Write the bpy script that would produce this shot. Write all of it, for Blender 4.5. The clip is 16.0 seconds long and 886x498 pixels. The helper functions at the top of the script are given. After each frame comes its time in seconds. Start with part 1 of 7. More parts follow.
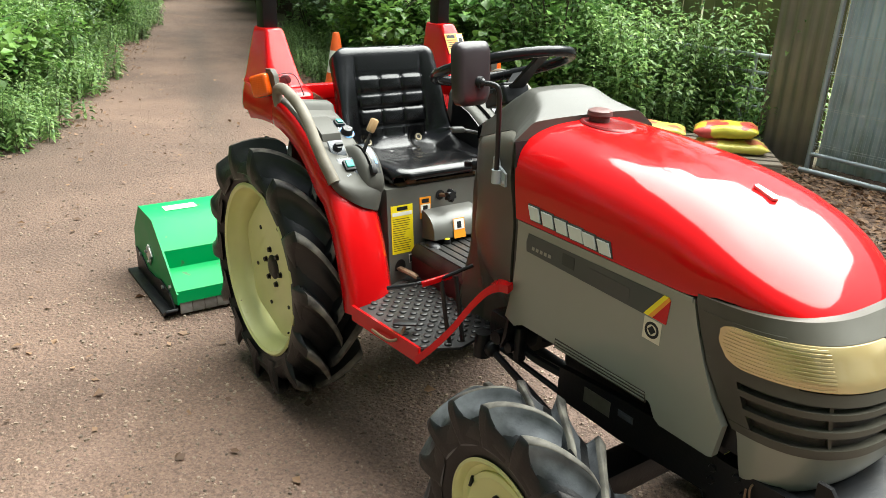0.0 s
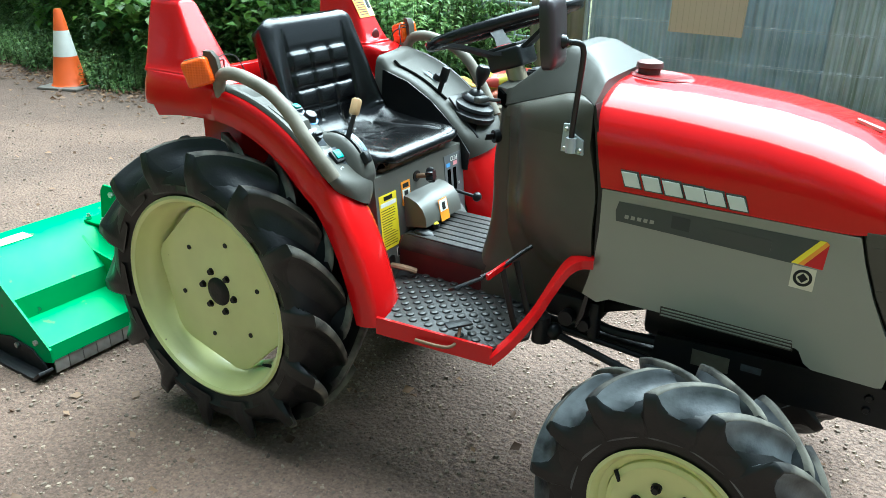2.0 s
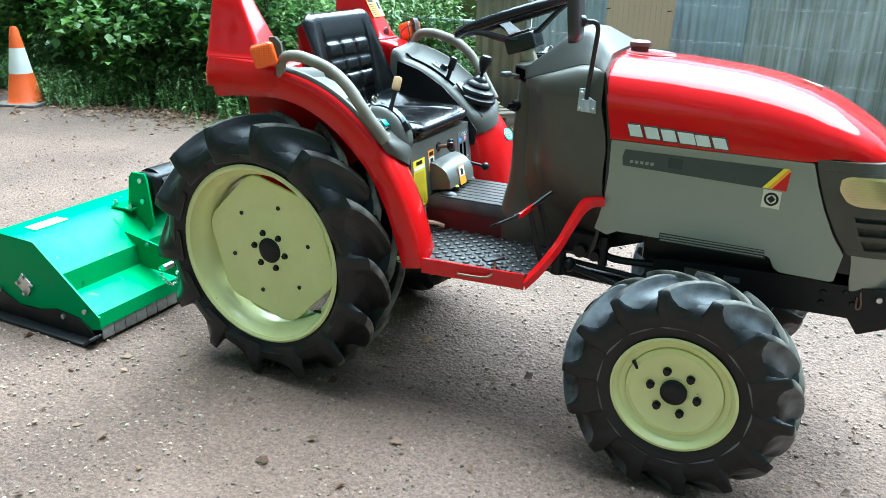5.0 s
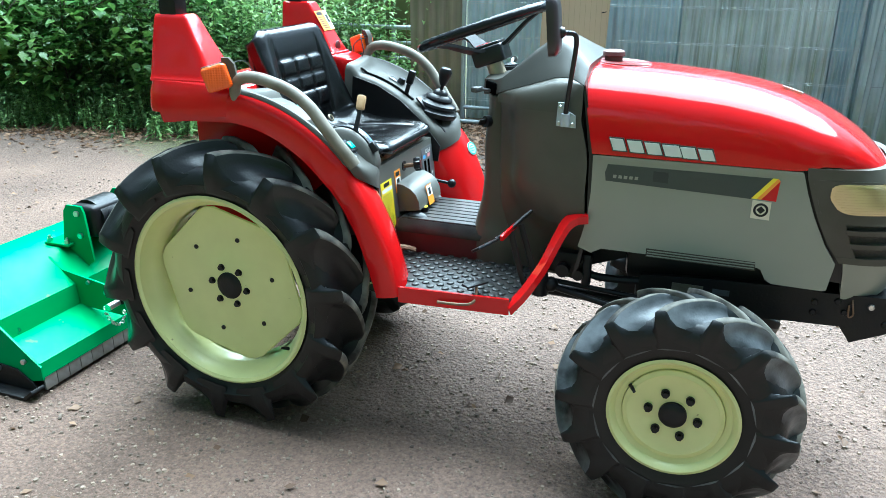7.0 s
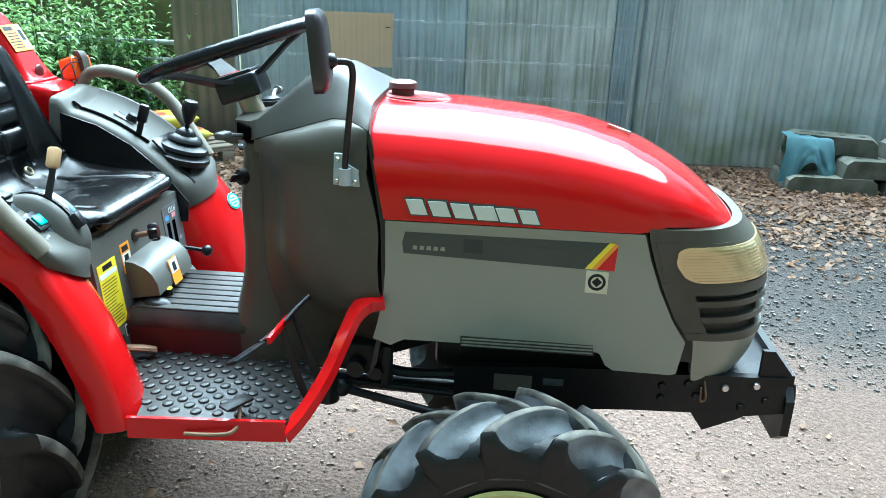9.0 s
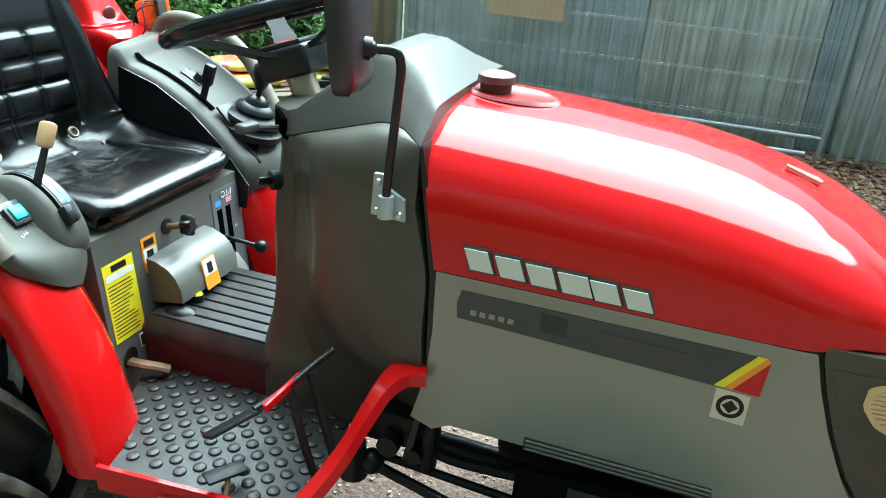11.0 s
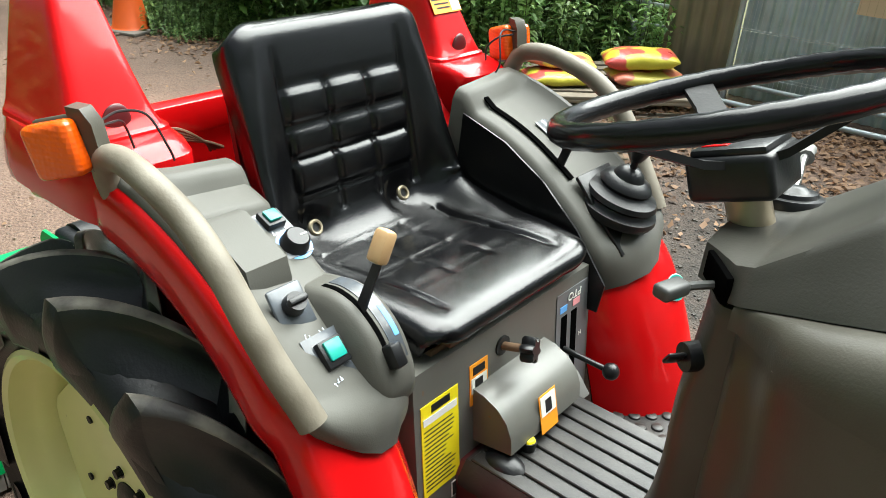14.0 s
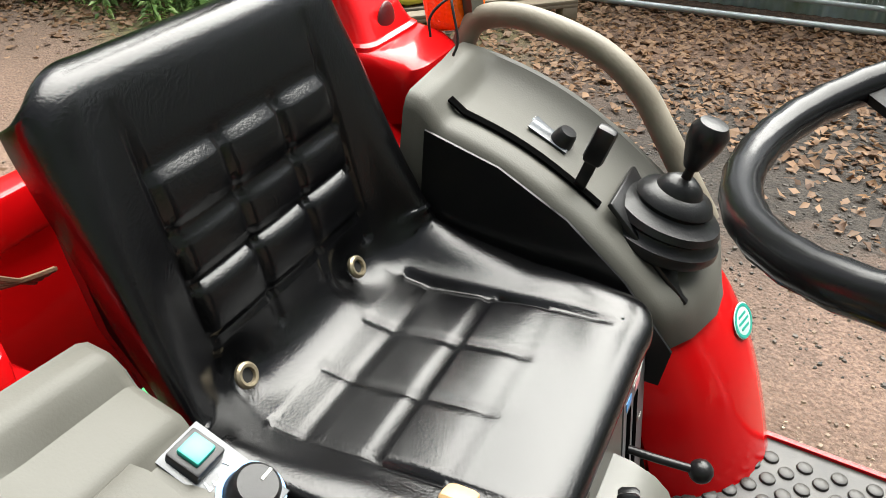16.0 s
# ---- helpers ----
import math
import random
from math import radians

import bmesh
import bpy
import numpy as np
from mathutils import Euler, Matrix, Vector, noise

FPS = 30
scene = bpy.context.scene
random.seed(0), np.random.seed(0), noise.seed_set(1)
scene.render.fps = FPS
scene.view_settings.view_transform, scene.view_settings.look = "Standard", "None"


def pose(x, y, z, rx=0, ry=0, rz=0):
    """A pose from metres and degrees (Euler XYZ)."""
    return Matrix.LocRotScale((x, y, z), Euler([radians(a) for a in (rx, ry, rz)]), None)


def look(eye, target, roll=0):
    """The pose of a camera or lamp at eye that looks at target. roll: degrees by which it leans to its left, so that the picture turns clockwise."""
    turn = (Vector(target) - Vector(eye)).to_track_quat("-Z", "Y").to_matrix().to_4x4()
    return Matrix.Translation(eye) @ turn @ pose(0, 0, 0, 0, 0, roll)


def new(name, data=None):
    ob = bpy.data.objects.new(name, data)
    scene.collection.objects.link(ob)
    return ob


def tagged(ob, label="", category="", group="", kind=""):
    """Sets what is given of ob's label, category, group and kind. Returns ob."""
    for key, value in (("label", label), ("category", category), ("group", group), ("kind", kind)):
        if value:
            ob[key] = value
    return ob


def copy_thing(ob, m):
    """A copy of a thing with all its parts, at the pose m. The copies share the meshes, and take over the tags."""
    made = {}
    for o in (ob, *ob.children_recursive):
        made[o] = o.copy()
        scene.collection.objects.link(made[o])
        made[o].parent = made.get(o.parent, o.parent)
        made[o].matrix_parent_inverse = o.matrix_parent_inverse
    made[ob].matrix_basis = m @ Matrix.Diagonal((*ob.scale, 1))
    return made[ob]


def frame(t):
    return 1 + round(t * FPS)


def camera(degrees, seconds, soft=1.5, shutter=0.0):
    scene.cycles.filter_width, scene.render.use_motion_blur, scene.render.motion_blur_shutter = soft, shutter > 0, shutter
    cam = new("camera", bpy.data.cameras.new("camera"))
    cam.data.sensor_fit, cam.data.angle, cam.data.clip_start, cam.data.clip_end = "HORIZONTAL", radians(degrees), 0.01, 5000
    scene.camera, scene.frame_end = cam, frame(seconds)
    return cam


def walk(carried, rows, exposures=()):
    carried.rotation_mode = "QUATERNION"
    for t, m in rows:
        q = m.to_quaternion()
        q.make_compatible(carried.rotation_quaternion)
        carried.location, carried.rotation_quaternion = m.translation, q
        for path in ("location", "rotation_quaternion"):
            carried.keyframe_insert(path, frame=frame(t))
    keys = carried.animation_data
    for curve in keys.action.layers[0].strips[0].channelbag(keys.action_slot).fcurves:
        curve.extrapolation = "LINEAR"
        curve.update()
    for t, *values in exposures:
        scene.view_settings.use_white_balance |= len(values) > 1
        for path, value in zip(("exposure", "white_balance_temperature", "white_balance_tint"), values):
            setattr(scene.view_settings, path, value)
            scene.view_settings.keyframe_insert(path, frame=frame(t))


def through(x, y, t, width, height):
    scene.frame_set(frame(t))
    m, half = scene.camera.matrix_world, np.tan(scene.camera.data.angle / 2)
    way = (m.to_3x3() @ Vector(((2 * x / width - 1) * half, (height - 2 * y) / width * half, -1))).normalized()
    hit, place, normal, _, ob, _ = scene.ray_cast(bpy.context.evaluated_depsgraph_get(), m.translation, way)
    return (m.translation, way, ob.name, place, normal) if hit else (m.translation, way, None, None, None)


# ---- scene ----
cam = camera(59.7, 16.0, soft=0.8)
PATH = [
    (0, (2.447, -1.435, 1.541), (0.926, -0.353, 0.822), 2.2),
    (0.5, (2.24, -1.614, 1.543), (0.839, -0.389, 0.812), 2.1),
    (1, (2.042, -1.693, 1.523), (0.776, -0.339, 0.77), 1.6),
    (1.5, (1.822, -1.725, 1.512), (0.702, -0.257, 0.743), 1.2),
    (2, (1.66, -1.848, 1.489), (0.69, -0.285, 0.704), 0.8),
    (2.5, (1.602, -2.007, 1.482), (0.767, -0.36, 0.714), 0.7),
    (3, (1.668, -2.181, 1.454), (0.89, -0.494, 0.714), 1.3),
    (3.5, (1.727, -2.309, 1.46), (0.971, -0.608, 0.727), 1.5),
    (4, (1.733, -2.385, 1.427), (0.972, -0.683, 0.704), 1.5),
    (4.5, (1.687, -2.406, 1.419), (0.898, -0.716, 0.696), 1.3),
    (4.7, (1.653, -2.405, 1.421), (0.843, -0.724, 0.701), 1.2),
    (6.8, (1.412, -2.328, 1.44), (0.688, -0.606, 0.724), 0.0),
    (7, (1.421, -2.319, 1.443), (0.771, -0.567, 0.73), 0.1),
    (7.5, (1.422, -2.21, 1.429), (0.964, -0.398, 0.718), 0.9),
    (8, (1.402, -2.033, 1.415), (1.11, -0.18, 0.721), 1.2),
    (8.5, (1.375, -1.905, 1.423), (1.186, -0.033, 0.745), 1.5),
    (9, (1.332, -1.746, 1.419), (1.179, 0.13, 0.743), 1.8),
    (9.2, (1.305, -1.678, 1.425), (1.145, 0.197, 0.747), 2.1),
    (11.3, (1.41, -1.176, 1.437), (0.783, 0.521, 0.584), 4.7),
    (11.5, (1.402, -1.147, 1.429), (0.723, 0.522, 0.562), 4.8),
    (12, (1.349, -1.113, 1.417), (0.555, 0.492, 0.527), 4.8),
    (12.5, (1.262, -1.089, 1.419), (0.368, 0.462, 0.527), 4.6),
    (13, (1.149, -1.031, 1.434), (0.164, 0.462, 0.539), 4.3),
    (13.5, (1.044, -0.967, 1.465), (-0.018, 0.469, 0.566), 3.9),
    (14, (0.98, -0.863, 1.467), (-0.135, 0.518, 0.547), 3.3),
    (14.5, (0.908, -0.719, 1.469), (-0.23, 0.622, 0.518), 2.4),
    (15, (0.811, -0.653, 1.467), (-0.298, 0.681, 0.473), 1.3),
    (15.5, (0.66, -0.618, 1.461), (-0.331, 0.781, 0.432), 0.3),
    (16, (0.526, -0.534, 1.436), (-0.209, 0.958, 0.326), -0.2),
]
EXPOSURES = [(0.0, 1.36, 6400, 2), (1.0, 1.49, 5700, -7), (2.0, 1.61, 5250, -10), (3.5, 1.8, 5050, -9), (9.0, 1.85, 4900, -10), (11.5, 1.63, 5500, -12), (13.0, 1.51, 6100, -4), (14.5, 1.35, 6300, 2), (15.4, 1.23, 6450, 4), (16.0, 1.39, 6600, 6)]
walk(cam, [(t, look(eye, target, roll)) for t, eye, target, roll in PATH], EXPOSURES)

# ---- light ----
world = bpy.data.worlds.new("overcast")
scene.world = world
world.use_nodes = True
wn, wl = world.node_tree.nodes, world.node_tree.links
sky = wn.new("ShaderNodeTexSky")
sky.sky_type, sky.sun_disc = "NISHITA", False
sky.sun_elevation, sky.sun_rotation = radians(60), radians(0)
sky.air_density, sky.dust_density, sky.ozone_density = 1.0, 3.0, 1.0
grey = wn.new("ShaderNodeHueSaturation")
grey.inputs["Saturation"].default_value = 0.30
wl.new(sky.outputs[0], grey.inputs["Color"])
wl.new(grey.outputs[0], wn["Background"].inputs["Color"])
wn["Background"].inputs["Strength"].default_value = 0.08
sun = new("sun", bpy.data.lights.new("sun", "SUN"))
sun.data.energy, sun.data.angle, sun.data.color = 6.3, radians(72), (1.0, 0.98, 0.95)
sun.matrix_world = look((0.2, 4.50, 8.70), (0, 0, 0))


# ---- building helpers ----
ORIGIN = {}


def thing(name, at, label, category, group="", kind=""):
    """An Empty at a thing's base."""
    ob = new(name)
    ob.location, ob.empty_display_size = at, 0.1
    ORIGIN[ob] = Vector(at)
    return tagged(ob, label, category, group, kind)


def mesh_of(name, bm, sharp=38):
    me = bpy.data.meshes.new(name)
    bmesh.ops.recalc_face_normals(bm, faces=bm.faces)
    bm.to_mesh(me)
    bm.free()
    me.shade_smooth()
    me.set_sharp_from_angle(angle=radians(sharp))
    return me


def part(name, bm, material, parent=None, label="", sharp=38):
    """One mesh object from world coordinates, with its origin in its middle, under a thing or a part."""
    vs = [v.co.copy() for v in bm.verts]
    lo = Vector([min(v[i] for v in vs) for i in range(3)])
    hi = Vector([max(v[i] for v in vs) for i in range(3)])
    mid = (lo + hi) / 2
    if parent is None:
        mid.z = lo.z
    bmesh.ops.translate(bm, verts=bm.verts, vec=-mid)
    ob = new(name, mesh_of(name, bm, sharp))
    if isinstance(material, (list, tuple)):
        for m in material:
            ob.data.materials.append(m)
    else:
        ob.data.materials.append(material)
    ORIGIN[ob] = mid
    if parent is not None:
        ob.parent = parent
        ob.location = mid - ORIGIN[parent]
    else:
        ob.location = mid
    if label:
        tagged(ob, label)
    return ob


def soften(bm, offset, segments=2, angle=30):
    if offset > 0:
        edges = [e for e in bm.edges if len(e.link_faces) == 2 and e.calc_face_angle(0) > radians(angle)]
        bmesh.ops.bevel(bm, geom=edges, offset=offset, segments=segments, affect="EDGES", profile=0.5, clamp_overlap=True)
    return bm


def box(x0, x1, y0, y1, z0, z1, bevel=0.0, segments=2):
    bm = bmesh.new()
    bmesh.ops.create_cube(bm, size=1)
    for v in bm.verts:
        v.co = Vector((x0 if v.co.x < 0 else x1, y0 if v.co.y < 0 else y1, z0 if v.co.z < 0 else z1))
    return soften(bm, bevel, segments)


def turned(bm, m):
    bmesh.ops.transform(bm, matrix=m, verts=bm.verts)
    return bm


def join(*bms):
    out = bms[0]
    for other in bms[1:]:
        me = bpy.data.meshes.new("tmp")
        other.to_mesh(me)
        out.from_mesh(me)
        bpy.data.meshes.remove(me)
        other.free()
    return out


def loft(rings, closed=True, caps=True):
    """Skin over rings of equal length."""
    bm = bmesh.new()
    vs = [[bm.verts.new(p) for p in ring] for ring in rings]
    n = len(rings[0])
    for a, b in zip(vs, vs[1:]):
        for i in range(n if closed else n - 1):
            j = (i + 1) % n
            bm.faces.new((a[i], a[j], b[j], b[i]))
    if caps and closed:
        bm.faces.new(vs[0])
        bm.faces.new(list(reversed(vs[-1])))
    return bm


def frame_of(axis):
    axis = Vector(axis).normalized()
    side = axis.cross(Vector((0, 0, 1)) if abs(axis.z) < 0.9 else Vector((1, 0, 0))).normalized()
    return axis, side, axis.cross(side)


def rod(p0, p1, r0, r1=None, n=16, bevel=0.0):
    p0, p1, r1 = Vector(p0), Vector(p1), r0 if r1 is None else r1
    a, u, w = frame_of(p1 - p0)
    ring = lambda p, r: [p + r * (math.cos(2 * math.pi * i / n) * u + math.sin(2 * math.pi * i / n) * w) for i in range(n)]
    return soften(loft([ring(p0, r0), ring(p1, r1)]), bevel, 2, 50)


def lathe(profile, centre, axis, n=40, closed=False):
    """Turns (radius, height) pairs about an axis."""
    a, u, w = frame_of(axis)
    c = Vector(centre)
    bm = bmesh.new()
    rings = []
    for r, h in profile:
        if r < 1e-5:
            rings.append([bm.verts.new(c + a * h)])
        else:
            rings.append([bm.verts.new(c + a * h + r * (math.cos(2 * math.pi * i / n) * u + math.sin(2 * math.pi * i / n) * w)) for i in range(n)])
    pairs = list(zip(rings, rings[1:])) + ([(rings[-1], rings[0])] if closed else [])
    for p, q in pairs:
        for i in range(n):
            j = (i + 1) % n
            if len(p) == 1 and len(q) == 1:
                continue
            if len(p) == 1:
                bm.faces.new((p[0], q[i], q[j]))
            elif len(q) == 1:
                bm.faces.new((p[i], q[0], p[j]))
            else:
                bm.faces.new((p[i], q[i], q[j], p[j]))
    return bm


def smooth_line(points, steps=6):
    """A Catmull-Rom line through points."""
    ps = [Vector(p) for p in points]
    ps = [2 * ps[0] - ps[1]] + ps + [2 * ps[-1] - ps[-2]]
    out = []
    for a, b, c, d in zip(ps, ps[1:], ps[2:], ps[3:]):
        for k in range(steps):
            t = k / steps
            out.append(0.5 * (2 * b + (c - a) * t + (2 * a - 5 * b + 4 * c - d) * t * t + (3 * b - a - 3 * c + d) * t ** 3))
    return out + [ps[-2]]


def tube(points, r, n=10, steps=6, flat=1.0, taper=None):
    """A round or flattened bar along a smooth line."""
    line = smooth_line(points, steps) if steps else [Vector(p) for p in points]
    rings, side = [], None
    for i, p in enumerate(line):
        t = (line[min(i + 1, len(line) - 1)] - line[max(i - 1, 0)]).normalized()
        if side is None:
            _, side, _ = frame_of(t)
        side = (side - t * side.dot(t)).normalized()
        up = t.cross(side)
        rr = r * (1 if taper is None else 1 + (taper - 1) * i / (len(line) - 1))
        rings.append([p + rr * (math.cos(2 * math.pi * k / n) * side * flat + math.sin(2 * math.pi * k / n) * up) for k in range(n)])
    return loft(rings)


def prism(poly, axis, a0, a1, bevel=0.0, segments=2):
    """A polygon in the plane across an axis ('x', 'y' or 'z'), drawn out from a0 to a1."""
    def at(p, a):
        return {"x": (a, p[0], p[1]), "y": (p[0], a, p[1]), "z": (p[0], p[1], a)}[axis]
    return soften(loft([[at(p, a0) for p in poly], [at(p, a1) for p in poly]]), bevel, segments)


def ball(c, r, n=12, squash=(1, 1, 1)):
    bm = bmesh.new()
    bmesh.ops.create_uvsphere(bm, u_segments=n, v_segments=max(6, n // 2), radius=1)
    return turned(bm, Matrix.Translation(c) @ Matrix.Diagonal((r * squash[0], r * squash[1], r * squash[2], 1)))


def interp(xs, ys, x):
    return float(np.interp(x, xs, ys))


# ---- materials ----
def mat(name, colour, rough=0.5, metal=0.0, other=None, amount=0.5, scale=6.0, fine=90.0, bump=0.05, coat=0.0, spec=0.5,
        rough_var=0.12, dist=0.002, detail=6.0, per_object=0.0, transmission=0.0, speck=None, speck_scale=200.0, speck_cut=0.66):
    """A painted, moulded or natural surface: two colours in broad stains, a fine grain, relief and uneven gloss."""
    m = bpy.data.materials.new(name)
    m.use_nodes = True
    nt = m.node_tree
    N, L = nt.nodes, nt.links
    b = N["Principled BSDF"]
    tc = N.new("ShaderNodeTexCoord")
    big, small = N.new("ShaderNodeTexNoise"), N.new("ShaderNodeTexNoise")
    big.inputs["Scale"].default_value, big.inputs["Detail"].default_value = scale, detail
    small.inputs["Scale"].default_value, small.inputs["Detail"].default_value = fine, 4.0
    for t in (big, small):
        L.new(tc.outputs["Object"], t.inputs["Vector"])
    other = other or tuple(c * 0.72 for c in colour)
    ramp = N.new("ShaderNodeValToRGB")
    ramp.color_ramp.elements[0].position, ramp.color_ramp.elements[1].position = 0.36, 0.66
    ramp.color_ramp.elements[0].color = (*other, 1)
    ramp.color_ramp.elements[1].color = (*colour, 1)
    L.new(big.outputs["Fac"], ramp.inputs["Fac"])
    mix = N.new("ShaderNodeMix")
    mix.data_type = "RGBA"
    mix.inputs["Factor"].default_value = amount
    mix.inputs["A"].default_value = (*colour, 1)
    L.new(ramp.outputs["Color"], mix.inputs["B"])
    out = mix.outputs["Result"]
    if speck:
        sp = N.new("ShaderNodeTexNoise")
        sp.inputs["Scale"].default_value, sp.inputs["Detail"].default_value = speck_scale, 3.0
        L.new(tc.outputs["Object"], sp.inputs["Vector"])
        cut = N.new("ShaderNodeValToRGB")
        cut.color_ramp.elements[0].position, cut.color_ramp.elements[1].position = speck_cut, speck_cut + 0.05
        L.new(sp.outputs["Fac"], cut.inputs["Fac"])
        mx = N.new("ShaderNodeMix")
        mx.data_type = "RGBA"
        L.new(cut.outputs["Color"], mx.inputs["Factor"])
        L.new(out, mx.inputs["A"])
        mx.inputs["B"].default_value = (*speck, 1)
        out = mx.outputs["Result"]
    if per_object:
        info, hsv = N.new("ShaderNodeObjectInfo"), N.new("ShaderNodeHueSaturation")
        mr = N.new("ShaderNodeMapRange")
        mr.inputs["To Min"].default_value, mr.inputs["To Max"].default_value = 1 - per_object, 1 + per_object
        L.new(info.outputs["Random"], mr.inputs["Value"])
        L.new(mr.outputs["Result"], hsv.inputs["Value"])
        L.new(out, hsv.inputs["Color"])
        out = hsv.outputs["Color"]
    L.new(out, b.inputs["Base Color"])
    rr = N.new("ShaderNodeMapRange")
    rr.inputs["To Min"].default_value, rr.inputs["To Max"].default_value = max(0.02, rough - rough_var), min(1, rough + rough_var)
    L.new(big.outputs["Fac"], rr.inputs["Value"])
    L.new(rr.outputs["Result"], b.inputs["Roughness"])
    b.inputs["Metallic"].default_value = metal
    b.inputs["Specular IOR Level"].default_value = spec
    b.inputs["Coat Weight"].default_value, b.inputs["Coat Roughness"].default_value = coat, 0.06
    if transmission:
        b.inputs["Transmission Weight"].default_value = transmission
    if bump:
        bp = N.new("ShaderNodeBump")
        bp.inputs["Strength"].default_value, bp.inputs["Distance"].default_value = bump, dist
        L.new(small.outputs["Fac"], bp.inputs["Height"])
        L.new(bp.outputs["Normal"], b.inputs["Normal"])
    return m


RED = mat("red_paint", (0.50, 0.003, 0.005), 0.24, other=(0.47, 0.004, 0.006), amount=0.5, scale=5, bump=0.02, fine=30, coat=0.6, spec=0.10, rough_var=0.06)
RED.node_tree.nodes["Principled BSDF"].inputs["Coat IOR"].default_value = 1.38
HOODRED = mat("hood_paint", (0.48, 0.003, 0.005), 0.24, other=(0.44, 0.005, 0.007), amount=0.5, scale=4, bump=0.03, fine=9, dist=0.004, coat=1.0, spec=0.03, rough_var=0.05)
HOODRED.node_tree.nodes["Principled BSDF"].inputs["Coat IOR"].default_value = 1.35
HOODRED.node_tree.nodes["Principled BSDF"].inputs["Coat Roughness"].default_value = 0.05
GREEN = mat("green_paint", (0.004, 0.25, 0.065), 0.44, other=(0.006, 0.21, 0.055), scale=6, bump=0.03, fine=30, coat=0.0, spec=0.22, speck=(0.05, 0.12, 0.05), speck_scale=18, speck_cut=0.70)
CREAM = mat("cream_rim_paint", (0.66, 0.66, 0.29), 0.34, other=(0.57, 0.57, 0.24), scale=9, fine=80, bump=0.05, coat=0.2, speck=(0.20, 0.15, 0.08), speck_scale=26, speck_cut=0.74)
COWL = mat("dark_grey_plastic", (0.072, 0.068, 0.053), 0.38, other=(0.044, 0.039, 0.029), amount=0.8, scale=5, fine=420, bump=0.12, spec=0.36)
CONSOLE = mat("console_grey_plastic", (0.090, 0.088, 0.078), 0.46, other=(0.066, 0.063, 0.053), scale=7, fine=420, bump=0.12, spec=0.20)
PANELGREY = mat("warm_grey_metallic_paint", (0.245, 0.252, 0.212), 0.36, metal=0.2, other=(0.205, 0.208, 0.172), scale=3, fine=160, bump=0.04, coat=0.3, spec=0.5)
PEDESTAL = mat("pedestal_grey_paint", (0.108, 0.107, 0.095), 0.36, other=(0.090, 0.085, 0.072), scale=12, fine=120, bump=0.05, speck=(0.16, 0.08, 0.035), speck_scale=34, speck_cut=0.72)
RAILGREY = mat("beige_grey_handrail", (0.185, 0.165, 0.128), 0.6, other=(0.110, 0.094, 0.068), amount=0.9, scale=14, fine=200, bump=0.2)
VINYL = mat("black_vinyl", (0.002, 0.002, 0.0025), 0.19, other=(0.004, 0.004, 0.004), scale=9, fine=340, bump=0.32, dist=0.0012, rough_var=0.12, spec=0.45)
BLACKPL = mat("black_plastic", (0.006, 0.006, 0.007), 0.32, other=(0.012, 0.012, 0.012), spec=0.35, scale=12, fine=300, bump=0.12)
RUBBER = mat("tyre_rubber", (0.003, 0.0035, 0.0045), 0.42, other=(0.008, 0.008, 0.008), amount=0.75, spec=0.34, scale=7, fine=160, bump=0.25)
LUGSIDE = mat("scuffed_tread_rubber", (0.003, 0.0035, 0.0045), 0.32, other=(0.014, 0.014, 0.013), amount=0.9, spec=0.36, scale=9, fine=160, bump=0.25)
# front tread: dust, plus bluish sky sheen put into the pale colour
LUGDUSTSHEEN = mat("dust_and_sheen_tread_rubber", (0.003, 0.0035, 0.005), 0.34, other=(0.130, 0.138, 0.146), amount=0.9, spec=0.40, scale=10, fine=160, bump=0.25)
LUGTOP = mat("dusty_tread_rubber", (0.22, 0.205, 0.170), 0.6, other=(0.030, 0.028, 0.026), amount=1.0, scale=13, fine=160, bump=0.3, spec=0.3)
MAT = mat("rubber_mat", (0.014, 0.014, 0.015), 0.40, other=(0.036, 0.033, 0.029), amount=0.8, spec=0.34, scale=14, fine=160, bump=0.2)
CHASSIS = mat("chassis_black", (0.005, 0.006, 0.008), 0.42, other=(0.012, 0.010, 0.008), amount=0.6, spec=0.25, scale=14, fine=120, bump=0.3)
STEEL = mat("bright_steel", (0.55, 0.55, 0.53), 0.32, metal=1.0, other=(0.38, 0.37, 0.35), scale=30, fine=120, bump=0.1)
RUSTY = mat("rusty_steel", (0.20, 0.12, 0.07), 0.6, metal=0.4, other=(0.10, 0.055, 0.03), scale=30, fine=160, bump=0.3)
GALV = mat("galvanised_steel", (0.42, 0.46, 0.48), 0.45, metal=0.35, other=(0.31, 0.345, 0.36), scale=25, fine=160, bump=0.1)
DARKRED = mat("dark_red_primer_and_shade", (0.075, 0.008, 0.010), 0.4, scale=8, fine=80, bump=0.1)
AMBER = mat("amber_lens", (0.80, 0.105, 0.002), 0.20, other=(0.62, 0.065, 0.002), scale=8, fine=140, bump=0.3, dist=0.003, coat=0.25)
nt = AMBER.node_tree
facets = nt.nodes.new("ShaderNodeTexVoronoi")
facets.inputs["Scale"].default_value, facets.inputs["Randomness"].default_value = 150, 0.0
nt.links.new(nt.nodes["Texture Coordinate"].outputs["Object"], facets.inputs["Vector"])
nt.links.new(facets.outputs["Distance"], nt.nodes["Bump"].inputs["Height"])
nt.nodes["Bump"].inputs["Strength"].default_value = 0.45
WOODKNOB = mat("worn_wooden_knob", (0.46, 0.30, 0.15), 0.5, other=(0.36, 0.22, 0.10), scale=40, fine=200, bump=0.15)
TEAL = mat("teal_switch", (0.02, 0.30, 0.24), 0.3, scale=20, bump=0.0)
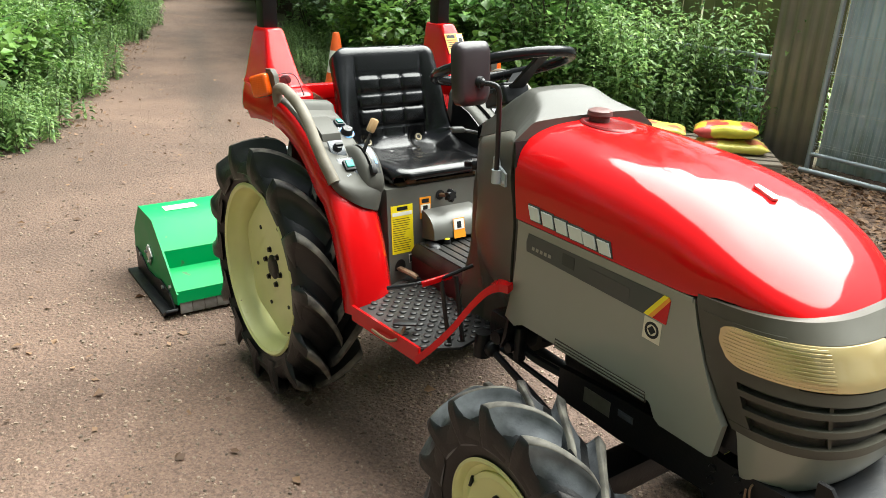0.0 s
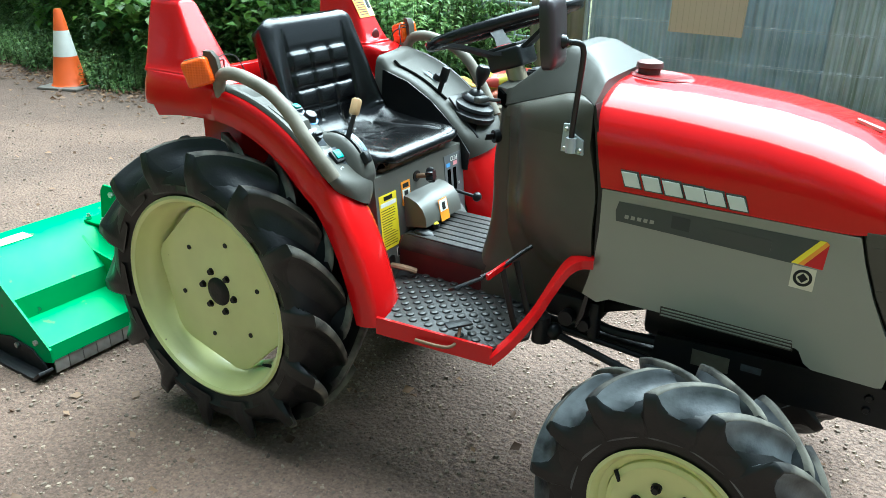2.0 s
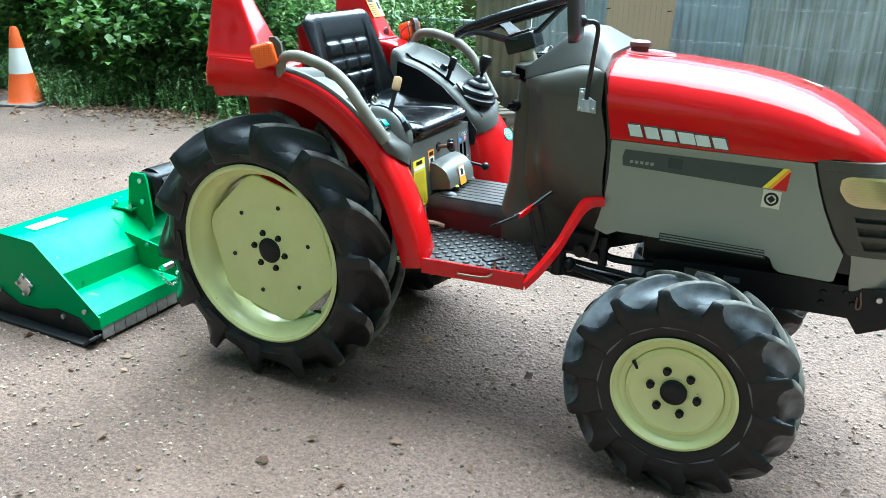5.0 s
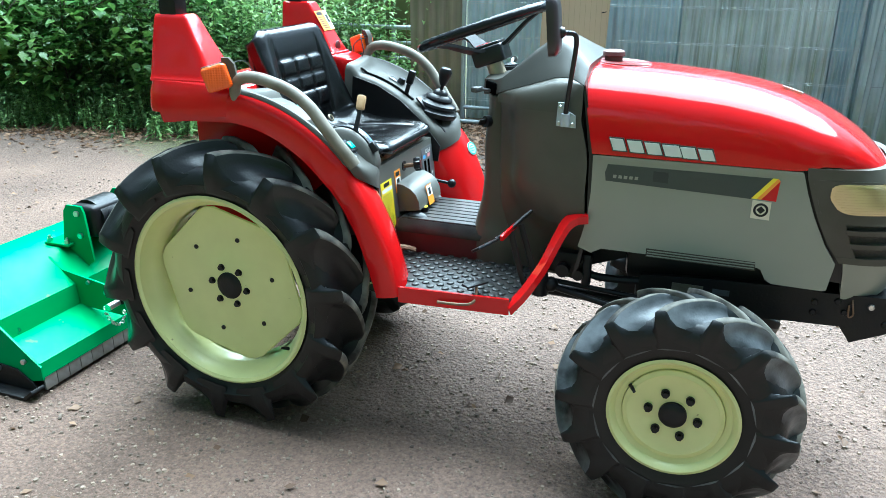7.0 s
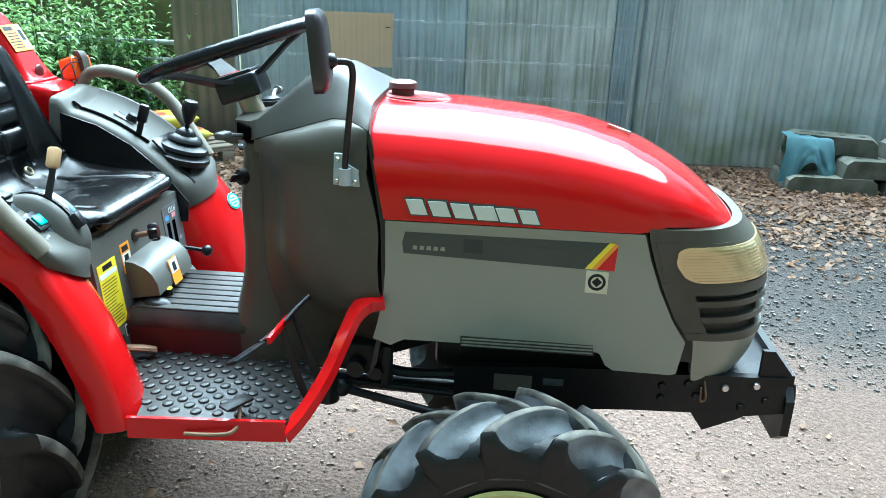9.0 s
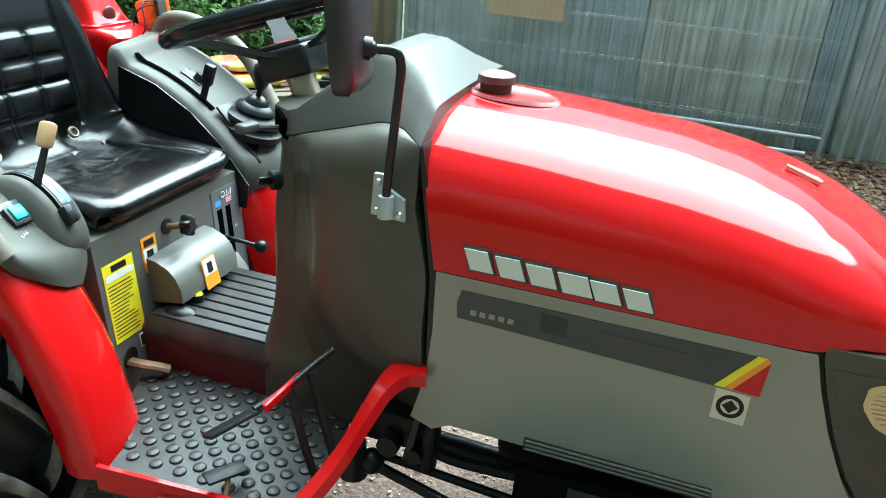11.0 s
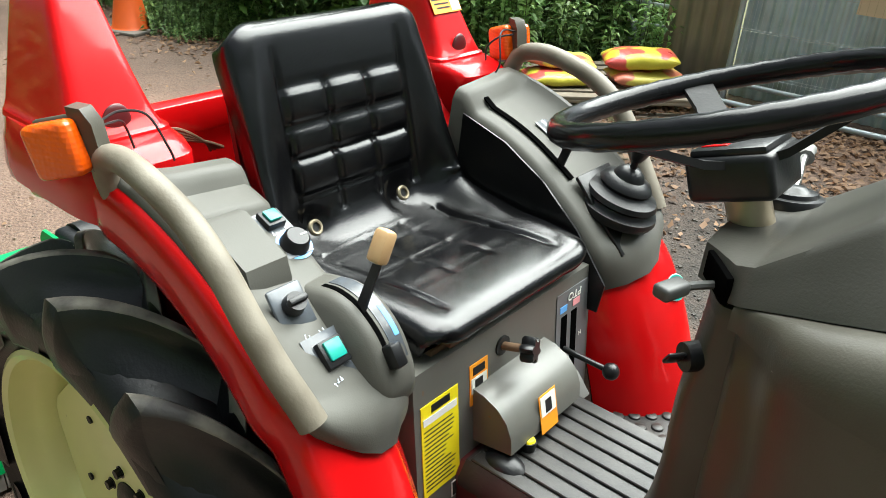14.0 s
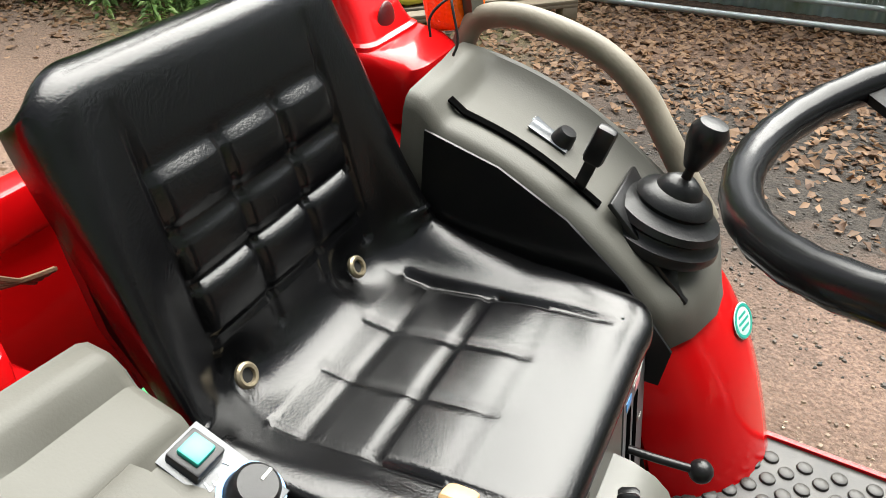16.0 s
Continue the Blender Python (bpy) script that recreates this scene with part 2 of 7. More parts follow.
YELLOW = mat("yellow_sticker", (0.88, 0.72, 0.012), 0.42, other=(0.80, 0.64, 0.01), scale=12, bump=0.02)
ORANGE = mat("orange_sticker", (0.82, 0.30, 0.012), 0.42, other=(0.75, 0.26, 0.012), scale=12, bump=0.02)
WHITE = mat("white_paint", (0.76, 0.76, 0.72), 0.42, other=(0.68, 0.68, 0.62), scale=18, bump=0.03)
PRINT = mat("dark_print", (0.014, 0.014, 0.014), 0.5, scale=30, bump=0.0, spec=0.25)
HOLE = mat("open_slot", (0.002, 0.002, 0.002), 1.0, scale=30, bump=0.0, spec=0.0)
BLUE = mat("blue_print", (0.12, 0.36, 0.75), 0.4, scale=30, bump=0.0)
PINK = mat("pink_print", (0.75, 0.30, 0.32), 0.4, scale=30, bump=0.0)
SILVERLET = mat("silver_letter", (0.62, 0.66, 0.62), 0.36, metal=0.2, other=(0.55, 0.58, 0.54), scale=30, bump=0.02)
CREAMST = mat("cream_sticker", (0.66, 0.60, 0.46), 0.45, other=(0.58, 0.52, 0.38), scale=30, bump=0.02)
DECAL = mat("dark_decal", (0.030, 0.040, 0.036), 0.35, other=(0.045, 0.052, 0.046), scale=10, bump=0.02)
GOLDLENS = mat("headlight_lens", (0.52, 0.41, 0.20), 0.12, metal=0.45, other=(0.42, 0.31, 0.13), scale=4, fine=60, bump=0.05, coat=1.0)
MESHDARK = mat("grille_mesh", (0.022, 0.017, 0.013), 0.4, other=(0.065, 0.042, 0.028), scale=120, fine=300, bump=0.6, dist=0.004)
STICKGREEN = mat("pale_green_sticker", (0.55, 0.72, 0.64), 0.4, other=(0.5, 0.66, 0.58), scale=20, bump=0.0)


# ---- ground ----
def ground_z(x, y):
    z = -0.085 * max(0.0, min(1.0, (y - 1.6) / 3.0))
    z += 0.30 * max(0.0, min(1.0, (-(y + 1.9) + 0.24 * min(0, x + 2)) / 4.0)) ** 1.3 if y < -1.4 else 0.0
    z += 0.006 * noise.noise(Vector((x * 0.9, y * 0.9, 0))) + 0.0025 * noise.noise(Vector((x * 4, y * 4, 3)))
    if abs(x - 0.7) < 1.6 and abs(y) < 0.8:
        z = min(z, 0.0)
    return z


def axis_steps(near0, near1, step, far):
    vals = list(np.arange(near0, near1 + 1e-6, step))
    d, lo, hi = step, near0, near1
    while lo > -far or hi < far:
        d *= 1.35
        lo, hi = lo - d, hi + d
        vals = [max(lo, -far)] + vals + [min(hi, far)]
    return sorted(set(round(v, 4) for v in vals))


gx, gy = axis_steps(-9, 6, 0.10, 300), axis_steps(-5, 5.4, 0.10, 300)
verts = [(x, y, ground_z(x, y)) for y in gy for x in gx]
nx = len(gx)
faces = [(j * nx + i, j * nx + i + 1, (j + 1) * nx + i + 1, (j + 1) * nx + i) for j in range(len(gy) - 1) for i in range(nx - 1)]
gme = bpy.data.meshes.new("ground")
gme.from_pydata(verts, [], faces)
gme.shade_smooth()


def ground_material():
    m = bpy.data.materials.new("gravel_track")
    m.use_nodes = True
    N, L = m.node_tree.nodes, m.node_tree.links
    b = N["Principled BSDF"]
    tc = N.new("ShaderNodeTexCoord")
    sep = N.new("ShaderNodeSeparateXYZ")
    L.new(tc.outputs["Object"], sep.inputs[0])

    def tex(scale, detail=6.0, rough=0.6):
        t = N.new("ShaderNodeTexNoise")
        t.inputs["Scale"].default_value, t.inputs["Detail"].default_value, t.inputs["Roughness"].default_value = scale, detail, rough
        L.new(tc.outputs["Object"], t.inputs["Vector"])
        return t.outputs["Fac"]

    def ramp(fac, a, ca, b_, cb):
        r = N.new("ShaderNodeValToRGB")
        r.color_ramp.elements[0].position, r.color_ramp.elements[1].position = a, b_
        r.color_ramp.elements[0].color, r.color_ramp.elements[1].color = (*ca, 1), (*cb, 1)
        L.new(fac, r.inputs["Fac"])
        return r.outputs["Color"]

    def mathn(op, a, c, clamp=False):
        n = N.new("ShaderNodeMath")
        n.operation, n.use_clamp = op, clamp
        for i, v in enumerate((a, c)):
            if hasattr(v, "is_linked"):
                L.new(v, n.inputs[i])
            else:
                n.inputs[i].default_value = v
        return n.outputs[0]

    def mixc(fac, a, c):
        n = N.new("ShaderNodeMix")
        n.data_type = "RGBA"
        L.new(fac, n.inputs["Factor"])
        for key, v in (("A", a), ("B", c)):
            if isinstance(v, tuple):
                n.inputs[key].default_value = (*v, 1)
            else:
                L.new(v, n.inputs[key])
        return n.outputs["Result"]

    dirt = ramp(tex(1.3), 0.35, (0.084, 0.052, 0.03745), 0.66, (0.178, 0.116, 0.0856))
    grit = ramp(tex(60, 10, 0.8), 0.34, (0.050, 0.030, 0.0214), 0.66, (0.262, 0.166, 0.1198))
    n1 = N.new("ShaderNodeMix")
    n1.data_type = "RGBA"
    n1.inputs["Factor"].default_value = 0.55
    L.new(dirt, n1.inputs["A"])
    L.new(grit, n1.inputs["B"])
    track = n1.outputs["Result"]
    # paler track beside and ahead of the rear wheels: light put into the colour
    lit_ground = mathn("MULTIPLY", mathn("ADD", mathn("ADD", sep.outputs["X"], 0.2), mathn("MULTIPLY", mathn("SUBTRACT", tex(1.7, 6), 0.5), 4.0)), 0.8, True)
    pale = ramp(tex(55, 10, 0.8), 0.34, (0.094, 0.060, 0.04494), 0.68, (0.310, 0.205, 0.1584))
    lit_end = mathn("MULTIPLY", mathn("ADD", mathn("SUBTRACT", 2.45, sep.outputs["X"]), mathn("SUBTRACT", tex(1.1, 5), 0.5)), 2.0, True)
    track = mixc(mathn("MULTIPLY", mathn("MULTIPLY", lit_ground, lit_end), 0.85), track, pale)
    # the lane: a dark strip between two dry wheel tracks
    across = mathn("ADD", mathn("SUBTRACT", mathn("ADD", sep.outputs["Y"], mathn("MULTIPLY", sep.outputs["X"], 0.305)), -0.50), mathn("MULTIPLY", mathn("SUBTRACT", tex(0.8, 4), 0.5), 0.5))
    rut = mathn("SUBTRACT", 1.0, mathn("MULTIPLY", mathn("ABSOLUTE", across, 0.0), 3.2), True)
    verge = mathn("MULTIPLY", mathn("SUBTRACT", mathn("ABSOLUTE", mathn("ADD", across, 0.0), 0.0), 0.95), 1.5, True)
    lane = mathn("MULTIPLY", mathn("MAXIMUM", rut, verge), mathn("MULTIPLY", mathn("SUBTRACT", -2.6, sep.outputs["X"]), 0.5, True))
    dark_dirt = ramp(tex(45, 10, 0.8), 0.34, (0.040, 0.027, 0.02033), 0.66, (0.135, 0.094, 0.06848))
    track = mixc(mathn("MULTIPLY", lane, 0.8), track, dark_dirt)
    # bare grey gravel ahead of the tractor, leaf mould by the wall, moss and earth on the verges
    wob = mathn("MULTIPLY", mathn("SUBTRACT", tex(0.9, 5), 0.5), 3.0)
    gravel = ramp(tex(30, 10, 0.8), 0.38, (0.015, 0.012, 0.010), 0.66, (0.068, 0.056, 0.047))
    gm = mathn("MULTIPLY", mathn("ADD", mathn("SUBTRACT", sep.outputs["X"], 2.1), wob), 1.6, True)
    gm2 = mathn("MULTIPLY", mathn("ADD", mathn("SUBTRACT", sep.outputs["Y"], 1.35), wob), 1.6, True)
    gm = mathn("MAXIMUM", mathn("MULTIPLY", gm, mathn("MULTIPLY", mathn("SUBTRACT", sep.outputs["Y"], 0.6), 1.2, True)), mathn("MULTIPLY", gm2, mathn("MULTIPLY", mathn("ADD", sep.outputs["X"], 1.2), 0.8, True)))
    col = mixc(gm, track, gravel)
    mould = ramp(tex(22, 8, 0.7), 0.35, (0.040, 0.023, 0.01498), 0.68, (0.18, 0.11, 0.0749))
    lm = mathn("MULTIPLY", mathn("ADD", mathn("SUBTRACT", sep.outputs["Y"], 3.25), mathn("MULTIPLY", wob, 0.5)), 2.2, True)
    col = mixc(lm, col, mould)
    moss = ramp(tex(30, 8, 0.7), 0.35, (0.035, 0.030, 0.01712), 0.66, (0.14, 0.15, 0.03745))
    far_edge = mathn("SUBTRACT", sep.outputs["Y"], mathn("SUBTRACT", 1.55, mathn("MULTIPLY", sep.outputs["X"], 0.27)))
    mm = mathn("MULTIPLY", mathn("MULTIPLY", mathn("ADD", far_edge, mathn("MULTIPLY", wob, 0.45)), 2.0, True), mathn("MULTIPLY", mathn("SUBTRACT", -0.6, sep.outputs["X"]), 1.0, True))
    col = mixc(mm, col, moss)
    near_edge = mathn("SUBTRACT", mathn("SUBTRACT", -2.35, mathn("MULTIPLY", sep.outputs["X"], 0.30)), sep.outputs["Y"])
    em = mathn("MULTIPLY", mathn("ADD", near_edge, mathn("MULTIPLY", wob, 0.4)), 1.6, True)
    col = mixc(em, col, moss)
    # fallen leaf scraps and damp stains
    st = ramp(tex(0.45, 5), 0.40, (0.72, 0.72, 0.72), 0.62, (1.12, 1.12, 1.12))
    mul = N.new("ShaderNodeMix")
    mul.data_type, mul.blend_type = "RGBA", "MULTIPLY"
    mul.inputs["Factor"].default_value = 1.0
    L.new(col, mul.inputs["A"])
    L.new(st, mul.inputs["B"])
    cells = N.new("ShaderNodeTexVoronoi")
    cells.inputs["Scale"].default_value = 140
    L.new(tc.outputs["Object"], cells.inputs["Vector"])
    tone = ramp(cells.outputs["Color"], 0.15, (0.66, 0.65, 0.63), 0.90, (1.5, 1.47, 1.42))
    mul2 = N.new("ShaderNodeMix")
    mul2.data_type, mul2.blend_type = "RGBA", "MULTIPLY"
    mul2.inputs["Factor"].default_value = 0.5
    L.new(mul.outputs["Result"], mul2.inputs["A"])
    L.new(tone, mul2.inputs["B"])
    L.new(mul2.outputs["Result"], b.inputs["Base Color"])
    b.inputs["Roughness"].default_value = 0.85
    bump = N.new("ShaderNodeBump")
    bump.inputs["Strength"].default_value, bump.inputs["Distance"].default_value = 1.0, 0.014
    vor = N.new("ShaderNodeTexVoronoi")
    vor.inputs["Scale"].default_value = 70
    L.new(tc.outputs["Object"], vor.inputs["Vector"])
    L.new(mathn("ADD", mathn("MULTIPLY", vor.outputs["Distance"], -0.6), tex(40, 8, 0.8)), bump.inputs["Height"])
    L.new(bump.outputs["Normal"], b.inputs["Normal"])
    return m


ground = new("ground", gme)
gme.materials.append(ground_material())
tagged(ground, "brown gravel track with leaf litter and dark stone chippings", "ground", kind="structure")


# ---- the tractor ----
tractor = thing("compact_tractor", (0.7, 0, 0), "red and grey compact tractor with cream wheels on gravel", "tractor")


# across a tread bar: height, and offset along the tread; steep behind, a long hollow ramp ahead
LUG = [(0.0, -0.030), (0.25, -0.0215), (0.70, -0.0175), (0.95, -0.0150), (1.0, -0.0110), (1.0, 0.0095), (0.95, 0.0140), (0.64, 0.0205), (0.40, 0.0320), (0.22, 0.0510), (0.10, 0.0720), (0.0, 0.0920)]


# the end of a bar on the sidewall: root and crest, each as radius off the carcass and share of the half width, and breadth
LUG_END = [((-0.084, 0.950), (-0.082, 0.968), 0.66), ((-0.064, 0.950), (-0.062, 1.005), 0.78), ((-0.048, 0.935), (-0.040, 1.030), 0.88), ((-0.042, 0.920), (-0.018, 1.032), 0.95),
           ((-0.034, 0.885), (0.004, 1.005), 0.99)]
# the carcass from the middle to the sidewall: share of the half width, and how far its radius falls
CARCASS = ((0.0, 0.40, 0.72, 0.88, 0.955), (0.0, -0.004, -0.013, -0.026, -0.042))


def tread_lug(c, s, theta, lean, r0, r1, w, y_in, k, turn):
    """One curved tread bar, from low on the sidewall over the shoulder to past the middle of the tyre."""
    rows = [(theta, r0 + base[0], base[1] * w, r0 + crest[0], crest[1] * w, wide * k) for base, crest, wide in LUG_END]
    for t, tall in [(j / 8, 1.0) for j in range(8)] + [(0.95, 0.92), (1.0, 0.80), (1.03, 0.0)]:
        y = w * 0.94 + (y_in - w * 0.94) * t
        crown = -0.020 * max(0.0, 1 - t) ** 2.4
        rb, rt = r0 - 0.004 + interp(*CARCASS, abs(y) / w), r1 + crown * 0.8
        rows.append((theta + lean * (0.55 * t + 0.45 * t ** 2) * turn, rb, y - 0.05 * w * max(0.0, 1 - 4 * t), rb + (rt - rb) * tall, y, k * (1.0 - 0.12 * t)))
    rings = []
    for a, rb, yb, rt, yt, wide in rows:
        ring = []
        for f, da in LUG:
            r = rb + (rt - rb) * f
            ang = a + turn * da * wide / r
            ring.append(Vector((c[0] + r * math.sin(ang), c[1] + s * (yb + (yt - yb) * min(1.0, f * 1.25)), c[2] + r * math.cos(ang))))
        rings.append(ring)
    bm = loft(rings)
    bm.faces.ensure_lookup_table()
    n = len(LUG)
    for j in range(len(LUG_END)):
        for i in range(n):
            bm.faces[j * n + i].material_index = 2
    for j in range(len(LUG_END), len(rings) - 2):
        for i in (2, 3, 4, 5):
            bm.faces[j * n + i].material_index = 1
    return bm


def wheel(name, c, s, r, lug, half, rim_r, dish, lugs, lean, label, hub_r, bolt_r, rear):
    """A driven wheel: c its middle, s the side it faces, half its half width."""
    grp = part(name, lathe([(0.030, -half * 0.6), (0.030, half * 0.25)], c, (0, s, 0), 16), CHASSIS, tractor, label)
    carcass = r - lug
    w = half
    prof = [(rim_r - 0.012, -w * 0.74), (rim_r + 0.02, -w * 0.86), (carcass - 0.062, -w * 0.98), (carcass - 0.042, -w * 0.955), (carcass - 0.026, -w * 0.88), (carcass - 0.013, -w * 0.72),
            (carcass - 0.004, -w * 0.40), (carcass, 0.0), (carcass - 0.004, w * 0.40), (carcass - 0.013, w * 0.72), (carcass - 0.026, w * 0.88), (carcass - 0.042, w * 0.955), (carcass - 0.062, w * 0.98), (rim_r + 0.028, w * 0.9),
            (rim_r + 0.018, w * 0.86), (rim_r - 0.012, w * 0.74)]
    tyre = lathe(prof, c, (0, s, 0), 72, closed=True)
    bars = []
    size, phase = (1.28, radians(4.7)) if rear else (1.0, radians(-10.6))
    for k in range(lugs):
        th = phase + 2 * math.pi * k / lugs
        bars.append(tread_lug(c, s, th, lean, carcass, r, w, -w * 0.10, size, 1))
        bars.append(tread_lug(c, -s, th + math.pi / lugs, lean, carcass, r, w, -w * 0.10, size, 1))
    part("tyre", tyre, RUBBER, grp, "black farm tyre with deep slanting tread bars", sharp=28)
    for bar in bars:
        part("tread_bar", bar, (LUGSIDE if rear else LUGDUSTSHEEN, LUGTOP, RUBBER), grp, sharp=50)
    # rim: flange, bead seat and well, seen from outside
    fo = w * 0.80
    d = fo - dish
    rp = [(rim_r, fo), (rim_r + 0.004, fo + 0.006), (rim_r - 0.004, fo + 0.010), (rim_r - 0.014, fo + 0.004), (rim_r - 0.020, fo - 0.020), (rim_r - 0.030, fo - 0.034),
          (rim_r - 0.042, fo - 0.05), (rim_r - 0.046, -w * 0.3), (rim_r - 0.02, -w * 0.6), (rim_r, -w * 0.78), (rim_r - 0.006, -w * 0.78), (rim_r - 0.052, -w * 0.3), (rim_r - 0.05, 0)]
    if not rear:
        rp = [(rim_r, fo), (rim_r + 0.004, fo + 0.005), (rim_r - 0.004, fo + 0.008), (rim_r - 0.012, fo + 0.002), (rim_r - 0.018, fo - 0.012), (rim_r - 0.034, fo - 0.018),
              (rim_r - 0.038, fo - 0.03), (rim_r - 0.036, -w * 0.3), (rim_r - 0.01, -w * 0.7), (rim_r, -w * 0.7)]
    part("rim", lathe(rp, c, (0, s, 0), 64), CREAM, grp, "cream painted steel rim")
    if rear:
        # eight-sided centre plate, with gaps to the rim
        ring = lambda rad, h, n=48: [Vector((c[0] + rad(2 * math.pi * i / n) * math.sin(2 * math.pi * i / n), c[1] + s * h, c[2] + rad(2 * math.pi * i / n) * math.cos(2 * math.pi * i / n))) for i in range(n)]
        eight = lambda a: min((rim_r - 0.072) / max(math.cos((a + 0.25) % (math.pi / 3) - math.pi / 6), 0.5), rim_r - 0.046)
        plate = loft([ring(lambda a: eight(a) - 0.004, d - 0.008), ring(eight, d - 0.006), ring(lambda a: eight(a) - 0.003, d - 0.001), ring(lambda a: 0.17, d), ring(lambda a: 0.13, d - 0.004), ring(lambda a: 0.10, d + 0.003), ring(lambda a: 0.02, d + 0.004)])
        part("centre_plate", plate, CREAM, grp, "cream wheel disc with bolt holes")
        for i in range(6):
            a = 2 * math.pi * i / 6 + 0.27
            part("hole", rod((c[0] + 0.163 * math.sin(a), c[1] + s * (d - 0.004), c[2] + 0.163 * math.cos(a)), (c[0] + 0.163 * math.sin(a), c[1] + s * (d + 0.0025), c[2] + 0.163 * math.cos(a)), 0.0075, n=10), PRINT, grp)
    else:
        face = [(rim_r - 0.034, fo - 0.030), (rim_r - 0.036, d + 0.002), (rim_r - 0.048, d + 0.006), (rim_r - 0.062, d + 0.001), (0.085, d), (0.07, d - 0.004), (0.02, d - 0.004)]
        part("centre_plate", lathe(face, c, (0, s, 0), 48), CREAM, grp, "cream wheel disc")
    hub = lathe([(0.0, d + 0.012), (hub_r * 0.45, d + 0.014), (hub_r * 0.8, d + 0.012), (hub_r, d + 0.006), (hub_r, d - 0.01)], c, (0, s, 0), 24)
    part("hub", hub, CHASSIS, grp, "black wheel hub")
    for i in range(6):
        a = 2 * math.pi * i / 6 + 0.67
        p = Vector((c[0] + bolt_r * math.sin(a), c[1] + s * d, c[2] + bolt_r * math.cos(a)))
        out = Vector((0, s, 0))
        part("wheel_bolt", join(rod(p - out * 0.004, p + out * 0.005, 0.0115, n=16), rod(p + out * 0.005, p + out * 0.014, 0.0088, n=6)), CHASSIS, grp)
    a = -1.05 if not rear else 2.25
    vr = rim_r - 0.03
    vp = Vector((c[0] + vr * math.sin(a), c[1] + s * (fo - (0.015 if not rear else 0.035)), c[2] + vr * math.cos(a)))
    part("valve", rod(vp - Vector((math.sin(a), 0, math.cos(a))) * 0.004, vp - Vector((math.sin(a) * 0.02, -s * 0.02, math.cos(a) * 0.02)), 0.006, 0.004, 8), CHASSIS, grp)
    return grp


for s in (-1, 1):
    wheel("rear_wheel", (0.0, s * 0.405, 0.457), s, 0.466, 0.052, 0.118, 0.311, 0.062, 14, 0.42, "cream rear wheel with a large lugged tyre", 0.045, 0.064, True)
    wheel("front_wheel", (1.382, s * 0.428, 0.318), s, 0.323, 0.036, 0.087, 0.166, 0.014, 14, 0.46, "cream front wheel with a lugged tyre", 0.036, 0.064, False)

# bonnet: cross sections along its length
HX = (1.050, 1.225, 1.403, 1.500, 1.582, 1.650, 1.714, 1.760, 1.798, 1.825, 1.846, 1.856)
HZ = (1.157, 1.150, 1.134, 1.117, 1.095, 1.067, 1.032, 1.003, 0.972, 0.947, 0.922, 0.908)


def hood_bottom(x):
    return interp((1.05, 1.60, 1.63, 1.66, 1.70, 1.86), (0.937, 0.936, 0.940, 0.950, 0.949, 0.905), x)


def hood_half(x):
    return 0.250 if x < 1.50 else 0.250 * max(1e-4, 1 - ((x - 1.50) / 0.3565) ** 3.0) ** (1 / 2.3)


def hood_ring(x, grow=0.0):
    zt, zb, w = interp(HX, HZ, x), hood_bottom(x), hood_half(x)
    zb = min(zb, zt - 0.002)
    p = interp((1.05, 1.5, 1.85), (5.4, 4.8, 2.6), x)
    crown = interp((1.05, 1.5, 1.80), (0.13, 0.13, 0.04), x)
    pts = []
    for i in range(33):
        a = math.pi * i / 32
        cy, sz = math.cos(a), math.sin(a)
        side = abs(cy) ** (2 / p)
        up = sz ** (2 / p) * (1 - crown * side ** 2)
        zz = zb + (zt - zb + grow) * up
        lean = 0.034 * max(0.0, min(1.0, (1.115 - zz) / 0.178)) * max(0.0, 1 - (x - 1.052) / 0.30)
        pts.append(Vector((x + lean, -math.copysign(side, cy) * (w + grow) * (1 - 0.06 * up ** 3), zz)))
    return pts


xs = [1.052 + (1.8555 - 1.052) * (1 - (1 - k / 40) ** 1.35) for k in range(41)]
outer = [hood_ring(x) for x in xs]
inner = [[Vector((p.x, p.y * 0.97, p.z - 0.008 if 2 < i < 30 else p.z)) for i, p in enumerate(r)] for r in outer]
hood = loft([o + list(reversed(n)) for o, n in zip(outer, inner)])
hood = part("bonnet", hood, HOODRED, tractor, "glossy red bonnet with a rounded nose", sharp=50)
# raised letter blocks of the maker's badge on each side
for s in (-1, 1):
    for k in range(6):
        x0 = 1.137 + k * 0.0455 * (1 if s < 0 else 1)
        z0, z1 = 0.953 - 0.0015 * k, 0.984 - 0.0022 * k
        w = (0.034, 0.036, 0.037, 0.042, 0.036, 0.034)[k]
        shear = 0.006
        q = [(x0 + shear, z0), (x0 + w + shear, z0), (x0 + w - shear, z1), (x0 - shear, z1)]
        big = [(x0 + shear - 0.003, z0 - 0.0035), (x0 + w + shear + 0.003, z0 - 0.0035), (x0 + w - shear + 0.003, z1 + 0.0035), (x0 - shear - 0.003, z1 + 0.0035)]
        b = part("badge_backing", prism(big, "y", s * 0.2475, s * 0.2525), DECAL, hood)
        part("badge_block", prism(q, "y", s * 0.2500, s * 0.2555, 0.0012, 1), SILVERLET, hood, "pale silver raised badge block")
